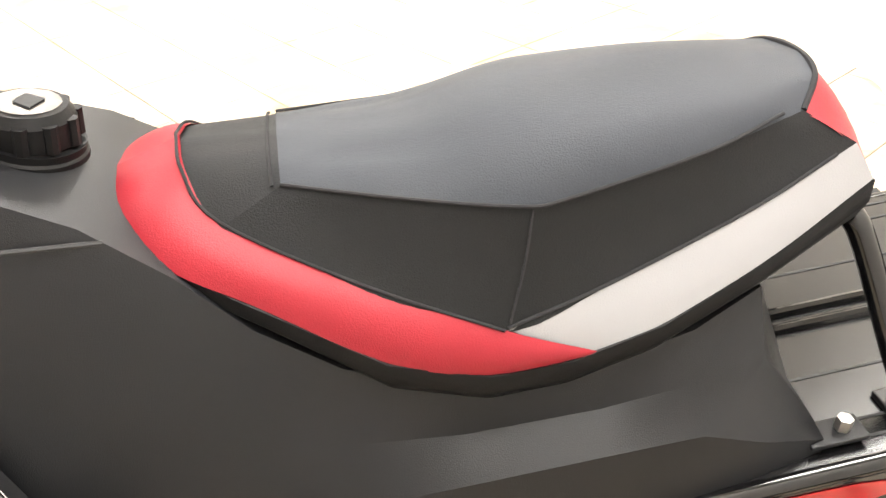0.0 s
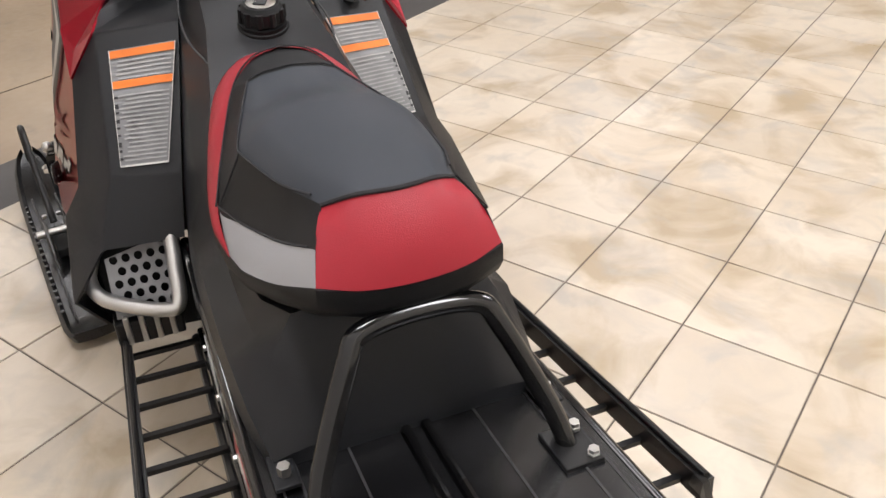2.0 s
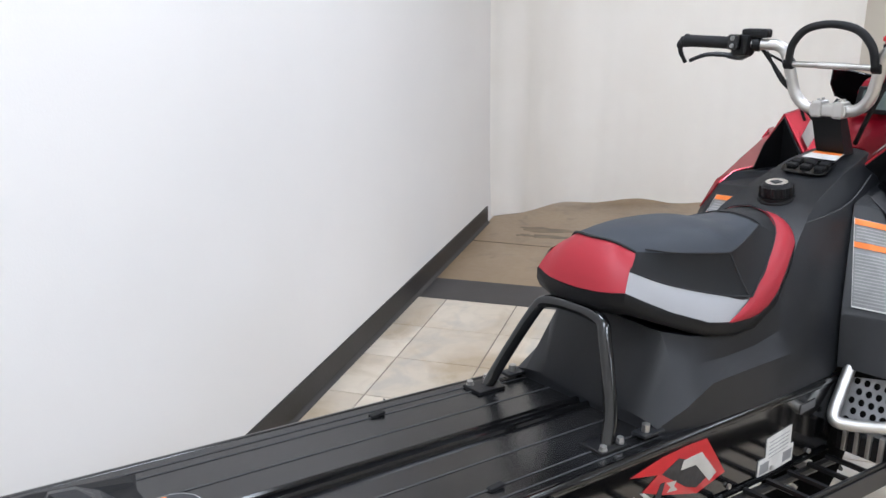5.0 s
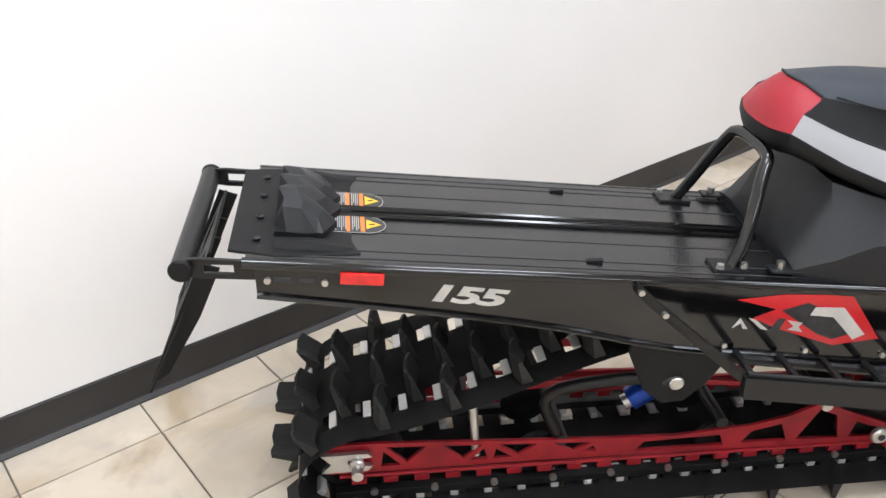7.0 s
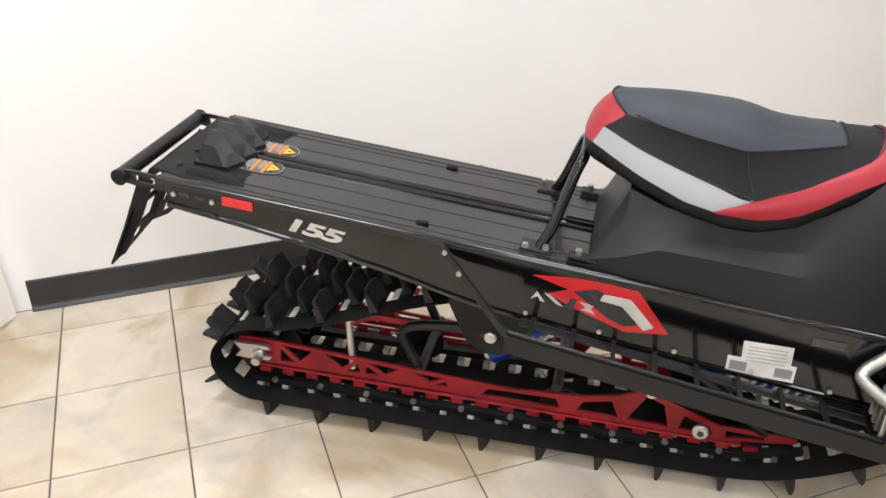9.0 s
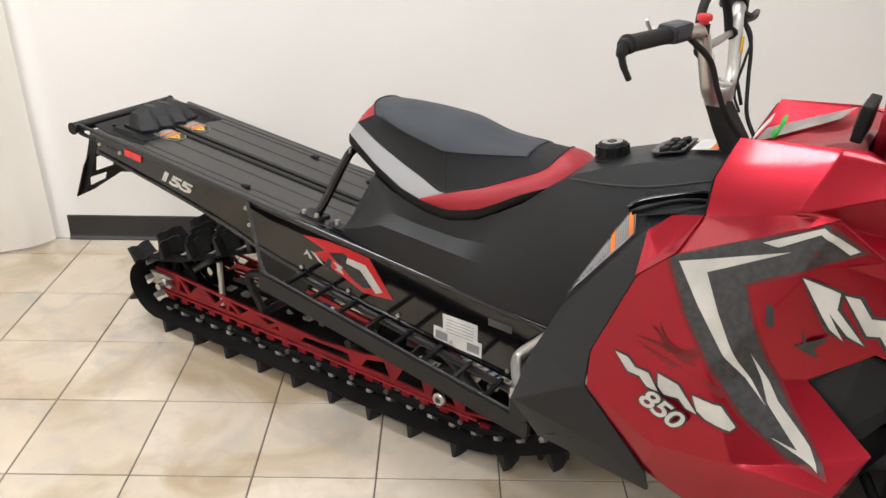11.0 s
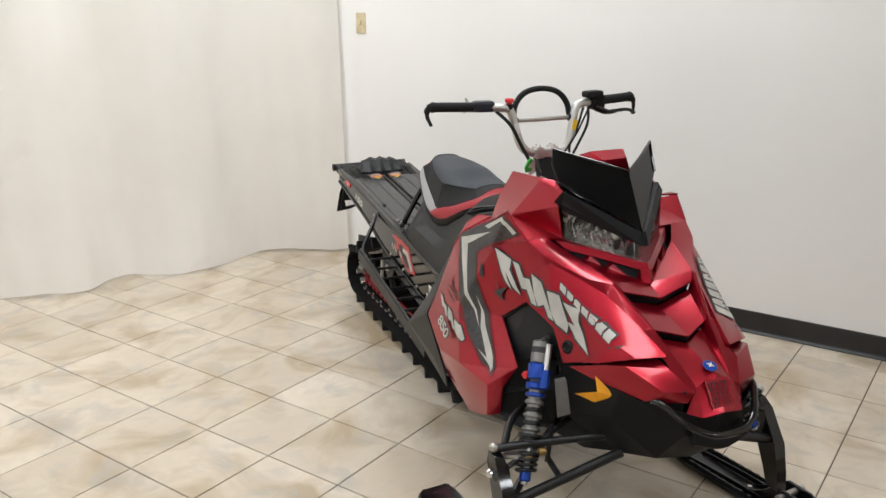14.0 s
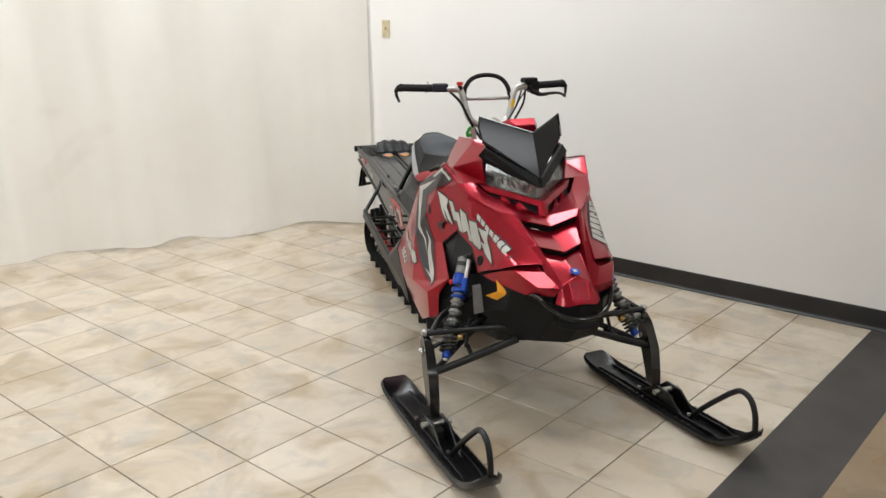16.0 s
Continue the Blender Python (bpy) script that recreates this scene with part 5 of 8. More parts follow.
FAIR_FACES = [(6, 7, 1, 0), (7, 8, 4, 3, 2, 1), (8, 9, 5, 4), (6, 10, 11, 12), (6, 12, 13, 7), (7, 13, 14, 15, 16, 8), (8, 16, 17, 9), (9, 17, 5)]
for s in (1, -1):
    upper = part("upper_fairing", shell(wall_side(UPFAIR, s), UPFAIR_FACES, 0.004, 0.003, 2, s < 0), RED_PAINT, SLED, "candy red upper fairing beside the windshield", smooth=20)
    part("panel_lip", shell(wall_side([(0.222, 2.046, 0.886), (0.316, 2.030, 0.840), (0.318, 1.956, 0.770), (0.264, 1.953, 0.848), (0.240, 1.990, 0.880), (0.300, 1.985, 0.812)], s), [(0, 1, 5), (1, 2, 5), (5, 2, 3), (0, 5, 3, 4)], 0.004, 0.002, 2, s < 0), RED_PAINT, upper, smooth=20)
    part("panel_tip", shell(wall_side([(0.290, 2.289, 0.964), (0.286, 2.255, 0.962), (0.250, 2.200, 0.945), (0.258, 2.240, 0.954), (0.296, 2.235, 0.935)], s), [(0, 3, 2, 1), (0, 1, 4)], 0.005, 0.002, 2, s < 0), RED_PAINT, upper, smooth=20)
    fair = part("hood_flank", shell(wall_side(FAIR, s), FAIR_FACES, 0.007, 0.0025, 2, s < 0), RED_PAINT, SLED, "candy red hood flank with pale graphics", smooth=20)
    SKIN[s].append(fair)
    part("lower_wing", shell(wall_side([(0.186, 2.755, 0.660), (0.098, 2.817, 0.662), (0.061, 2.874, 0.616), (0.133, 2.849, 0.620), (0.160, 2.818, 0.586), (0.214, 2.665, 0.588), (0.238, 2.575, 0.594), (0.112, 2.735, 0.690), (0.205, 2.690, 0.640), (0.078, 2.872, 0.590)], s),
                                    [(0, 1, 2, 3), (7, 1, 0, 8), (8, 0, 3, 4, 5), (8, 5, 6), (3, 2, 9, 4)], 0.005, 0.003, 2, s < 0), RED_PAINT, SLED, "candy red lower nose wing", smooth=20)

SIDE = [(0.316, 2.030, 0.840),   # 0 top rear
        (0.286, 2.287, 0.960),   # 1 shoulder
        (0.264, 2.368, 0.895),   # 2
        (0.321, 2.235, 0.820),   # 3 seam to the flank
        (0.303, 2.294, 0.649),   # 4 wheel arch corner
        (0.322, 2.425, 0.540),   # 5 arch foot
        (0.392, 2.385, 0.483),   # 6 lower fold, front
        (0.374, 2.346, 0.364),   # 7 bottom front
        (0.358, 2.185, 0.298),   # 8 bottom
        (0.408, 2.060, 0.468),   # 9
        (0.404, 2.210, 0.482),   # 10 lower fold
        (0.354, 1.893, 0.594),   # 11
        (0.318, 1.957, 0.770),   # 12
        (0.372, 2.130, 0.640),   # 13
        (0.390, 1.905, 0.534),   # 14
        (0.290, 2.270, 0.866),   # 15
        (0.364, 2.325, 0.505),   # 16 tip of the dark band
        (0.376, 2.040, 0.372),   # 17 bottom rear
        (0.350, 2.402, 0.474),   # 18 return, top
        (0.344, 2.374, 0.376)]   # 19 return, bottom
SIDE_FACES = [(5, 18, 6), (6, 18, 19, 7), (12, 0, 13, 11), (0, 1, 2, 15, 3), (0, 3, 13), (3, 4, 13), (4, 5, 16), (4, 16, 13), (16, 5, 6), (13, 16, 10), (16, 6, 10), (13, 10, 9, 14, 11), (6, 7, 8, 10), (10, 8, 17, 9), (9, 17, 14)]
for s in (1, -1):
    side = part("side_panel", shell(wall_side(SIDE, s), SIDE_FACES, 0.004, 0.0035, 2, s < 0), RED_PAINT, SLED, "candy red side panel with black and silver graphic", smooth=24)
    SKIN[s].append(side)
    # black inner fender, belly and lower guard
    part("inner_fender", shell(wall_side([(0.296, 2.270, 0.700), (0.262, 2.36, 0.705), (0.240, 2.42, 0.690), (0.215, 2.50, 0.650), (0.215, 2.55, 0.50), (0.25, 2.42, 0.46), (0.330, 2.375, 0.440), (0.296, 2.30, 0.60), (0.17, 2.44, 0.56)], s),
                               [(0, 1, 8, 7), (1, 2, 8), (2, 3, 4, 8), (8, 4, 5), (7, 8, 5, 6)], 0.004, 0.0, 2, s < 0), BLACK_PLASTIC, SLED, "black plastic inner fender")
    cover = part("fender_cover", shell(wall_side([(0.293, 2.300, 0.643), (0.262, 2.374, 0.708), (0.226, 2.487, 0.668), (0.222, 2.505, 0.630), (0.255, 2.445, 0.600), (0.282, 2.405, 0.548), (0.306, 2.355, 0.545)], s), [(0, 1, 2, 3, 4, 5, 6)], 0.006, 0.0, 2, s < 0), PLASTIC, SLED, "dark grey fender cover")
    part("cover_rim", tube([(s * 0.297, 2.298, 0.645), (s * 0.265, 2.373, 0.712), (s * 0.229, 2.488, 0.671), (s * 0.226, 2.508, 0.630)], 0.0045, 8, 1), BLACK_PLASTIC, cover)
    tower = part("shock_tower", shell([(0.205, 2.475, 0.655), (0.200, 2.500, 0.650), (0.200, 2.555, 0.575), (0.205, 2.560, 0.470), (0.210, 2.510, 0.465), (0.210, 2.480, 0.560)], [(0, 1, 2, 3, 4, 5)], 0.006, 0.0, 2, s < 0), TOWER, SLED, "dull grey cast shock tower")
    # black plug in the uncut plate, painted as a hole's shade
    part("tower_hole_shade", rod((s * 0.195, 2.525, 0.515), (s * 0.2135, 2.525, 0.515), 0.009, segs=12), INK, tower)
    part("bolt", lathe([(0.019, 0), (0.019, 0.006), (0.013, 0.010), (0.009, 0.006)], along((s * 0.238, 2.570, 0.648), (s * 1.1, 2.85, 0.85)), 16), BLACK_PLASTIC, SLED, smooth=True)
    belly = part("nose_belly", shell(wall_side([(0.220, 2.580, 0.640), (0.206, 2.68, 0.590), (0.191, 2.745, 0.586), (0.169, 2.811, 0.583), (0.088, 2.874, 0.566), (0.085, 2.878, 0.505), (0.105, 2.80, 0.405), (0.140, 2.70, 0.375), (0.235, 2.54, 0.44), (0.240, 2.53, 0.56), (MID, 2.90, 0.49), (MID, 2.80, 0.385), (MID, 2.60, 0.36), (0.195, 2.72, 0.50), (MID, 2.89, 0.55)], s),
                                    [(0, 1, 13, 9), (1, 2, 13), (2, 3, 4, 13), (13, 4, 5, 6), (13, 6, 7, 8), (9, 13, 8), (4, 14, 10, 5), (5, 10, 11, 6), (6, 11, 12, 7)], 0.004, 0.004, 2, s < 0), BLACK_PLASTIC, SLED, "black plastic nose belly with amber arrow", smooth=30)
    part("nose_filler", shell([(0.169, 2.809, 0.583), (0.079, 2.865, 0.622), (0.079, 2.856, 0.545), (0.120, 2.83, 0.545)], [(0, 1, 2, 3)], 0.004, 0, 2, s < 0), BLACK_PLASTIC, belly)
    n = Vector((s * 0.83, 0.45, 0.33)).normalized()
    arrow = [(0.182, 2.724, 0.563), (0.205, 2.663, 0.598), (0.205, 2.676, 0.558), (0.219, 2.588, 0.516), (0.202, 2.661, 0.520)]
    bm = bmesh.new()
    lo = [bm.verts.new(Vector((s * x, y, z)) + n * 0.010) for x, y, z in arrow]
    hi = [bm.verts.new(Vector((s * x, y, z)) + n * 0.012) for x, y, z in arrow]
    bm.faces.new(lo)
    bm.faces.new(hi)
    for i in range(5):
        bm.faces.new((lo[i], lo[(i + 1) % 5], hi[(i + 1) % 5], hi[i]))
    part("arrow_reflector", bm, AMBER, belly, "amber arrow-shaped reflector")
bulk = part("bulkhead", loft([[(-w, y, lo), (w, y, lo), (w, y, hi), (-w, y, hi)] for y, w, lo, hi in ((2.10, 0.25, 0.335, 0.60), (2.36, 0.215, 0.315, 0.60), (2.56, 0.170, 0.325, 0.58), (2.70, 0.115, 0.37, 0.55))]), BLACK_PLASTIC, SLED, "black bulkhead between the skis' arms")
for s in (1, -1):
    part("belly_pan", shell([(0.366, 2.345, 0.388), (0.356, 2.18, 0.312), (0.366, 2.04, 0.362), (0.22, 2.04, 0.325), (0.20, 2.40, 0.318), (0.300, 2.42, 0.345)], [(0, 1, 5), (1, 2, 3, 4, 5)], 0.004, 0.0, 2, s < 0), BLACK_PLASTIC, bulk)
    part("fender_back", shell([(0.335, 2.37, 0.50), (0.366, 2.345, 0.388), (0.300, 2.42, 0.345), (0.21, 2.46, 0.35), (0.21, 2.46, 0.56), (0.29, 2.38, 0.56)], [(0, 1, 2, 3, 4, 5)], 0.004, 0.0, 2, s < 0), BLACK_PLASTIC, bulk)
BUMP = part("front_bumper", tube([(0.150, 2.80, 0.575), (0.135, 2.842, 0.588), (0.095, 2.898, 0.548), (0.045, 2.930, 0.527), (MID, 2.936, 0.523), (-0.060, 2.930, 0.527), (-0.110, 2.898, 0.548), (-0.150, 2.842, 0.588), (-0.165, 2.80, 0.575)], 0.0095, 10, 5), GLOSS_BLACK, SLED, "glossy black tubular front bumper", smooth=True)
part("bumper_pad", tube([(-0.085, 2.890, 0.505), (MID, 2.905, 0.490), (0.07, 2.890, 0.505)], 0.016, 10, 5, flat=1.4), BLACK_PLASTIC, BUMP, smooth=True)

# gauge cowl behind the windshield
COWL = [(0.073, 2.030, 0.935), (0.161, 2.073, 1.031), (0.160, 2.254, 1.043), (0.134, 2.290, 1.040), (0.068, 2.282, 1.028), (0.0, 2.282, 1.026), (0.0, 2.10, 0.965), (0.052, 2.10, 0.965)]
pts = COWL + mirrored(COWL)
half = [(0, 1, 2, 7), (7, 2, 3, 4), (7, 4, 5, 6)]
cowl = part("gauge_cowl", shell(pts, half + [tuple(i + 8 for i in f) for f in half], 0.004, 0.002, 2), RED_PAINT, SLED, "candy red gauge cowl behind the windshield", smooth=22)
pod = loft([[(-w, y, 1.02), (-w, y, z - 0.03), (-w * 0.8, y, z), (w * 0.8, y, z), (w, y, z - 0.03), (w, y, 1.02)] for y, w, z in ((2.292, 0.076, 1.112), (2.345, 0.066, 1.130), (2.385, 0.050, 1.110))])
bevelled(pod, 0.004, 2, 20)
part("gauge_pod", pod, RED_PAINT, cowl, "candy red gauge pod", smooth=30)
for s in (1, -1):
    bm = bmesh.new()
    quad = [(s * 0.078, 2.050, 0.954), (s * 0.106, 2.066, 0.982), (s * 0.148, 2.228, 1.0455), (s * 0.108, 2.205, 1.026)]
    bm.faces.new([bm.verts.new(q) for q in quad])
    bmesh.ops.solidify(bm, geom=bm.faces[:], thickness=0.001)
    part("cowl_stripe", bm, WHITE_PRINT, cowl, "pale printed stripe")
    part("inner_cheek", shell([(0.075, 2.028, 0.930), (0.160, 2.070, 1.026), (0.196, 2.042, 0.953), (0.221, 2.042, 0.882), (0.182, 2.115, 0.884), (0.092, 2.085, 0.888)], [(0, 1, 5), (1, 4, 5), (1, 2, 4), (2, 3, 4)], 0.003, 0, 2, s < 0), BLACK_PLASTIC, cowl, "black inner cheek panel")
GAUGE_AT = frame_on((0, 2.272, 1.062), (1, 0, 0), (0, 0.12, 0.99))
gauge = part("gauge", prism([(-0.064, -0.034), (0.064, -0.034), (0.058, 0.036), (-0.058, 0.036)], 0.022, GAUGE_AT, 0.005), BLACK_PLASTIC, SLED, "black digital gauge with grey screen")
part("screen", prism([(-0.046, -0.022), (0.046, -0.022), (0.042, 0.026), (-0.042, 0.026)], 0.002, GAUGE_AT @ Matrix.Translation((0, 0, 0.0225)), 0.0), SCREEN, gauge)

# windshield in two smoked halves, its frame and the headlights
for s in (1, -1):
    out = [(0.0, 2.456, 1.088), (s * 0.10, 2.375, 1.119), (s * 0.163, 2.317, 1.139), (s * 0.168, 2.326, 1.095), (s * 0.163, 2.352, 1.058), (0.0, 2.538, 0.934)]
    n = Vector((s * 0.66, 0.72, 0.2)).normalized()
    bm = bmesh.new()
    a = [bm.verts.new(Vector(p)) for p in out]
    b = [bm.verts.new(Vector(p) - n * 0.004) for p in out]
    bm.faces.new(a)
    bm.faces.new(b[::-1])
    for i in range(6):
        bm.faces.new((a[i], a[(i + 1) % 6], b[(i + 1) % 6], b[i]))
    shield = part("windshield", bm, SMOKED, SLED, "low smoked black windshield", smooth=20)
    part("edge_trim", tube([(0.0, 2.458, 1.089), (s * 0.10, 2.377, 1.120), (s * 0.163, 2.319, 1.140), (s * 0.168, 2.328, 1.095), (s * 0.163, 2.353, 1.058)], 0.0035, 8, 1), GLOSS_BLACK, shield)
    part("lamp_hood", shell([(0.0, 2.532, 0.935), (0.152, 2.368, 1.028), (0.174, 2.362, 1.000), (0.142, 2.366, 0.968), (0.0, 2.548, 0.898), (0.0, 2.525, 0.872)], [(0, 1, 2, 3, 4)], 0.012, 0.003, 2, s < 0, 40), BLACK_PLASTIC, SLED, "black brow over the headlight")
    part("shield_base", shell([(0.0, 2.522, 0.946), (0.158, 2.352, 1.052), (0.150, 2.318, 1.045), (0.0, 2.440, 0.960)], [(0, 1, 2, 3)], 0.006, 0.0, 2, s < 0), BLACK_PLASTIC, SLED, "black base under the windshield")
    lamp = part("headlight", shell([(0.0, 2.500, 0.930), (0.145, 2.345, 0.985), (0.155, 2.380, 0.892), (0.0, 2.510, 0.838), (0.0, 2.45, 0.93), (0.10, 2.33, 0.985), (0.11, 2.35, 0.892), (0.0, 2.45, 0.838)], [(0, 1, 5, 4), (1, 2, 6, 5), (2, 3, 7, 6), (4, 5, 6, 7)], 0.002, 0, 2, s < 0), CHROME, SLED, "clear headlight with faceted black and chrome reflector")
    rnd = random.Random(8)
    for k in range(2):
        for i in range(9):
            u, v = (i + 0.5) / 9, 0.26 + 0.48 * k
            top, low = Vector((0, 2.506, 0.912)).lerp(Vector((s * 0.140, 2.352, 0.962)), u), Vector((0, 2.512, 0.850)).lerp(Vector((s * 0.150, 2.384, 0.902)), u)
            p = top.lerp(low, v) + Vector((-s * 0.012, -0.014, 0))
            part("reflector_facet", block(0.019, 0.006, (top - low).length * 0.45, p, 0.002, turned(rnd.uniform(-30, 30), rnd.uniform(-22, 22), s * (45 + rnd.uniform(-40, 40)))), GLOSS_BLACK if (i + k) % 2 == 1 else CHROME, lamp)
    ob = part("lens", shell([(0.0, 2.524, 0.912), (0.148, 2.366, 0.972), (0.160, 2.396, 0.896), (0.0, 2.526, 0.846)], [(0, 1, 2, 3)], 0.003, 0, 2, s < 0), LENS, lamp, "clear plastic lens")
    ob.visible_shadow = False

# ---- printed graphics laid on the painted panels ----
from mathutils.bvhtree import BVHTree


def skin_tree(s):
    """All painted panels of one side, to lay prints on."""
    verts, polys = [], []
    for ob in SKIN[s]:
        k = len(verts)
        verts += [v.co.copy() for v in ob.data.vertices]
        polys += [tuple(i + k for i in p.vertices) for p in ob.data.polygons]
    return BVHTree.FromPolygons(verts, polys)


TREES = {s: skin_tree(s) for s in (1, -1)}


def printed(name, outline, mat, s, parent, lift=0.0015, label=""):
    """A print cut to a side-view outline (y, z) and laid over the panels."""
    bm = bmesh.new()
    bm.faces.new([bm.verts.new((s * 0.6, y, z)) for y, z in outline]).normal_update()
    bmesh.ops.triangulate(bm, faces=bm.faces)
    for _ in range(4):
        long = [e for e in bm.edges if e.calc_length() > 0.014]
        if not long:
            break
        bmesh.ops.subdivide_edges(bm, edges=long, cuts=1)
        bmesh.ops.triangulate(bm, faces=bm.faces)
    lost = []
    for v in bm.verts:
        at, n, i, d = TREES[s].ray_cast(Vector((s * 0.6, v.co.y, v.co.z)), Vector((-s, 0, 0)))
        if at is None:
            at, n, i, d = TREES[s].find_nearest(Vector((s * 0.33, v.co.y, v.co.z)))
            lost.append(v)
        if n.x * s < 0:
            n = -n
        v.co = at + n * lift
    return part(name, bm, mat, parent, label, smooth=40)


BAND_CLOTH = material("charcoal_patterned_print", (0.020, 0.020, 0.021), 0.4, second=(0.035, 0.035, 0.037), scale=70, detail=1)
BAND = [(2.010, 0.840), (2.266, 0.950), (2.336, 0.906), (2.196, 0.838), (2.160, 0.815), (2.178, 0.773), (2.222, 0.680), (2.278, 0.601), (2.324, 0.549), (2.366, 0.503), (2.300, 0.514), (2.209, 0.574), (2.144, 0.642), (2.069, 0.734)]
BAND_EDGE = [(2.000, 0.841), (2.268, 0.956), (2.345, 0.906), (2.200, 0.832), (2.167, 0.813), (2.184, 0.775), (2.229, 0.682), (2.284, 0.604), (2.331, 0.550), (2.372, 0.496), (2.296, 0.507), (2.202, 0.570), (2.136, 0.639), (2.060, 0.733)]
CHEVRONS = [[(2.036, 0.827), (2.222, 0.890), (2.090, 0.820), (2.127, 0.752), (2.178, 0.672), (2.240, 0.598), (2.150, 0.683), (2.088, 0.756)],
            [(2.172, 0.895), (2.264, 0.942), (2.326, 0.908), (2.312, 0.899), (2.262, 0.930), (2.200, 0.893)],
            [(2.196, 0.692), (2.258, 0.608), (2.328, 0.541), (2.352, 0.503), (2.262, 0.547), (2.310, 0.530), (2.242, 0.602)]]
SHAPES = ([(0.0, 0.0), (0.92, 0.05), (0.62, 0.42), (0.98, 1.0), (0.60, 0.92), (0.34, 0.55), (0.40, 1.08), (0.14, 0.92)],
          [(0.0, 0.06), (0.42, 0.0), (0.52, 0.34), (0.96, 0.24), (1.04, 0.95), (0.66, 1.0), (0.56, 0.66), (0.16, 0.76)],
          [(0.22, 0.0), (0.80, 0.02), (1.04, 0.98), (0.72, 1.0), (0.60, 0.70), (0.10, 0.92), (0.0, 0.66)],
          [(0.06, 0.16), (0.88, 0.0), (1.04, 0.72), (0.82, 1.0), (0.16, 1.0), (-0.02, 0.80)],
          [(0.0, 0.12), (1.0, 0.0), (0.78, 0.36), (1.08, 1.08), (0.34, 0.94), (0.0, 0.64), (0.44, 0.58)])
BLOCKS = ([(0.0, 0.0), (1.0, 0.0), (1.0, 1.0), (0.0, 1.0)],
          [(0.0, 0.0), (1.0, 0.0), (1.0, 0.7), (0.7, 1.0), (0.0, 1.0)],
          [(0.25, 0.0), (1.0, 0.0), (1.0, 1.0), (0.0, 1.0), (0.0, 0.3)])


def marks(origin, run, drop, count, gap, shapes=BLOCKS):
    """Slanted notched shapes along a line, in the side view."""
    o, r, d = Vector(origin), Vector(run), Vector(drop)
    out = []
    for k in range(count):
        a, w = k / count, (1 - gap) / count
        out.append([tuple(o + r * (a + w * u) + d * v) for u, v in shapes[k % len(shapes)]])
    return out


MARKS = marks((2.250, 0.848), (0.332, -0.096), (0.054, -0.092), 5, 0.02, SHAPES)
SMALL = marks((1.945, 0.618), (0.240, -0.035), (0.030, -0.042), 3, 0.10, SHAPES[1:4])
SCRATCHES = [[(1.969, 0.660), (2.126, 0.670), (2.098, 0.654)], [(2.002, 0.694), (2.113, 0.645), (2.078, 0.643)], [(2.149, 0.711), (2.071, 0.660), (2.141, 0.682)],
             [(2.121, 0.628), (2.165, 0.598), (2.174, 0.613)], [(1.985, 0.650), (2.090, 0.632), (2.060, 0.628)], [(2.020, 0.705), (2.060, 0.655), (2.046, 0.650)]]
SLOT_SHADE = [(2.203, 0.792), (2.216, 0.790), (2.223, 0.752), (2.210, 0.752)]
SPLASH = [(2.268, 0.756), (2.279, 0.728), (2.315, 0.746), (2.293, 0.716), (2.304, 0.697), (2.279, 0.707), (2.259, 0.718), (2.274, 0.724)]


def grown(outline, by):
    """The outline moved outwards by a small width."""
    pts = [Vector((y, z)) for y, z in outline]
    turn = sum(a.x * b.y - b.x * a.y for a, b in zip(pts, pts[1:] + pts[:1]))
    out = []
    for a, b, c in zip(pts[-1:] + pts, pts, pts[1:] + pts[:1]):
        d, e = (b - a).normalized(), (c - b).normalized()
        n = Vector((d.y + e.y, -d.x - e.x))
        n = n.normalized() if n.length > 0.3 else Vector((d.y, -d.x))
        out.append(tuple(b + n * by * (1 if turn > 0 else -1)))
    return out


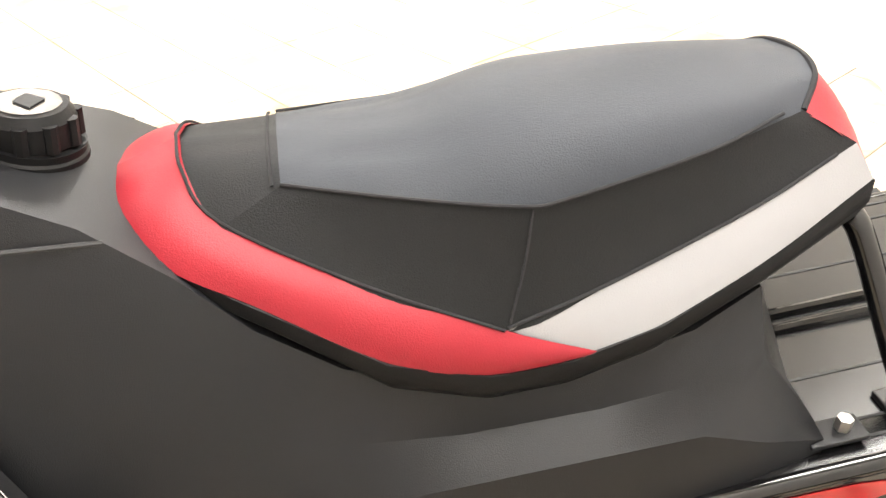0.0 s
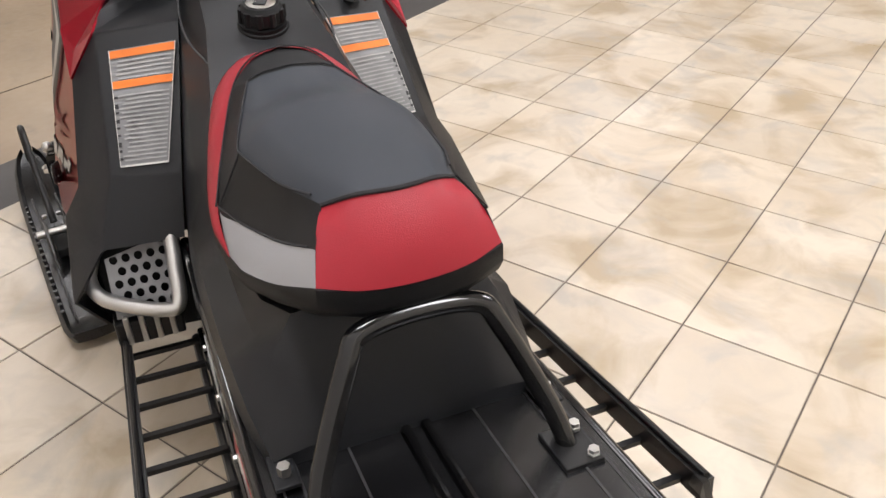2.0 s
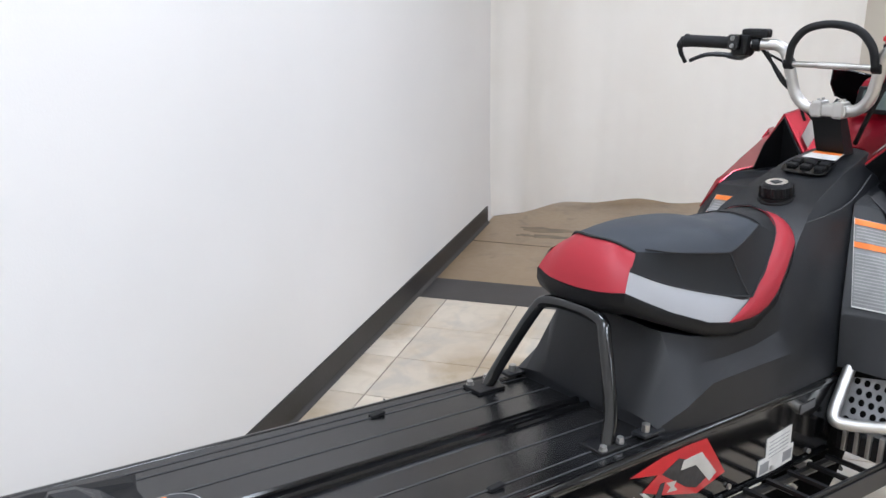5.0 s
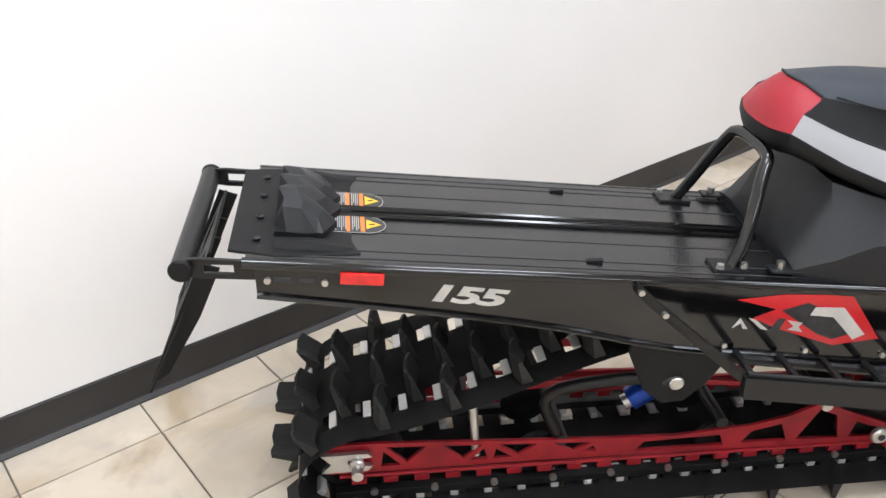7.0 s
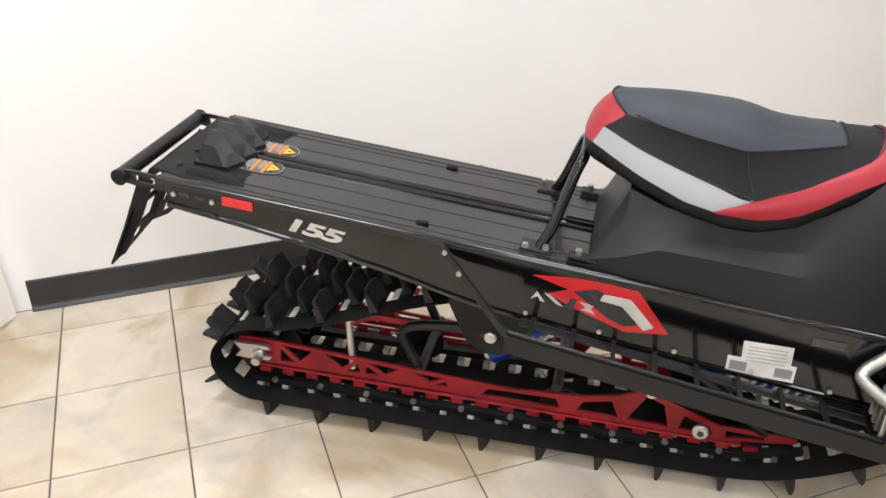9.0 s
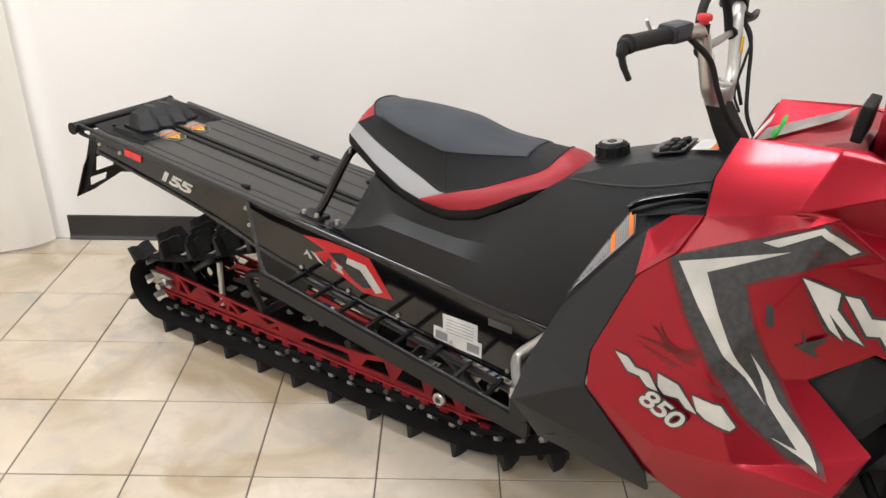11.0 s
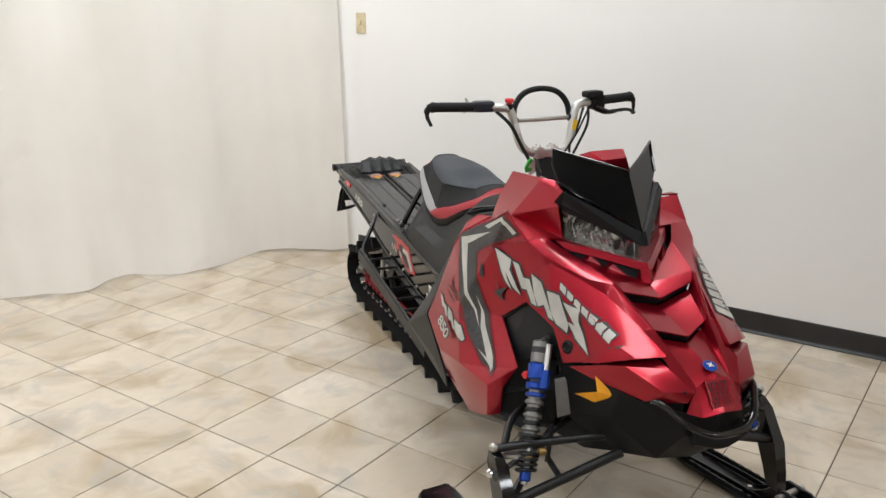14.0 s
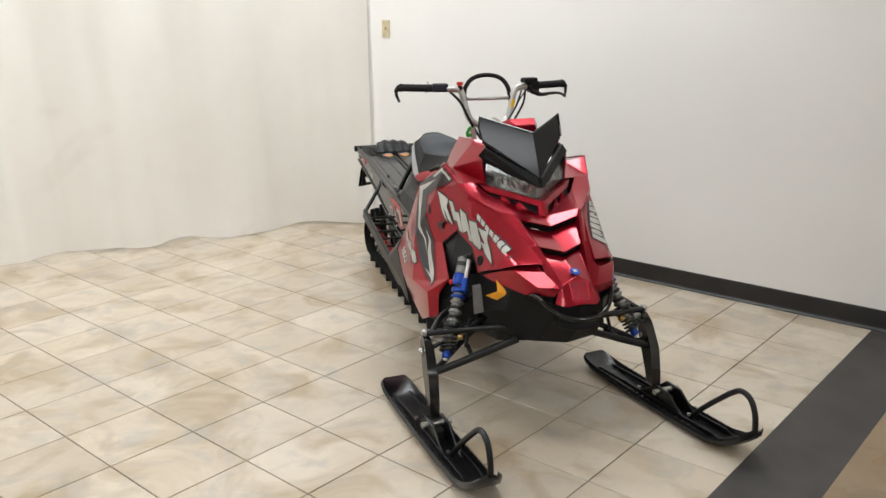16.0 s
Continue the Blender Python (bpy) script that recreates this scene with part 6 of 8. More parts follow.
for s in (1, -1):
    flank, side = SKIN[s]
    printed("graphic_edge", BAND_EDGE, RED_DARK, s, side, 0.0010)
    printed("graphic_band", BAND, BAND_CLOTH, s, side, 0.0018, "black patterned boomerang graphic")
    for c in CHEVRONS:
        printed("graphic_line", c, WHITE_PRINT, s, side, 0.0026, "pale silver graphic line")
    for c in SCRATCHES:
        printed("graphic_scratch", c, RED_DARK, s, side, 0.0012)
    # the panel is not cut; a dark print paints the opening's shade
    printed("vent_hole_shade", SLOT_SHADE, INK, s, side, 0.0024, "dark print for the shade in a side panel opening")
    printed("graphic_splash", SPLASH, BLACK_PRINT, s, flank, 0.0016)
    for c in MARKS:
        printed("mark_outline", grown(c, 0.007), BLACK_PRINT, s, flank, 0.0014)
    for c in MARKS:
        printed("mark", c, WHITE_PRINT, s, flank, 0.0024, "pale silver slanted mark")
    for c in SMALL:
        printed("mark_outline", grown(c, 0.005), BLACK_PRINT, s, side, 0.0014)
    for c in SMALL:
        printed("mark", c, WHITE_PRINT, s, side, 0.0024, "pale silver slanted mark")
    # seven small pale shapes along the shoulder
    for quad in marks((2.498, 0.806 if s > 0 else 0.824), (0.196, -0.0935), (0.004, -0.018 if s > 0 else -0.030), 7, 0.2):
        printed("mark_outline", grown(quad, 0.0035), BLACK_PRINT, s, flank, 0.0014)
        printed("mark", quad, WHITE_PRINT, s, flank, 0.0022, "small pale slanted mark")
    printed("mark_outline", [(2.690, 0.686), (2.722, 0.700), (2.712, 0.682)], BLACK_PRINT, s, flank, 0.0016)
    m = frame_on((s * 0.398, 2.062, 0.547), (s * 0.014, 0.150, -0.058), (-s * 0.004, 0.032, 0.022)) if s > 0 else frame_on((-0.398, 2.062, 0.547), (-0.014, -0.150, 0.058), (0.004, 0.032, 0.030))
    for dz, mat, bold in ((0.0, BLACK_PRINT, 0.0035), (0.0012, WHITE_PRINT, 0.0008)):
        ob = flat_text("number_decal", "850", 0.052, mat, side, m @ Matrix.Translation((0, 0, dz)), 0.2, depth=0.0006, wide=1.25, label="pale silver number with black outline", bold=bold)

# ---- track ----
TRACK_WAY = [(0.30, 0.054), (0.6, 0.053), (0.9, 0.053), (1.2, 0.053), (1.48, 0.055), (1.62, 0.085), (1.76, 0.155), (1.86, 0.24), (1.89, 0.33), (1.84, 0.41), (1.7, 0.445), (1.4, 0.462), (1.05, 0.478), (0.86, 0.462), (0.70, 0.415), (0.50, 0.338), (0.36, 0.295), (0.25, 0.276), (0.175, 0.225), (0.150, 0.160), (0.175, 0.098), (0.23, 0.060)]


def track_steps(n):
    """Even steps along the closed track: place and way."""
    path = smooth_path([(0, y, z) for y, z in TRACK_WAY], 16, True)
    run = [0.0]
    for a, b in zip(path, path[1:] + path[:1]):
        run.append(run[-1] + (b - a).length)
    out, k = [], 0
    for i in range(n):
        want = run[-1] * i / n
        while run[k + 1] < want:
            k += 1
        a, b = path[k], path[(k + 1) % len(path)]
        out.append((a.lerp(b, (want - run[k]) / (run[k + 1] - run[k])), (b - a).normalized()))
    return out


ROWS = 52
steps = track_steps(ROWS * 3)
cols = [-0.19, -0.128, -0.084, 0.084, 0.128, 0.19]
bm = bmesh.new()
rings = [[bm.verts.new(p + Vector((x, 0, 0))) for x in cols] for p, d in steps]
for i in range(len(rings)):
    a, b = rings[i], rings[(i + 1) % len(rings)]
    for k in range(5):
        if k in (1, 3) and i % 3 == 1:
            continue
        bm.faces.new((a[k], a[k + 1], b[k + 1], b[k]))
bmesh.ops.solidify(bm, geom=bm.faces[:], thickness=0.009)
TRACK = part("track", bm, RUBBER, SLED, "black rubber track with tall paddle lugs", smooth=50)


def lug_mesh(w):
    """A tall tapered paddle with cupped ends, standing on z = 0 and pointing to z."""
    h = 0.056
    sections = []
    for x, back, tall in ((-w / 2, 0.010, 0.94), (-w / 4, 0.002, 1.0), (0, -0.003, 0.90), (w / 4, 0.002, 1.0), (w / 2, 0.010, 0.94)):
        sections.append([(x, -0.012 + back, 0), (x, 0.010 + back, 0), (x, 0.004 + back, h * tall), (x, -0.003 + back, h * tall)])
    bm = loft(sections)
    bmesh.ops.recalc_face_normals(bm, faces=bm.faces)
    me = bpy.data.meshes.new("lug")
    bm.to_mesh(me)
    bm.free()
    me.materials.append(RUBBER)
    return me


CLIP_STEEL = material("bright_clip_steel", (0.80, 0.79, 0.77), 0.34, metal=0.7, second=(0.7, 0.69, 0.67), scale=22, rough2=0.5)
WIDE, NARROW = lug_mesh(0.084), lug_mesh(0.096)
clip = block(0.046, 0.017, 0.016, (0, 0, 0), 0.002)
clip_mesh = bpy.data.meshes.new("clip")
clip.to_mesh(clip_mesh)
clip.free()
clip_mesh.materials.append(CLIP_STEEL)
for i in range(ROWS):
    p, d = steps[i * 3]
    out = Vector((0, d.z, -d.y))
    m = Matrix((Vector((1, 0, 0)), -d, out)).transposed().to_4x4()
    for x, me in (((-0.139, WIDE), (0.139, WIDE), (0, NARROW)) if i % 2 == 0 else ((-0.072, NARROW), (0.072, NARROW))):
        ob = new("lug", me)
        ob.parent = TRACK
        m.translation = p + out * 0.004 + Vector((x, 0, 0))
        ob.matrix_basis = m
    q, e = steps[i * 3 + 1]
    over = Vector((0, e.z, -e.y))
    n = Matrix((Vector((1, 0, 0)), -e, over)).transposed().to_4x4()
    for x in (-0.106, 0.106):
        ob = new("track_clip", clip_mesh)
        ob.parent = TRACK
        n.translation = q - over * 0.0045 + Vector((x, 0, 0))
        ob.matrix_basis = n

# ---- suspension skid ----
RAIL = [(0.205, 0.132), (0.60, 0.128), (1.0, 0.120), (1.46, 0.108), (1.62, 0.130), (1.62, 0.146), (1.44, 0.152), (1.34, 0.194), (1.268, 0.226), (1.20, 0.196), (1.12, 0.178), (0.95, 0.166), (0.78, 0.174), (0.60, 0.186), (0.30, 0.207), (0.205, 0.207)]
RAIL_HOLES = []
for k in range(4):
    # long shallow truss openings, in pairs about a leaning strut
    y = 0.315 + k * 0.118
    lo, hi = 0.144 - (y - 0.3) * 0.008, 0.196 - (y - 0.3) * 0.066
    RAIL_HOLES.append([(y + 0.012, hi), (y + 0.056, lo + 0.006), (y + 0.096, hi - 0.006)])
    RAIL_HOLES.append([(y + 0.070, lo), (y + 0.100, hi - 0.016), (y + 0.108, lo)] if k % 2 else [(y + 0.002, lo), (y + 0.044, lo), (y + 0.008, hi - 0.012)])
RAIL_HOLES += [[(0.86, 0.132), (1.06, 0.130), (1.05, 0.158), (0.88, 0.156)], [(1.10, 0.132), (1.205, 0.128), (1.186, 0.176), (1.12, 0.162)], [(1.225, 0.128), (1.325, 0.124), (1.31, 0.188), (1.268, 0.208)], [(1.35, 0.124), (1.43, 0.120), (1.42, 0.142), (1.36, 0.166)], [(1.46, 0.118), (1.55, 0.128), (1.55, 0.136), (1.46, 0.140)]]
SKID = part("skid_frame", rod((-0.17, 0.268, 0.165), (0.17, 0.268, 0.165), 0.012), STEEL, SLED, "red anodised suspension skid inside the track")
for s in (1, -1):
    m = Matrix(((0, 0, 1, s * 0.118 - 0.004), (1, 0, 0, 0), (0, 1, 0, 0), (0, 0, 0, 1)))
    part("rail", prism(RAIL, 0.008, m, 0.001, holes=RAIL_HOLES), RED_RAIL, SKID, "red anodised rail with truss cut-outs")
    part("glide", prism([(0.22, 0.066), (1.5, 0.063), (1.64, 0.100), (1.64, 0.116), (1.5, 0.082), (0.22, 0.085)], 0.022, Matrix(((0, 0, 1, s * 0.118 - 0.011), (1, 0, 0, 0), (0, 1, 0, 0), (0, 0, 0, 1))), 0.002), BLACK_PLASTIC, SKID)
    for k in range(20):
        y = 0.27 + k * 0.066
        part("rail_foot", block(0.010, 0.032, 0.016, (s * 0.118, y, 0.108 - 0.012 * (y - 0.2)), 0.002), RED_RAIL, SKID)
    part("lower_chord", rod((s * 0.118, 0.23, 0.121), (s * 0.118, 1.50, 0.100), 0.005, segs=8), RED_RAIL, SKID)
    for k in range(11):
        y = 0.30 + k * 0.128
        part("bolt", rod((s * 0.126, y, 0.083), (s * 0.134, y, 0.083), 0.008, segs=10), STEEL, SKID)
    part("axle_block", prism([(0.195, 0.150), (0.29, 0.150), (0.30, 0.162), (0.25, 0.170), (0.25, 0.180), (0.30, 0.186), (0.29, 0.196), (0.195, 0.196), (0.215, 0.173)], 0.012, Matrix(((0, 0, 1, s * 0.132 - 0.006), (1, 0, 0, 0), (0, 1, 0, 0), (0, 0, 0, 1))), 0.001), ALLOY, SKID, "bare alloy axle block")
    part("axle_bolt", rod((s * 0.135, 0.268, 0.172), (s * 0.150, 0.268, 0.172), 0.016, segs=16, bevel=0.003), ALLOY, SKID)
    holes = [[(0.062 * math.cos(a) + 0.022 * math.cos(b), 0.062 * math.sin(a) + 0.022 * math.sin(b)) for b in [j * math.pi / 5 for j in range(10)]] for a in [k * math.pi / 3 for k in range(6)]]
    ring = [(0.098 * math.cos(k * math.pi / 20), 0.098 * math.sin(k * math.pi / 20)) for k in range(40)]
    part("idler_wheel", prism(ring, 0.014, Matrix(((0, 0, 1, s * 0.085 - 0.007), (1, 0, 0, 0.268), (0, 1, 0, 0.160), (0, 0, 0, 1))), 0.002, holes=holes), BLACK_PLASTIC, SKID, "black spoked idler wheel")
    for y, z, r in ((0.66, 0.118, 0.056), (1.06, 0.116, 0.052), (1.395, 0.150, 0.064)):
        part("bogie_wheel", lathe([(r * 0.4, 0), (r * 0.9, 0.003), (r, 0.006), (r, 0.020), (r * 0.9, 0.023), (r * 0.4, 0.026)], Matrix.Translation((s * 0.088 - 0.013, y, z)) @ turned(0, 90, 0).to_4x4(), 24), BLACK_PLASTIC, SKID, smooth=True)
    part("wheel_cap", rod((s * 0.146, 1.397, 0.152), (s * 0.162, 1.397, 0.152), 0.020, segs=18, bevel=0.004), ALLOY, SKID, "bare alloy wheel bolt")
    part("wheel_cap_core", rod((s * 0.1615, 1.397, 0.152), (s * 0.164, 1.397, 0.152), 0.008, segs=10), INK, SKID)
    part("peak_bolt", rod((s * 0.12, 1.275, 0.222), (s * 0.132, 1.275, 0.222), 0.012, segs=10), STEEL, SKID)
    part("rear_link", rod((s * 0.112, 0.518, 0.150), (s * 0.100, 0.508, 0.300), 0.0095), ALLOY, SKID, "bare alloy rear shock rod", smooth=True)
    part("rear_arm", tube([(s * 0.10, 0.70, 0.16), (s * 0.12, 0.66, 0.30), (s * 0.16, 0.80, 0.36), (s * 0.19, 0.89, 0.373)], 0.013, 10, 4), BLACK_STEEL, SKID, smooth=True)
    part("front_arm", tube([(s * 0.11, 1.55, 0.14), (s * 0.13, 1.38, 0.30), (s * 0.16, 1.22, 0.40)], 0.014, 10, 4), BLACK_STEEL, SKID, smooth=True)
    part("upper_rail", prism([(0.50, 0.252), (0.56, 0.300), (0.84, 0.300), (1.10, 0.262), (1.10, 0.250), (0.84, 0.282), (0.56, 0.282)], 0.010, Matrix(((0, 0, 1, s * 0.07 - 0.005), (1, 0, 0, 0), (0, 1, 0, 0), (0, 0, 0, 1))), 0.001), RED_RAIL, SKID)
    # hanger plate from the tunnel with its bolt
    plate = [(0.80, 0.50), (0.99, 0.475), (1.00, 0.43), (0.955, 0.36), (0.915, 0.322), (0.87, 0.320), (0.83, 0.355), (0.79, 0.45)]
    hang = part("hanger_plate", prism(plate, 0.010, Matrix(((0, 0, 1, s * 0.190 - 0.005), (1, 0, 0, 0), (0, 1, 0, 0), (0, 0, 0, 1))), 0.004), BLACK_PLASTIC, SLED, "black rounded hanger plate with steel bolt")
    part("bolt", rod((s * 0.194, 0.892, 0.373), (s * 0.206, 0.892, 0.373), 0.015, segs=16, bevel=0.003), ALLOY, hang)
    bar = [[(s * (x + dx), y, z + dz) for dx, dz in ((-0.004, -0.012), (0.006, -0.012), (0.006, 0.012), (-0.004, 0.012))] for x, y, z in ((0.212, 0.782, 0.603), (0.240, 0.825, 0.568), (0.325, 0.935, 0.492), (0.338, 0.975, 0.470))]
    bm = loft(bar)
    bevelled(bm, 0.003, 2)
    part("strut", bm, BLACK_STEEL, hang, "flat black brace from tunnel to board")
    for p in ((0.217, 0.788, 0.600), (0.245, 0.826, 0.568)):
        part("bolt", rod((s * p[0], p[1], p[2]), (s * (p[0] + 0.010), p[1], p[2]), 0.006, segs=8), STEEL, hang)
    for k in range(5):
        y = 0.97 + k * 0.165
        z = 0.458 - (y - 0.87) * 0.148
        part("tunnel_bolt", rod((s * 0.206, y, z + 0.018), (s * 0.211, y, z + 0.018), 0.0055, segs=8), STEEL, hang)
for k, (a, b) in enumerate((((0.03, 0.86, 0.19), (0.03, 1.10, 0.36)), ((0.07, 1.34, 0.305), (0.07, 1.66, 0.225)))):
    shock = part("skid_shock", rod(a, b, 0.018), STEEL, SKID, "skid shock with blue spring ends", smooth=True)
    part("collar", rod(Vector(a).lerp(Vector(b), 0.05), Vector(a).lerp(Vector(b), 0.3), 0.027), BLUE, shock, smooth=True)
    part("collar", rod(Vector(a).lerp(Vector(b), 0.52), Vector(a).lerp(Vector(b), 0.64), 0.030), BLUE, shock, smooth=True)
    coil = [Vector(a).lerp(Vector(b), 0.3 + 0.6 * j / 56) + Vector((0.034 * math.cos(j * 0.9), 0.026 * math.sin(j * 0.9), 0.022 * math.sin(j * 0.9))) for j in range(57)]
    part("spring", tube(coil, 0.0055, 8, 1), CLIP_STEEL, shock, smooth=True)
for y, z in ((0.70, 0.175), (1.05, 0.19), (1.275, 0.222)):
    part("cross_shaft", rod((-0.12, y, z), (0.12, y, z), 0.013), BLACK_STEEL, SKID)


# ---- running boards ----
def board_z(y):
    return 0.472 - (y - 0.95) * 0.179


for s in (1, -1):
    rail = loft([[(s * 0.330, y, board_z(y) + 0.020), (s * 0.348, y, board_z(y) + 0.020), (s * 0.352, y, board_z(y) - 0.022), (s * 0.334, y, board_z(y) - 0.022)] for y in (0.945, 1.2, 1.5, 1.76)])
    bevelled(rail, 0.004, 2)
    board = part("running_board", rail, BLACK_STEEL, SLED, "black ladder-style running board", smooth=40)
    part("edge_grip", tube([(s * 0.339, y, board_z(y) + 0.023) for y in (0.95, 1.3, 1.75)], 0.005, 8, 3), BLACK_STEEL, board, smooth=True)
    part("inner_rail", tube([(s * 0.216, y, board_z(y) - 0.030) for y in (0.96, 1.3, 1.75)], 0.010, 8, 3), BLACK_STEEL, board, smooth=True)
    for k in range(9):
        y = 0.99 + k * 0.09
        z = board_z(y) - 0.012
        rung = loft([[(x, y - 0.005, z - 0.006), (x, y + 0.005, z - 0.006), (x, y + 0.005, z + 0.003), (x, y - 0.005, z + 0.003)] for x in (s * 0.214, s * 0.336)])
        part("rung", rung, BLACK_STEEL, board)
    # toe stirrup: bent alloy tube with a perforated foot plate
    tube_way = [(s * 0.218, 1.772, 0.545), (s * 0.224, 1.72, 0.490), (s * 0.232, 1.675, 0.442), (s * 0.262, 1.680, 0.432), (s * 0.330, 1.722, 0.436), (s * 0.362, 1.752, 0.444), (s * 0.372, 1.785, 0.462), (s * 0.360, 1.81, 0.490)]
    stir = part("toe_stirrup", tube(tube_way, 0.0135, 12, 5), ALLOY, SLED, "silver tubular toe stirrup with perforated foot plate", smooth=True)
    at = frame_on((s * 0.280, 1.752, 0.458), (1, 0, 0), (0, 0.40, 0.92))
    holes = []
    for r in range(5):
        for c in range(5):
            cx, cy = -0.044 + c * 0.0215 + (0.010 if r % 2 else 0), -0.045 + r * 0.0225
            if abs(cx) < 0.048:
                holes.append([(cx + 0.0075 * math.cos(a), cy + 0.0085 * math.sin(a)) for a in [q * math.pi / 4 for q in range(8)]])
    part("foot_plate", prism([(-0.062, -0.062), (0.062, -0.062), (0.058, 0.055), (0.02, 0.066), (-0.058, 0.05)], 0.004, at, 0.0, holes=holes), LABEL_GREY, stir, "grey perforated foot plate")
    part("heel_tray", block(0.12, 0.05, 0.05, (s * 0.290, 1.735, 0.375), 0.005), BLACK_STEEL, stir)
    for k in range(4):
        part("tray_rib", block(0.010, 0.012, 0.060, (s * (0.25 + k * 0.026), 1.708, 0.385), 0.002), ALLOY, stir)
    part("foot_well", shell([(0.205, 1.80, 0.53), (0.36, 1.83, 0.53), (0.385, 1.84, 0.38), (0.345, 1.78, 0.325), (0.205, 1.76, 0.33)], [(0, 1, 2, 3, 4)], 0.006, 0, 2, s < 0), BLACK_PLASTIC, SLED, "black foot well panel")

# ---- front suspension, steering and skis ----
SKI_PLASTIC = material("glossy_ski_plastic", (0.005, 0.005, 0.0055), 0.2, spec=0.5, second=(0.004, 0.004, 0.0045), scale=9, rough2=0.4, bump=0.1, bump_scale=300)
for s in (1, -1):
    top, low = Vector((s * 0.448, 2.560, 0.372)), Vector((s * 0.452, 2.668, 0.110))
    blade = []
    for t, w, th in ((0, 0.036, 0.024), (0.10, 0.066, 0.034), (0.45, 0.082, 0.038), (0.8, 0.060, 0.036), (1.0, 0.050, 0.032)):
        p = top.lerp(low, t) + Vector((0, 0.018 * math.sin(t * 3.1), 0))
        blade.append([p + Vector((-th / 2, -w / 2, 0)), p + Vector((th / 2, -w / 2, 0)), p + Vector((th / 2, w / 2, 0)), p + Vector((-th / 2, w / 2, 0))])
    bm = loft(blade)
    bevelled(bm, 0.012, 3, 30)
    spin = part("spindle", bm, GLOSS_BLACK, SLED, "glossy black ski spindle", smooth=40)
    # black patches on the solid blade paint the shade of its recesses
    for t in (0.2, 0.42, 0.64):
        p = top.lerp(low, t) + Vector((s * 0.016, 0.012, 0))
        part("recess_shade", block(0.004, 0.026, 0.040, p, 0.001, turned(-22)), INK, spin)
    for p in (top, top + Vector((s * -0.01, 0.03, -0.10))):
        part("ball_joint", lathe([(0.006, -0.014), (0.013, -0.008), (0.015, 0), (0.013, 0.008), (0.006, 0.014)], Matrix.Translation(p + Vector((s * 0.004, 0, 0.016))), 14), STEEL, spin, smooth=True)
    part("steering_link", loft([[(s * x, y - w, z - 0.006), (s * x, y + w, z - 0.006), (s * x, y + w, z + 0.006), (s * x, y - w, z + 0.006)] for x, y, z, w in ((0.440, 2.562, 0.362, 0.010), (0.40, 2.585, 0.366, 0.013), (0.345, 2.60, 0.372, 0.008))]), ALLOY, spin, "bright alloy steering link")
    part("rod_end", lathe([(0.006, -0.012), (0.014, -0.006), (0.014, 0.006), (0.006, 0.012)], Matrix.Translation((s * 0.468, 2.575, 0.322)), 14), CHROME, spin, smooth=True)
    part("rod_end", rod((s * 0.34, 2.602, 0.372), (s * 0.32, 2.606, 0.374), 0.012, segs=12, bevel=0.002), BRASS, spin, "brass bush")
    arm = part("upper_arm", tube([(s * 0.445, 2.565, 0.385), (s * 0.34, 2.60, 0.398), (s * 0.15, 2.665, 0.415)], 0.0115, 10, 4), BLACK_STEEL, SLED, "black tubular upper control arm", smooth=True)
    part("brace", tube([(s * 0.425, 2.565, 0.390), (s * 0.36, 2.49, 0.425), (s * 0.22, 2.41, 0.455)], 0.011, 10, 4), BLACK_STEEL, arm, smooth=True)
    arm = part("lower_arm", tube([(s * 0.440, 2.635, 0.258), (s * 0.32, 2.66, 0.305), (s * 0.14, 2.70, 0.380)], 0.014, 10, 4), BLACK_STEEL, SLED, "black tubular lower control arm", smooth=True)
    part("brace", tube([(s * 0.430, 2.625, 0.262), (s * 0.30, 2.52, 0.315), (s * 0.16, 2.42, 0.365)], 0.012, 10, 4), BLACK_STEEL, arm, smooth=True)
    part("cross_tie", tube([(s * 0.30, 2.655, 0.312), (s * 0.285, 2.56, 0.315)], 0.009, 8, 1), BLACK_STEEL, arm)
    part("tie_rod", rod((s * 0.430, 2.60, 0.345), (s * 0.15, 2.52, 0.43), 0.008), BLACK_STEEL, arm, smooth=True)
    part("sway_link", rod((s * 0.30, 2.58, 0.32), (s * 0.275, 2.56, 0.42), 0.007), BLACK_STEEL, arm)
    a, b = Vector((s * 0.258, 2.462, 0.640)), Vector((s * 0.392, 2.622, 0.295))

    def at_shock(t):
        return a.lerp(b, t)

    side_on = Vector((s * 0.012, 0.014, 0))
    shock = part("front_shock", rod(at_shock(0.5), at_shock(1.0), 0.009), STEEL, SLED, "front shock with blue collars and silver body", smooth=True)
    part("body", rod(at_shock(0.30), at_shock(0.68), 0.019, segs=18), GREY_DIM_SILVER, shock, "dull grey shock body", smooth=True)
    # silver reservoir, its colour darkened for the shade under the fender
    part("reservoir", lathe([(0.017, 0), (0.023, 0.005), (0.023, 0.062), (0.017, 0.068)], along(at_shock(0.01) + side_on, at_shock(0.2) + side_on), 18), GREY_DIM_SILVER, shock, "silver shock reservoir with shade put into its colour", smooth=True)
    part("label_band", rod(at_shock(0.06) + side_on, at_shock(0.10) + side_on, 0.0236, segs=18), INK, shock)
    part("top_bolt", rod(at_shock(0.0) + Vector((s * 0.026, 0.03, 0)), at_shock(0.0) + Vector((-s * 0.01, 0.012, 0)), 0.007, segs=8), STEEL, shock)
    part("top_bracket", block(0.04, 0.04, 0.06, at_shock(0.12) + Vector((-s * 0.030, -0.030, 0.0)), 0.008, turned(18)), BLACK_PLASTIC, shock)
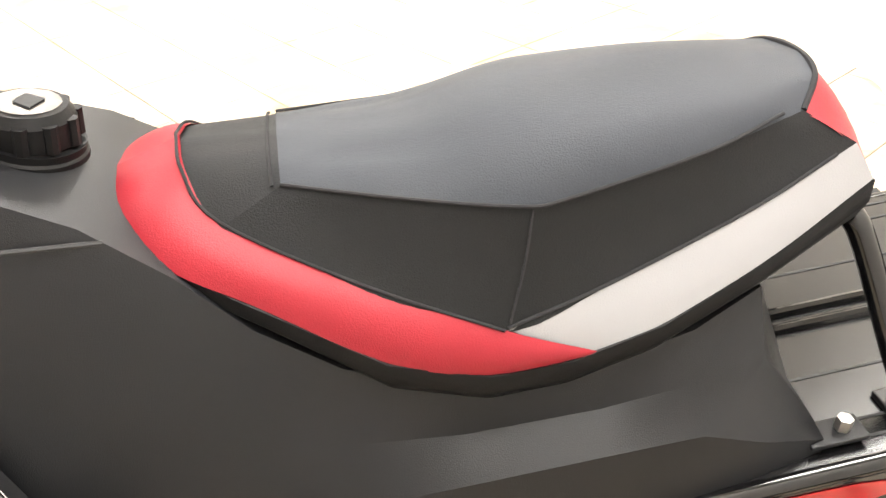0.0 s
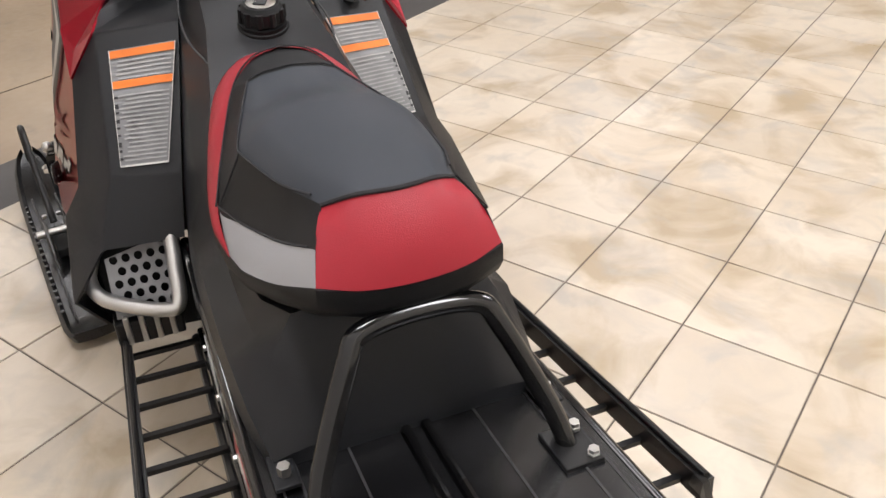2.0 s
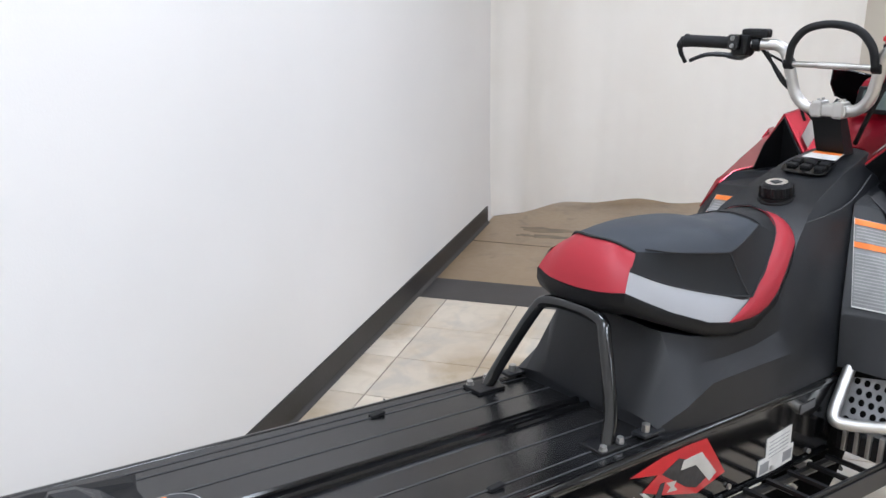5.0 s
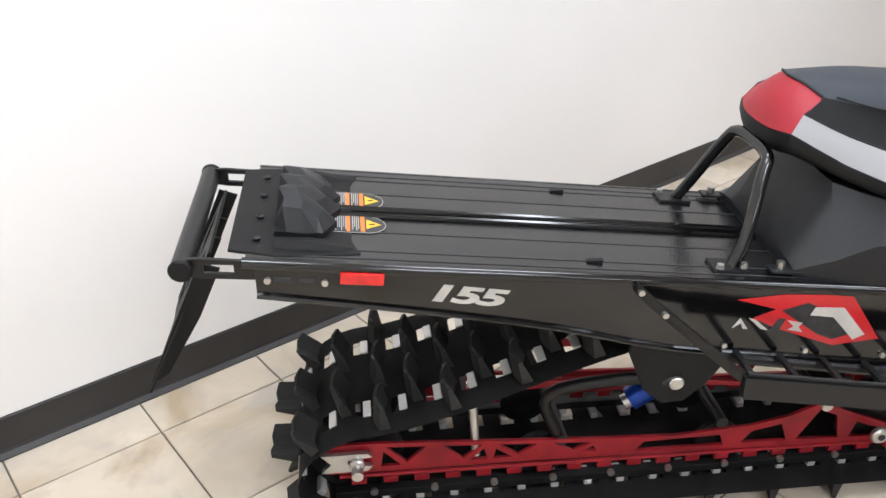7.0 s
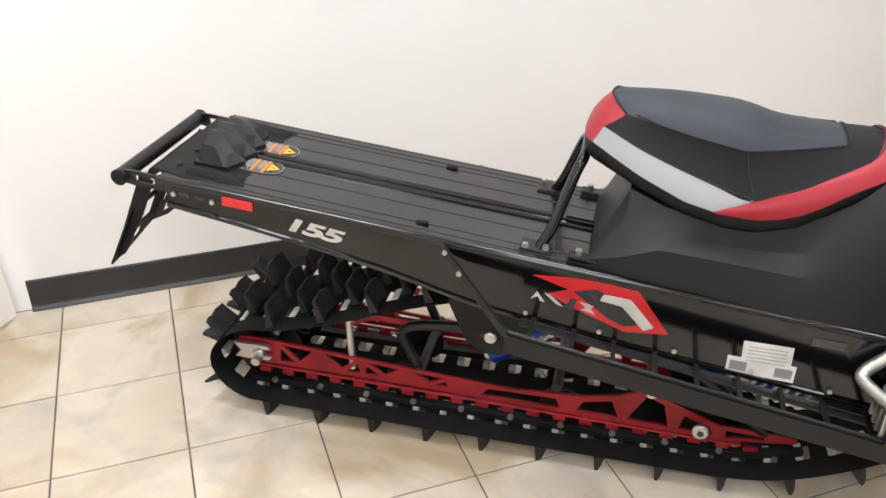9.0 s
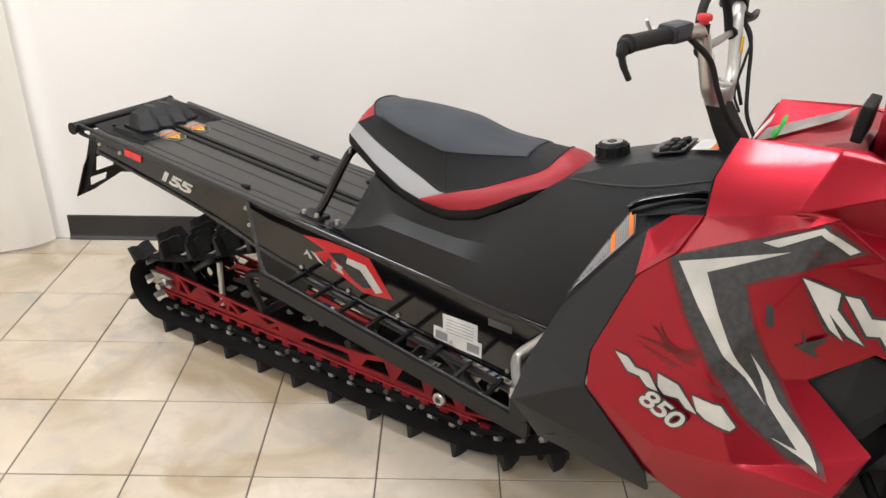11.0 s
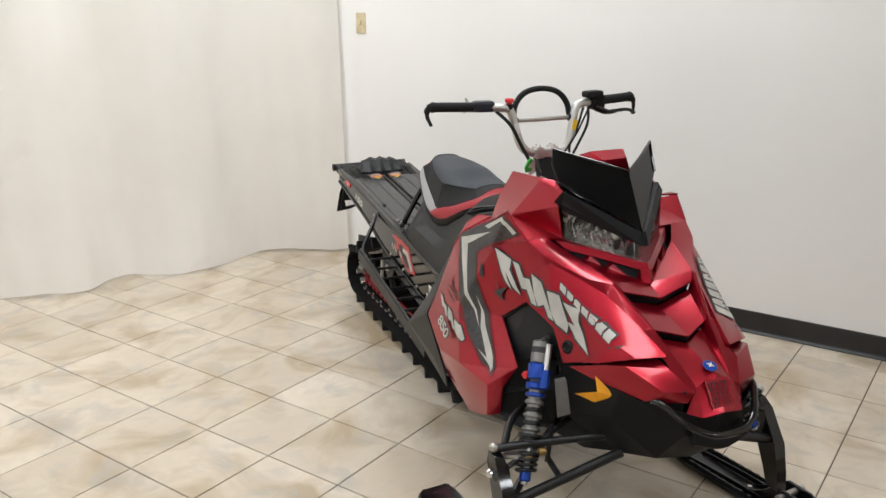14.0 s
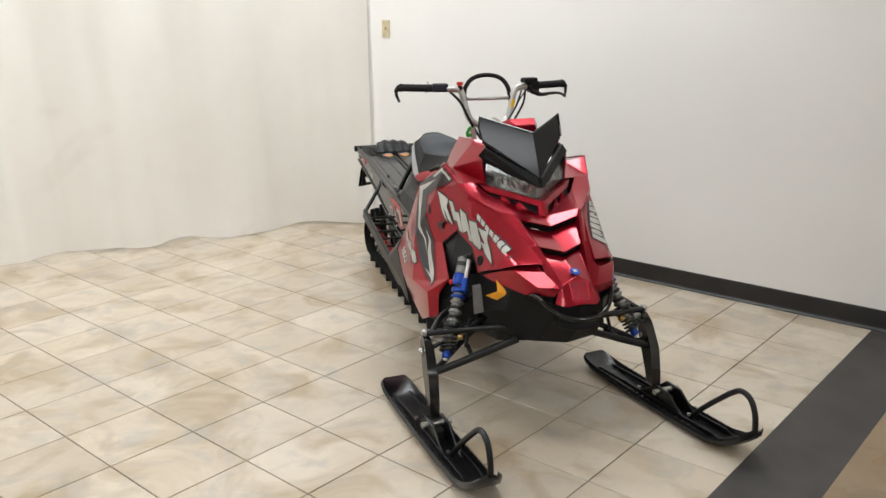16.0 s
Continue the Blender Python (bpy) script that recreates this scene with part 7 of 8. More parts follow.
    part("blue_collar", rod(at_shock(0.17) + side_on, at_shock(0.28) + side_on, 0.027, segs=18, bevel=0.004), BLUE, shock, "blue anodised collar", smooth=True)
    part("blue_collar", rod(at_shock(0.32), at_shock(0.37), 0.030, segs=18, bevel=0.004), BLUE, shock, smooth=True)
    part("blue_collar", rod(at_shock(0.39), at_shock(0.42), 0.028, segs=18, bevel=0.003), BLUE, shock, smooth=True)
    part("blue_tube", rod(at_shock(0.20) + Vector((0, 0.038, 0)), at_shock(0.32) + Vector((0, 0.038, 0)), 0.014, segs=14), BLUE, shock, smooth=True)
    part("silver_tube", rod(at_shock(0.02) + Vector((0, 0.038, 0)), at_shock(0.20) + Vector((0, 0.038, 0)), 0.010, segs=14), STEEL, shock, smooth=True)
    part("knob", rod(at_shock(0.25) + Vector((s * 0.030, -0.004, 0)), at_shock(0.25) + Vector((s * 0.046, 0.004, 0)), 0.010, segs=14, bevel=0.003), KILL_RED, shock)
    for t, r, m in ((0.44, 0.026, GREY_DIM_SILVER), (0.49, 0.024, BLACK_STEEL), (0.53, 0.026, GREY_DIM_SILVER), (0.58, 0.024, BLACK_STEEL), (0.62, 0.026, GREY_DIM_SILVER), (0.665, 0.034, BLACK_STEEL), (0.70, 0.030, BLACK_STEEL)):
        part("ring", rod(at_shock(t), at_shock(t + 0.030), r, segs=18, bevel=0.003), m, shock, smooth=True)
    coil = []
    axis = (b - a).normalized()
    across = axis.cross(Vector((1, 0, 0))).normalized()
    other = axis.cross(across)
    for k in range(41):
        ang = k * math.pi * 2 / 10
        coil.append(at_shock(0.78 + 0.14 * k / 40) + (across * math.cos(ang) + other * math.sin(ang)) * 0.026)
    part("spring", tube(coil, 0.005, 8, 1), BLACK_STEEL, shock, "black helper spring", smooth=True)
    part("blue_foot", rod(at_shock(0.89), at_shock(0.98), 0.016, segs=16, bevel=0.004), BLUE, shock, "blue anodised shock foot", smooth=True)
    part("brass_bush", rod(at_shock(0.80), at_shock(0.845), 0.015, segs=16), BRASS, shock)
    part("mount", loft([[(s * 0.262, 2.54, 0.545), (s * 0.225, 2.555, 0.555), (s * 0.225, 2.56, 0.545), (s * 0.262, 2.545, 0.535)], [(s * 0.262, 2.56, 0.45), (s * 0.225, 2.57, 0.46), (s * 0.225, 2.575, 0.45), (s * 0.262, 2.565, 0.44)]]), TOWER, shock)

    # ski
    pivot = Matrix.Translation((s * 0.455 - (0.012 if s > 0 else 0.048), 2.680, 0)) @ turned(0, 0, 5.0 if s > 0 else 8.4).to_4x4()
    ski_rows = []
    for y, z, w in ((-0.488, 0.032, 0.044), (-0.484, 0.029, 0.056), (-0.468, 0.023, 0.066), (-0.42, 0.013, 0.072), (-0.36, 0.008, 0.073), (-0.2, 0.006, 0.074), (0.1, 0.005, 0.074), (0.30, 0.010, 0.072), (0.37, 0.028, 0.068), (0.43, 0.060, 0.058), (0.465, 0.092, 0.040), (0.480, 0.110, 0.020)):
        dish = 0.029 if y < -0.44 else 0.020 if y < -0.40 else 0.012
        ski_rows.append([(-w, y, z + 0.022), (-w * 0.86, y, z + 0.030), (-w * 0.72, y, z + dish), (w * 0.72, y, z + dish), (w * 0.86, y, z + 0.030), (w, y, z + 0.022), (w * 0.86, y, z + 0.002), (w * 0.25, y, z - 0.001), (-w * 0.25, y, z - 0.001), (-w * 0.86, y, z + 0.002)])
    bm = loft(ski_rows)
    bmesh.ops.transform(bm, matrix=pivot, verts=bm.verts)
    ski = part("ski", bm, SKI_PLASTIC, SLED, "black plastic ski with keel and loop handle", smooth=35)

    def on_ski(name, bm, mat, label="", smooth=False):
        bmesh.ops.transform(bm, matrix=pivot, verts=bm.verts)
        return part(name, bm, mat, ski, label, smooth)

    on_ski("loop_handle", tube([(0, 0.15, 0.030), (0, 0.19, 0.075), (0, 0.27, 0.150), (0, 0.355, 0.222), (0, 0.395, 0.238), (0, 0.435, 0.222), (0, 0.460, 0.170), (0, 0.465, 0.100)], 0.0105, 10, 5), BLACK_STEEL, "black loop handle", True)
    on_ski("runner", tube([(0, -0.36, 0.010), (0, 0.0, 0.006), (0, 0.34, 0.012)], 0.006, 8, 4), STEEL, "", True)
    for x in (-0.030, 0.030):
        on_ski("saddle_wall", prism([(-0.16, 0.014), (0.17, 0.014), (0.11, 0.050), (0.05, 0.096), (-0.03, 0.100), (-0.08, 0.060)], 0.010, Matrix(((0, 0, 1, x - 0.005), (1, 0, 0, 0), (0, 1, 0, 0), (0, 0, 0, 1))), 0.003), SKI_PLASTIC)
        on_ski("rib", prism([(-0.42, 0.022), (0.36, 0.022), (0.30, 0.044), (0.17, 0.040), (-0.20, 0.040), (-0.38, 0.034)], 0.006, Matrix(((0, 0, 1, x * 1.15 - 0.003), (1, 0, 0, 0), (0, 1, 0, 0), (0, 0, 0, 1))), 0.002), SKI_PLASTIC)
    on_ski("pivot_bolt", rod((-0.058, 0.0, 0.080), (0.058, 0.0, 0.080), 0.011, segs=12), STEEL, "steel pivot bolt", True)
    on_ski("pad", block(0.04, 0.10, 0.03, (0, -0.02, 0.045), 0.006), RUBBER)
    for k in range(26):
        y = -0.44 + k * 0.034
        if -0.36 < y < 0.30:
            for x in (-0.060, 0.060):
                on_ski("tread", block(0.010, 0.012, 0.003, (x, y, 0.0368), 0), SKI_PLASTIC)
    for y, x in ((0.16, 0.02), (0.16, -0.02), (-0.12, 0.035)):
        on_ski("bolt", rod((x, y, 0.045), (x, y, 0.054), 0.007, segs=8), STEEL)

# ---- storage corner: door, gate, quad bike with plow ----
DOOR_PAINT = material("grey_white_door_paint", (0.62, 0.585, 0.52), 0.42, second=(0.58, 0.545, 0.48), scale=3, bump=0.05)
BRASS = material("worn_brass", (0.45, 0.33, 0.16), 0.3, 0.9, scale=30)
PANE = glassy("door_glass", (0.93, 0.95, 0.93))
OFFICE_PAINT = material("office_paint", (0.5, 0.46, 0.38), 0.7, scale=2)

door = tagged(new("door_1"), "pale grey panelled office door with half window, closed", "door", kind="structure")
door.matrix_world = BACK


def bar_frame(x0, x1, z0, z1, w, d, y, bevel=0.003):
    """Four mitred bars round an opening, one mesh."""
    m = Matrix.Translation((0, y + d / 2, 0)) @ turned(90).to_4x4()
    return prism([(x0, z0), (x1, z0), (x1, z1), (x0, z1)], d, m, bevel, holes=[[(x0 + w, z0 + w), (x1 - w, z0 + w), (x1 - w, z1 - w), (x0 + w, z1 - w)]])


leaf_m = Matrix.Translation((0, -0.05, 0)) @ turned(90).to_4x4()
part("leaf", prism([(1.452, 0.008), (2.188, 0.008), (2.188, 2.025), (1.452, 2.025)], 0.042, leaf_m, 0.002, holes=[[(1.56, 0.90), (2.04, 0.90), (2.04, 1.86), (1.56, 1.86)]]), DOOR_PAINT, door)
part("glazing_bead", bar_frame(1.535, 2.065, 0.875, 1.885, 0.028, 0.014, -0.043), DOOR_PAINT, door, "raised pale glazing bead")
part("pane", block(0.48, 0.005, 0.96, (1.80, -0.066, 1.38)), PANE, door, "clear window glass").visible_shadow = False
for x0, x1 in ((1.565, 1.775), (1.855, 2.065)):
    for z0, z1 in ((0.19, 0.66),):
        part("door_panel", bar_frame(x0, x1, z0, z1, 0.022, 0.010, -0.047, 0.004), DOOR_PAINT, door)
        part("door_panel", block(x1 - x0 - 0.085, 0.010, z1 - z0 - 0.085, ((x0 + x1) / 2, -0.047, (z0 + z1) / 2), 0.004), DOOR_PAINT, door)
part("door_handle", lathe([(0.030, 0), (0.030, 0.006), (0.012, 0.012), (0.011, 0.03), (0.026, 0.042), (0.028, 0.055), (0.018, 0.066)], along((2.131, -0.049, 0.79), (2.131, 0.1, 0.79)), 18), BRASS, door, "brass door knob", smooth=True)
part("deadbolt", lathe([(0.030, 0), (0.030, 0.008), (0.018, 0.016), (0.016, 0.018)], along((2.137, -0.049, 0.925), (2.137, 0.1, 0.925)), 18), BRASS, door, "brass deadbolt", smooth=True)
trim_ob = part("door_trim", prism([(1.397, 0.001), (1.45, 0.001), (1.45, 2.03), (2.19, 2.03), (2.19, 0.001), (2.243, 0.001), (2.243, 2.078), (1.397, 2.078)], 0.124, Matrix.Translation((0, 0.012, 0)) @ turned(90).to_4x4(), 0.002), DOOR_PAINT)
trim_ob.matrix_world = BACK
tagged(trim_ob, "pale grey steel door frame in cream wall", "door frame", kind="structure")
sill = part("trim", block(0.74, 0.11, 0.007, (1.82, -0.055, 0.0045), 0.002), JOINT)
sill.matrix_world = BACK
tagged(sill, "dark metal threshold under the office door", "threshold", kind="structure")

# office seen through the door's glass
slab("wall_far", -6, 11, 12, 12.15, 0, CEILING, OFFICE_PAINT, "beige painted office wall beyond the door", "wall")
WHITE_CARD = material("white_card", (0.75, 0.75, 0.72), 0.7, scale=6)
BLUE_BIN = material("navy_plastic", (0.03, 0.045, 0.16), 0.4, scale=8)
DARK_WOOD = material("brown_laminate", (0.16, 0.11, 0.07), 0.5, scale=9)


def local_thing(name, m, x, y, z, label, category):
    return thing(name, m @ Matrix.Translation((x, y, z)), label, category)


shelf = local_thing("office_shelf", BACK, 1.75, -0.85, 0, "brown laminate shelf unit behind the office door", "shelf")
for x in (-0.5, 0.5):
    part("side_panel", block(0.025, 0.34, 1.34, (x, 0, 0.67), 0.002), DARK_WOOD, shelf)
for z in (0.08, 0.46, 0.84, 1.22):
    part("shelf_board", block(0.975, 0.34, 0.022, (0, 0, z), 0.002), DARK_WOOD, shelf)
part("back_panel", block(1.02, 0.008, 1.34, (0, -0.175, 0.67)), OFFICE_PAINT, shelf)
binder = local_thing("storage_bin", BACK, 1.63, -0.85, 0.852, "navy blue plastic storage bin on office shelf", "storage bin")
part("body", loft([[(sx * w, sy * d, z) for sx, sy in ((-1, -1), (1, -1), (1, 1), (-1, 1))] for z, w, d in ((0, .13, .1), (.2, .15, .12), (.2, .16, .13), (.23, .16, .13), (.23, .145, .115), (.02, .125, .095))]), BLUE_BIN, binder)
carton = local_thing("carton", BACK, 1.95, -0.83, 0.852, "white cardboard carton on office shelf", "carton")
part("body", block(0.22, 0.2, 0.25, (0, 0, 0.125), 0.003), WHITE_CARD, carton)
part("lid", block(0.226, 0.206, 0.05, (0, 0, 0.255), 0.003), WHITE_CARD, carton)
pile = local_thing("paper_stack", BACK, 1.72, -0.85, 1.232, "loose stack of dark folders on shelf top", "folders")
for k in range(4):
    part("folder", block(0.42 - 0.03 * k, 0.26, 0.02, (0.02 * (k % 2), 0, 0.011 + 0.021 * k), 0.003, turned(0, 0, 4 * k - 6)), DARK_WOOD if k % 2 else WHITE_CARD, pile)
office_lamp = thing("ceiling_light", BACK @ Matrix.Translation((1.8, -1.5, CEILING)), "flat white ceiling light panel in the office", "ceiling light", "ceiling lights")
part("frame", prism([(-0.31, -0.61), (0.31, -0.61), (0.31, 0.61), (-0.31, 0.61)], 0.05, Matrix.Translation((0, 0, -0.05)), 0.0, holes=[[(-0.28, -0.58), (0.28, -0.58), (0.28, 0.58), (-0.28, 0.58)]]), FIXTURE, office_lamp)
part("diffuser", block(0.56, 1.16, 0.006, (0, 0, -0.03)), DIFFUSER, office_lamp)
glow = BACK @ Vector((1.8, -1.5, 0))
lamp_under(glow.x, glow.y, CEILING - 0.055, 30, LAMP_TINT)

# steel gate in the storage block's front
GATE_STEEL = material("blue_grey_painted_steel", (0.135, 0.15, 0.155), 0.45, second=(0.10, 0.115, 0.12), scale=6, bump=0.15, bump_scale=90, rough2=0.6)
GATE_SHEET = material("pale_grey_sheet_steel", (0.32, 0.32, 0.305), 0.38, second=(0.28, 0.28, 0.27), scale=2.5, bump=0.08, bump_scale=40, rough2=0.5)
GATE_H, GX0, GX1 = 2.55, 4.322, 7.42
GY = BLOCK_Y
gate = thing("steel_gate", pose(0, 0, 0), "pale grey sheet steel gate with blue-grey braced frame", "gate")
gm = (GX0 + GX1) / 2
part("sheet", block(gm - GX0 - 0.19, 0.012, GATE_H - 0.1, ((GX0 + gm) / 2 + 0.07, GY + 0.052, GATE_H / 2 + 0.02)), GATE_SHEET, gate)
part("sheet", block(GX1 - gm - 0.19, 0.012, GATE_H - 0.1, ((GX1 + gm) / 2 - 0.07, GY + 0.052, GATE_H / 2 + 0.02)), GATE_SHEET, gate)
for x, w, d in ((GX0 + 0.085, 0.165, 0.09), (GX1 - 0.085, 0.165, 0.09)):
    part("post", block(w, d, GATE_H, (x, GY + 0.03, GATE_H / 2 + 0.002), 0.004), GATE_STEEL, gate, "wide upright frame post")
    for z in (0.42, 1.05, 1.9):
        part("hinge", block(0.05, 0.03, 0.13, (x + (0.105 if x < gm else -0.105), GY - 0.002, z), 0.006), GATE_STEEL, gate)
part("lower_rail", block(GX1 - GX0 - 0.34, 0.06, 0.085, (gm, GY + 0.02, 0.048), 0.004), GATE_STEEL, gate)
part("upper_rail", block(GX1 - GX0 - 0.34, 0.06, 0.085, (gm, GY + 0.02, GATE_H - 0.044), 0.004), GATE_STEEL, gate)
part("middle_post", block(0.075, 0.05, GATE_H - 0.18, (gm - 0.01, GY + 0.018, GATE_H / 2), 0.004), GATE_STEEL, gate)


def brace(x0, z0, x1, z1, w=0.062):
    a, b = Vector((x0, GY + 0.022, z0)), Vector((x1, GY + 0.022, z1))
    ang = math.degrees(math.atan2(b.z - a.z, b.x - a.x))
    return block((b - a).length, 0.046, w, (a + b) / 2, 0.003, turned(0, -ang, 0))


part("brace", brace(4.555, 0.105, 5.86, 2.40), GATE_STEEL, gate, "diagonal steel brace")
part("brace", brace(2 * gm - 4.555, 0.105, 2 * gm - 5.90, 2.40), GATE_STEEL, gate, "diagonal steel brace")
lock = part("lock_box", block(0.20, 0.07, 0.22, (gm - 0.02, GY - 0.006, 1.05), 0.012), GATE_STEEL, gate, "steel lock box")
part("keyhole_plate", block(0.095, 0.012, 0.085, (gm - 0.02, GY - 0.046, 1.055), 0.003), BASE_VINYL, lock, "black lock opening")
slab("wall_gate", GX1 + 0.004, 11, GY, GY + 0.12, 0, CEILING, CREAM_PAINT, "cream painted wall beyond the steel gate", "wall")
slab("wall_gate", GX0 - 0.002, GX1 + 0.003, GY, GY + 0.12, GATE_H + 0.006, CEILING, CREAM_PAINT, "cream painted wall over the steel gate", "wall")

tagged(part("baseboard", block(2.6, 0.006, 0.108, (9.6, GY - 0.0035, 0.055), 0.001), BASE_VINYL), "black vinyl base on the cream wall", "baseboard", kind="structure")
mat = thing("floor_mat", pose(7.85, 3.45, 0.001, 0, 0, -8), "black ribbed rubber mat lying on the concrete", "floor mat")
part("sheet", block(1.5, 0.68, 0.010, (0, 0, 0.005), 0.003), RUBBER, mat)
for k in range(12):
    part("rib", block(1.42, 0.016, 0.004, (0, -0.28 + k * 0.051, 0.0115), 0.001), RUBBER, mat)

# quad bike with a front plow
OLIVE = material("camouflage_plastic", (0.013, 0.012, 0.009), 0.42, second=(0.034, 0.029, 0.020), scale=13, bump=0.1, bump_scale=200)
CHASSIS_BLACK = material("black_chassis_paint", (0.012, 0.012, 0.012), 0.5, scale=20)
TYRE_RUBBER = material("dusty_tyre_rubber", (0.022, 0.021, 0.02), 0.8, second=(0.032, 0.03, 0.027), scale=18, bump=0.2)
PLOW_STEEL = material("dark_bronze_plow_steel", (0.044, 0.037, 0.031), 0.42, 0.35, second=(0.030, 0.025, 0.020), scale=5, bump=0.12, bump_scale=60, rough2=0.6)
CHROME = material("bright_chrome", (0.75, 0.75, 0.75), 0.12, 1.0, scale=10)
CLEAR_LENS = material("clear_lamp_lens", (0.10, 0.10, 0.095), 0.12, scale=20, coat=1.0)
RED_LENS = material("red_reflector", (0.75, 0.05, 0.03), 0.2, scale=30, coat=0.8)
DARK_OLIVE = material("dark_camouflage_plastic", (0.007, 0.007, 0.006), 0.42, spec=0.26, second=(0.018, 0.016, 0.012), scale=14, bump=0.1, bump_scale=200)
QUAD_AT = pose(2.98, 5.58, 0, 0, 0, 172.5)
quad = thing("quad_bike", QUAD_AT, "dark brownish camouflage quad bike with racks, parked on concrete", "quad bike")
# in the bike's own frame y runs ahead, x to its right, the front axle at y 0


def sided(points, s):
    return [(x * s, y, z) for x, y, z in points]


def wheel(x, y, w, r):
    s = 1 if x > 0 else -1
    hub = part("wheel", lathe([(0.03, -0.03), (0.15, -0.045), (0.165, -w * 0.42), (0.175, -w * 0.45), (0.175, w * 0.45), (0.165, w * 0.42), (0.15, 0.05), (0.08, 0.035), (0.05, 0.055), (0.02, 0.055)], along((x, y, r), (x + s, y, r)), 20), CHASSIS_BLACK, quad, smooth=True)
    tyre = lathe([(0.168, -w * 0.44), (0.22, -w * 0.53), (r - 0.05, -w * 0.52), (r - 0.022, -w * 0.40), (r - 0.012, 0), (r - 0.022, w * 0.40), (r - 0.05, w * 0.52), (0.22, w * 0.53), (0.168, w * 0.44)], along((x, y, r), (x + s, y, r)), 32)
    part("tyre", tyre, TYRE_RUBBER, hub, "knobbly black tyre", smooth=True)
    lugs = bmesh.new()
    for k in range(24):
        for e in (-1, 1):
            a = 2 * math.pi * (k + 0.25 * e) / 24
            m = along((x, y, r), (x + s, y, r)) @ Matrix.Rotation(a, 4, "Z") @ Matrix.Translation((r - 0.016, 0, e * w * 0.25))
            own = block(0.034, 0.032, w * 0.44, (0, 0, 0), 0.004, turned(18 * e, 0, 0), segments=1)
            bmesh.ops.transform(own, matrix=m, verts=own.verts)
            merge(lugs, own)
    part("tread", lugs, TYRE_RUBBER, hub, "deep tread blocks")


for x, y, w, r in ((0.47, 0, 0.2, 0.315), (-0.47, 0, 0.2, 0.315), (0.45, -1.28, 0.26, 0.315), (-0.45, -1.28, 0.26, 0.315)):
    wheel(x, y, w, r)
part("axle", rod((-0.4, 0, 0.315), (0.4, 0, 0.315), 0.025), CHASSIS_BLACK, quad)
part("axle", rod((-0.4, -1.28, 0.315), (0.4, -1.28, 0.315), 0.03), CHASSIS_BLACK, quad)
part("chassis", block(0.42, 1.5, 0.18, (0, -0.62, 0.36), 0.03), CHASSIS_BLACK, quad)
part("engine", block(0.36, 0.62, 0.34, (0, -0.58, 0.58), 0.06), CHASSIS_BLACK, quad)
for s in (1, -1):
    part("footrest", block(0.24, 0.62, 0.03, (0.36 * s, -0.62, 0.34), 0.01), CHASSIS_BLACK, quad)
    part("splash_guard", loft([[(s * x, y, z) for x, z in ((0.20, z0), (0.46, z0), (0.46, z0 + 0.02), (0.20, z0 + 0.02))] for y, z0 in ((-0.30, 0.66), (-0.36, 0.5), (-0.42, 0.34))]), CHASSIS_BLACK, quad)
    # front mudguard arching over the wheel
    arch = [(0.37, 0.60), (0.36, 0.70), (0.24, 0.79), (0.02, 0.82), (-0.20, 0.78), (-0.34, 0.66)]
    part("front_mudguard", loft([[(s * 0.16, y, z + 0.03), (s * 0.34, y, z + 0.012), (s * 0.53, y, z - 0.015), (s * 0.575, y, z - 0.06), (s * 0.565, y, z - 0.07), (s * 0.34, y, z - 0.02), (s * 0.16, y, z - 0.01)] for y, z in arch]), DARK_OLIVE, quad, smooth=35)
    rear = [(-0.84, 0.52), (-0.90, 0.70), (-1.02, 0.84), (-1.28, 0.885), (-1.56, 0.87), (-1.70, 0.80)]
    part("rear_mudguard", loft([[(s * 0.16, y, z + 0.02), (s * 0.36, y, z + 0.01), (s * 0.55, y, z - 0.01), (s * 0.60, y, z - 0.06), (s * 0.59, y, z - 0.07), (s * 0.36, y, z - 0.025), (s * 0.16, y, z - 0.02)] for y, z in rear]), OLIVE, quad, smooth=35)
    pod = part("headlight", lathe([(0.062, -0.07), (0.080, -0.01), (0.080, 0.020), (0.066, 0.022)], along((0.33 * s, 0.36, 0.690), (0.44 * s, 1.07, 0.665)) @ Matrix.Diagonal((0.8, 1.2, 1, 1)), 20), CHASSIS_BLACK, quad, smooth=True)
    part("lens", lathe([(0.066, 0.008), (0.05, 0.022), (0.03, 0.028), (0.004, 0.030)], along((0.33 * s, 0.36, 0.690), (0.44 * s, 1.07, 0.665)) @ Matrix.Diagonal((0.8, 1.2, 1, 1)), 20), CLEAR_LENS, pod, "clear round lens", smooth=True)
    part("reflector", block(0.022, 0.09, 0.06, (0.555 * s, 0.02, 0.752), 0.006), RED_LENS, quad, "red side reflector")
    part("suspension_arm", rod((0.14 * s, 0.05, 0.36), (0.40 * s, 0, 0.33), 0.016), CHASSIS_BLACK, quad)
    part("shock_absorber", rod((0.18 * s, -0.06, 0.72), (0.34 * s, 0, 0.36), 0.03, bevel=0.01), CHASSIS_BLACK, quad)
    stalk = part("mirror", tube(sided([(0.19, -0.43, 1.07), (0.21, -0.44, 1.12), (0.33, -0.47, 1.25)], s), 0.006, 8), CHASSIS_BLACK, quad)
    part("mirror_head", lathe([(0.02, -0.02), (0.06, -0.012), (0.065, 0.0), (0.06, 0.006), (0.01, 0.008)], along((0.35 * s, -0.47, 1.29), (0.38 * s, -1.0, 1.32)) @ Matrix.Diagonal((1.25, 0.75, 1, 1)), 18), CHASSIS_BLACK, stalk, "oval black mirror head", smooth=True)
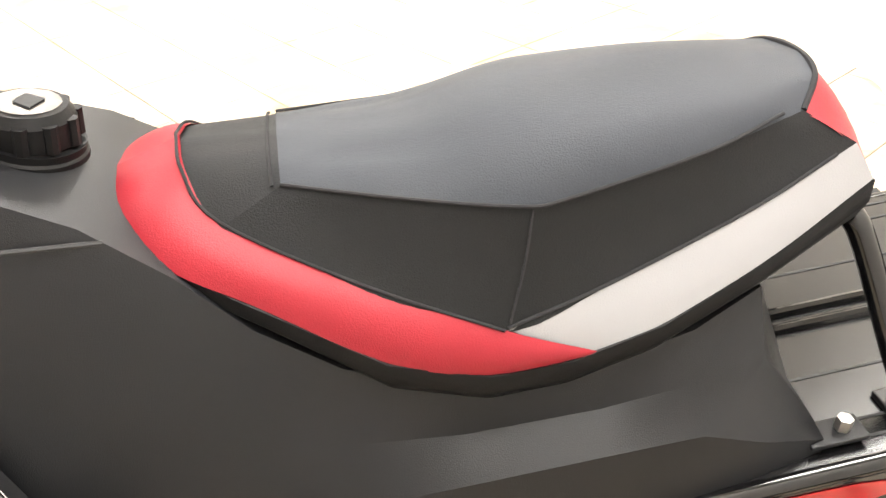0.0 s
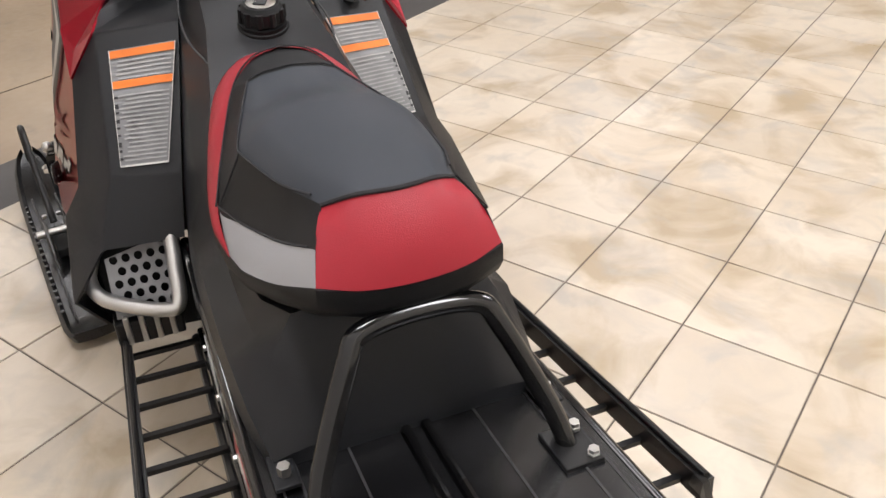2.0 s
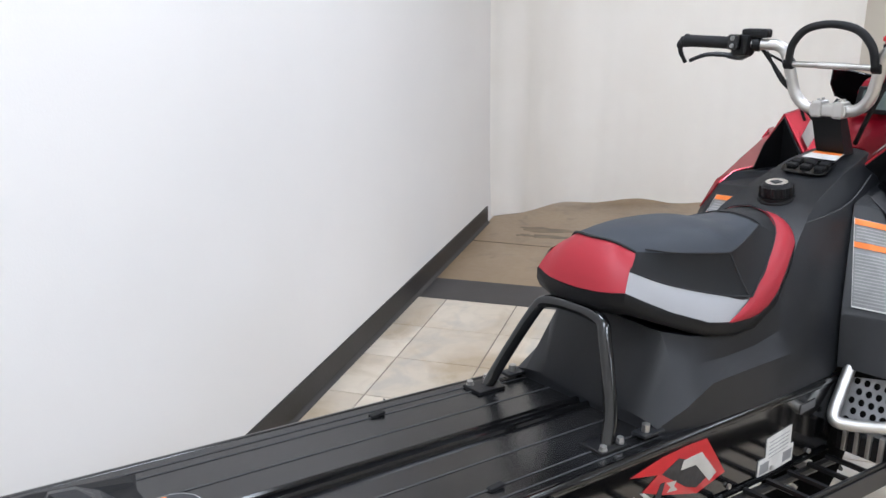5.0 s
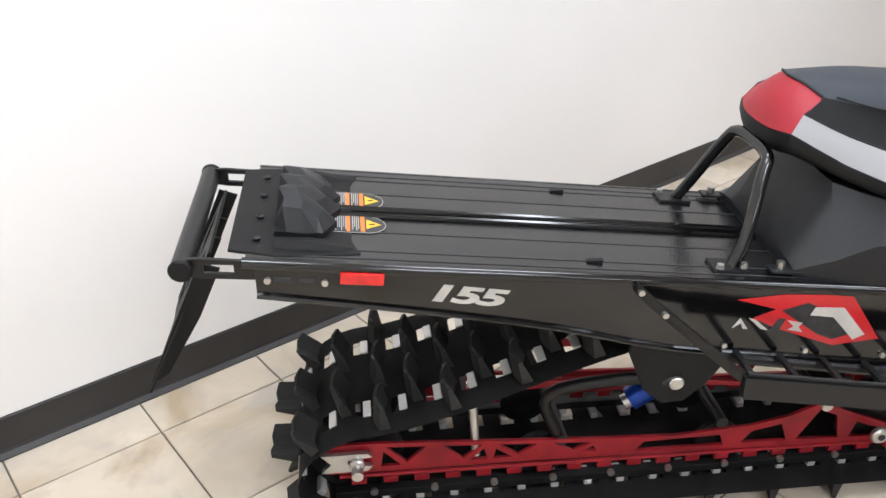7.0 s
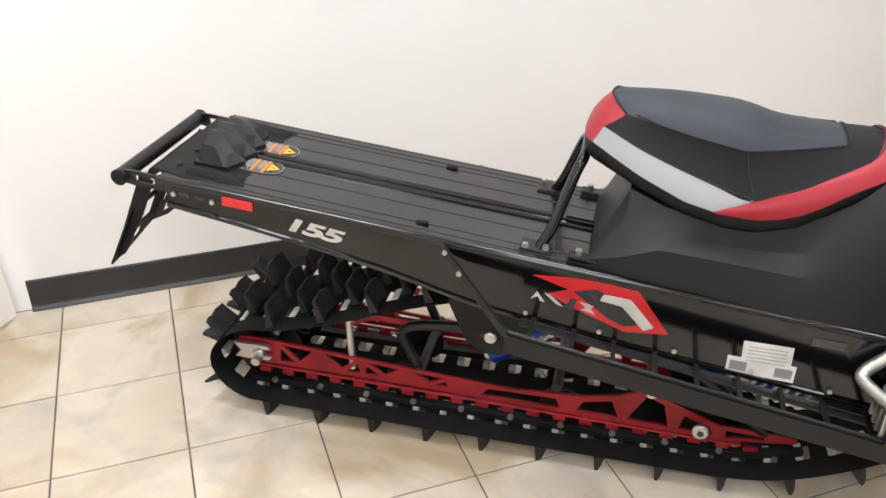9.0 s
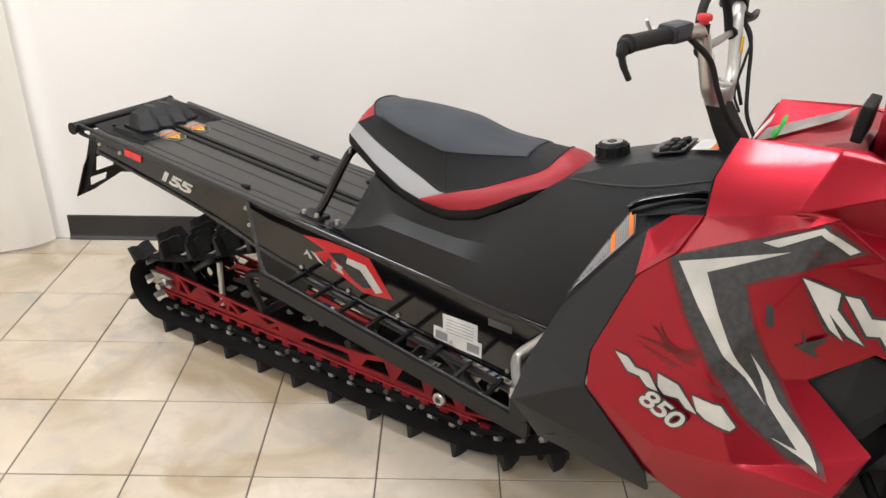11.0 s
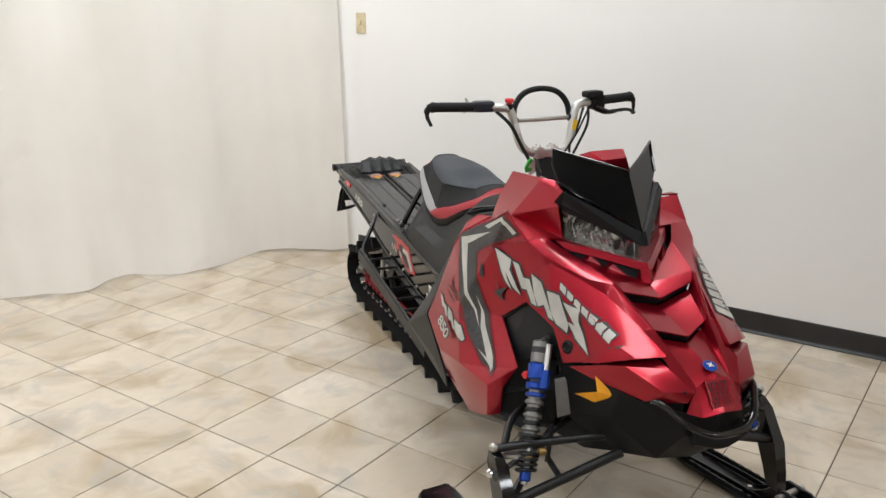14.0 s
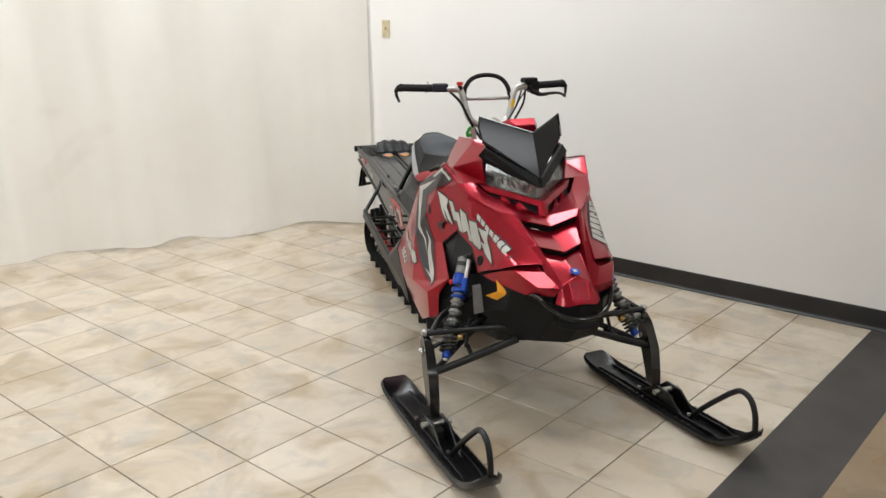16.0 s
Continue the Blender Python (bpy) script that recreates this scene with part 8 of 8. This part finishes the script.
    part("grip", rod((0.25 * s, -0.50, 1.065), (0.40 * s, -0.56, 1.05), 0.018, bevel=0.005), CHASSIS_BLACK, quad, "black rubber grip")
    part("brake_lever", tube(sided([(0.24, -0.45, 1.07), (0.31, -0.45, 1.06), (0.42, -0.51, 1.045)], s), 0.006, 8), CHASSIS_BLACK, quad)
part("front_cowl", loft([[(-w, y, z0), (-w * 0.8, y, z1 - 0.03), (-w * 0.45, y, z1), (w * 0.45, y, z1), (w * 0.8, y, z1 - 0.03), (w, y, z0)] for y, w, z0, z1 in ((-0.36, 0.20, 0.66, 0.92), (-0.1, 0.32, 0.64, 0.87), (0.18, 0.36, 0.62, 0.81), (0.36, 0.30, 0.60, 0.74), (0.42, 0.24, 0.60, 0.68))]), DARK_OLIVE, quad, "sloping dark olive front cowl", smooth=30)
part("grille", block(0.46, 0.05, 0.16, (0, 0.38, 0.55), 0.02), CHASSIS_BLACK, quad, "black front grille")
part("fuel_cover", loft([[(-w, y, 0.60), (-w, y, z - 0.04), (-w * 0.6, y, z), (w * 0.6, y, z), (w, y, z - 0.04), (w, y, 0.60)] for y, w, z in ((-0.34, 0.17, 0.91), (-0.55, 0.14, 0.89), (-0.75, 0.13, 0.86))]), OLIVE, quad, smooth=30)
part("seat", loft([[(-w, y, z - 0.12), (-w, y, z - 0.03), (-w * 0.7, y, z), (w * 0.7, y, z), (w, y, z - 0.03), (w, y, z - 0.12)] for y, w, z in ((-0.66, 0.11, 0.87), (-0.85, 0.15, 0.86), (-1.1, 0.18, 0.89), (-1.32, 0.17, 0.92), (-1.36, 0.15, 0.88))]), BASE_VINYL, quad, "black vinyl saddle", smooth=35)
part("handlebar", tube([(0.26, -0.49, 1.065), (0.14, -0.42, 1.07), (0.06, -0.38, 1.03), (-0.06, -0.38, 1.03), (-0.14, -0.42, 1.07), (-0.26, -0.49, 1.065)], 0.012, 10), CHASSIS_BLACK, quad)
part("steering_stem", rod((0, -0.28, 0.70), (0, -0.39, 1.04), 0.03), CHASSIS_BLACK, quad)
nacelle = part("headlamp_pod", loft([[(-w, y, z0), (-w, y, z1 - 0.03), (-w * 0.6, y, z1), (w * 0.6, y, z1), (w, y, z1 - 0.03), (w, y, z0), (0, y, z0 - 0.03)] for y, w, z0, z1 in ((-0.40, 0.10, 0.99, 1.08), (-0.30, 0.135, 0.95, 1.10), (-0.20, 0.125, 0.93, 1.06), (-0.155, 0.10, 0.92, 1.02))]), DARK_OLIVE, quad, "dark olive handlebar headlamp pod", smooth=30)
part("lamp_lens", lathe([(0.075, -0.01), (0.074, 0.012), (0.05, 0.028), (0.01, 0.034)], along((0, -0.155, 0.965), (0, 0.58, 0.925)) @ Matrix.Diagonal((1.15, 0.75, 1, 1)), 22), CLEAR_LENS, nacelle, "clear headlamp lens", smooth=True)


def rack(name, y0, y1, hw, z, rise, bars):
    """Tubular load rack: outer loop, cross bars, raised end loop."""
    r = part(name, tube([(-hw, y0, z), (-hw, y1 - 0.05, z), (-hw + 0.06, y1, z), (hw - 0.06, y1, z), (hw, y1 - 0.05, z), (hw, y0, z), (hw - 0.05, y0 - 0.04, z), (-hw + 0.05, y0 - 0.04, z)], 0.012, 8, 4, closed=True), CHASSIS_BLACK, quad, "black tubular steel load rack")
    for k in range(bars):
        y = y0 + (y1 - y0) * (k + 0.5) / bars
        part("rack_bar", rod((-hw, y, z), (hw, y, z), 0.009, segs=8), CHASSIS_BLACK, r)
    part("rack_loop", tube([(-hw, y0, z), (-hw, y0 + (y1 - y0) * 0.12, z + rise), (-hw, y1 - (y1 - y0) * 0.05, z + rise), (-hw + 0.05, y1, z + rise), (hw - 0.05, y1, z + rise), (hw, y1 - (y1 - y0) * 0.05, z + rise), (hw, y0 + (y1 - y0) * 0.12, z + rise), (hw, y0, z)], 0.010, 8, 3), CHASSIS_BLACK, r)
    for s in (-1, 1):
        for y in (y0 + (y1 - y0) * 0.25, y0 + (y1 - y0) * 0.75):
            part("rack_leg", rod((s * hw * 0.75, y, z - 0.08), (s * hw * 0.75, y, z), 0.011, segs=8), CHASSIS_BLACK, r)
    return r


rack("front_rack", -0.22, 0.38, 0.43, 0.865, 0.05, 5)
rack("rear_rack", -0.98, -1.76, 0.50, 0.925, 0.06, 6)
part("rear_box", loft([[(-0.54, y, z0), (0.54, y, z0), (0.56, y, z1), (-0.56, y, z1)] for y, z0, z1 in ((-0.94, 0.84, 0.905), (-1.78, 0.80, 0.905), (-1.82, 0.84, 0.90))]), OLIVE, quad, "olive rear deck")
bumper = part("front_bumper", tube([(-0.22, 0.36, 0.76), (-0.24, 0.48, 0.72), (-0.24, 0.50, 0.62), (-0.2, 0.50, 0.52), (0.2, 0.50, 0.52), (0.24, 0.50, 0.62), (0.24, 0.48, 0.72), (0.22, 0.36, 0.76)], 0.016, 10, 5), CHASSIS_BLACK, quad, "black tubular brush guard")
for s in (-1, 1):
    part("bumper_stay", rod((0.2 * s, 0.50, 0.52), (0.15 * s, 0.1, 0.40), 0.014), CHASSIS_BLACK, bumper)

# plow: curved blade, edge, frame
PLOW = Matrix.Rotation(radians(3.0), 4, "Z")
plow = thing("snow_plow", QUAD_AT @ Matrix.Translation((-0.03, 0.62, 0.255)), "dark bronze curved steel plow blade on the quad bike", "plow")
curve = [(0.10, 0.0), (0.045, 0.05), (0.012, 0.11), (0.0, 0.19), (0.012, 0.27), (0.045, 0.33), (0.085, 0.365)]
blade = loft([[PLOW @ Vector((x, y, z)) for y, z in curve + [(y - 0.006, z + 0.001) for y, z in curve[::-1]]] for x in (-0.69, 0.69)])
part("blade", blade, PLOW_STEEL, plow, smooth=30)
edge = block(1.38, 0.012, 0.085, (0, 0.088, 0.022), 0.002, turned(-42, 0, 0))
bmesh.ops.transform(edge, matrix=PLOW, verts=edge.verts)
wear = part("wear_bar", edge, PLOW_STEEL, plow, "bolted wear bar")
for k in range(6):
    p, q = PLOW @ Vector((-0.6 + 0.24 * k, 0.094, 0.03)), PLOW @ Vector((-0.6 + 0.24 * k, 0.2, 0.11))
    part("bolt", lathe([(0.016, 0), (0.016, 0.008), (0.008, 0.014)], along(p, q), 10), CHROME, wear, "shiny bolt head")
rib = block(1.38, 0.012, 0.014, (0, 0.020, 0.118), 0.004)
bmesh.ops.transform(rib, matrix=PLOW, verts=rib.verts)
part("crease", rib, STEEL, plow, "bright steel strip along the blade's crease")
for x in (-0.4, -0.13, 0.13, 0.4):
    own = prism([(y - 0.008, z) for y, z in curve] + [(-0.06, 0.3), (-0.06, 0.08)], 0.008, PLOW @ Matrix.Translation((x, 0, 0)) @ Matrix(((0, 0, 1, 0), (1, 0, 0, 0), (0, 1, 0, 0), (0, 0, 0, 1))))
    part("stiffener", own, PLOW_STEEL, plow)
for s in (-1, 1):
    part("push_arm", rod((0.03 + 0.16 * s, -0.03, 0.12), (0.03 + 0.14 * s, -0.75, 0.12), 0.024), CHASSIS_BLACK, plow)
    part("spring", rod((0.03 + 0.2 * s, -0.05, 0.30), (0.03 + 0.14 * s, -0.30, 0.13), 0.022), CHASSIS_BLACK, plow)

# ---- floor tiles, the nearest as pieces of their own ----
GAP = 0.0045


def tile_mesh(w, d):
    bm = block(w, d, 0.008, (0, 0, -0.004))
    top = [e for e in bm.edges if all(v.co.z > -0.001 for v in e.verts)]
    bmesh.ops.bevel(bm, geom=top, offset=0.0014, segments=1, affect="EDGES")
    me = bpy.data.meshes.new("tile")
    bm.to_mesh(me)
    bm.free()
    me.materials.append(TILE)
    return me


meshes = {}
far_tiles = bmesh.new()
for i in range(-6, 25):
    for j in range(-11, 5):
        x0, x1 = max(i * T, WALL_X + 0.001), (i + 1) * T
        y0, y1 = j * T, (j + 1) * T if j < 4 else STRIP_Y + GAP / 2
        cx, cy, w, d = (x0 + x1) / 2, (y0 + y1) / 2, x1 - x0 - GAP, y1 - y0 - GAP
        key = (round(w, 4), round(d, 4))
        if key not in meshes:
            meshes[key] = tile_mesh(*key)
        if -6 <= i < 13 and -11 <= j < 5 and (i < 10 or j > -4) and not (j < -8 and i > 2):
            ob = new("tile", meshes[key])
            ob.parent = floor
            ob.location = (cx, cy, 0)
        else:
            n = len(far_tiles.verts)
            far_tiles.from_mesh(meshes[key])
            far_tiles.verts.ensure_lookup_table()
            for v in far_tiles.verts[n:]:
                v.co += Vector((cx, cy, 0))
ob = tagged(part("tiles", far_tiles, TILE, floor), kind="stuff")
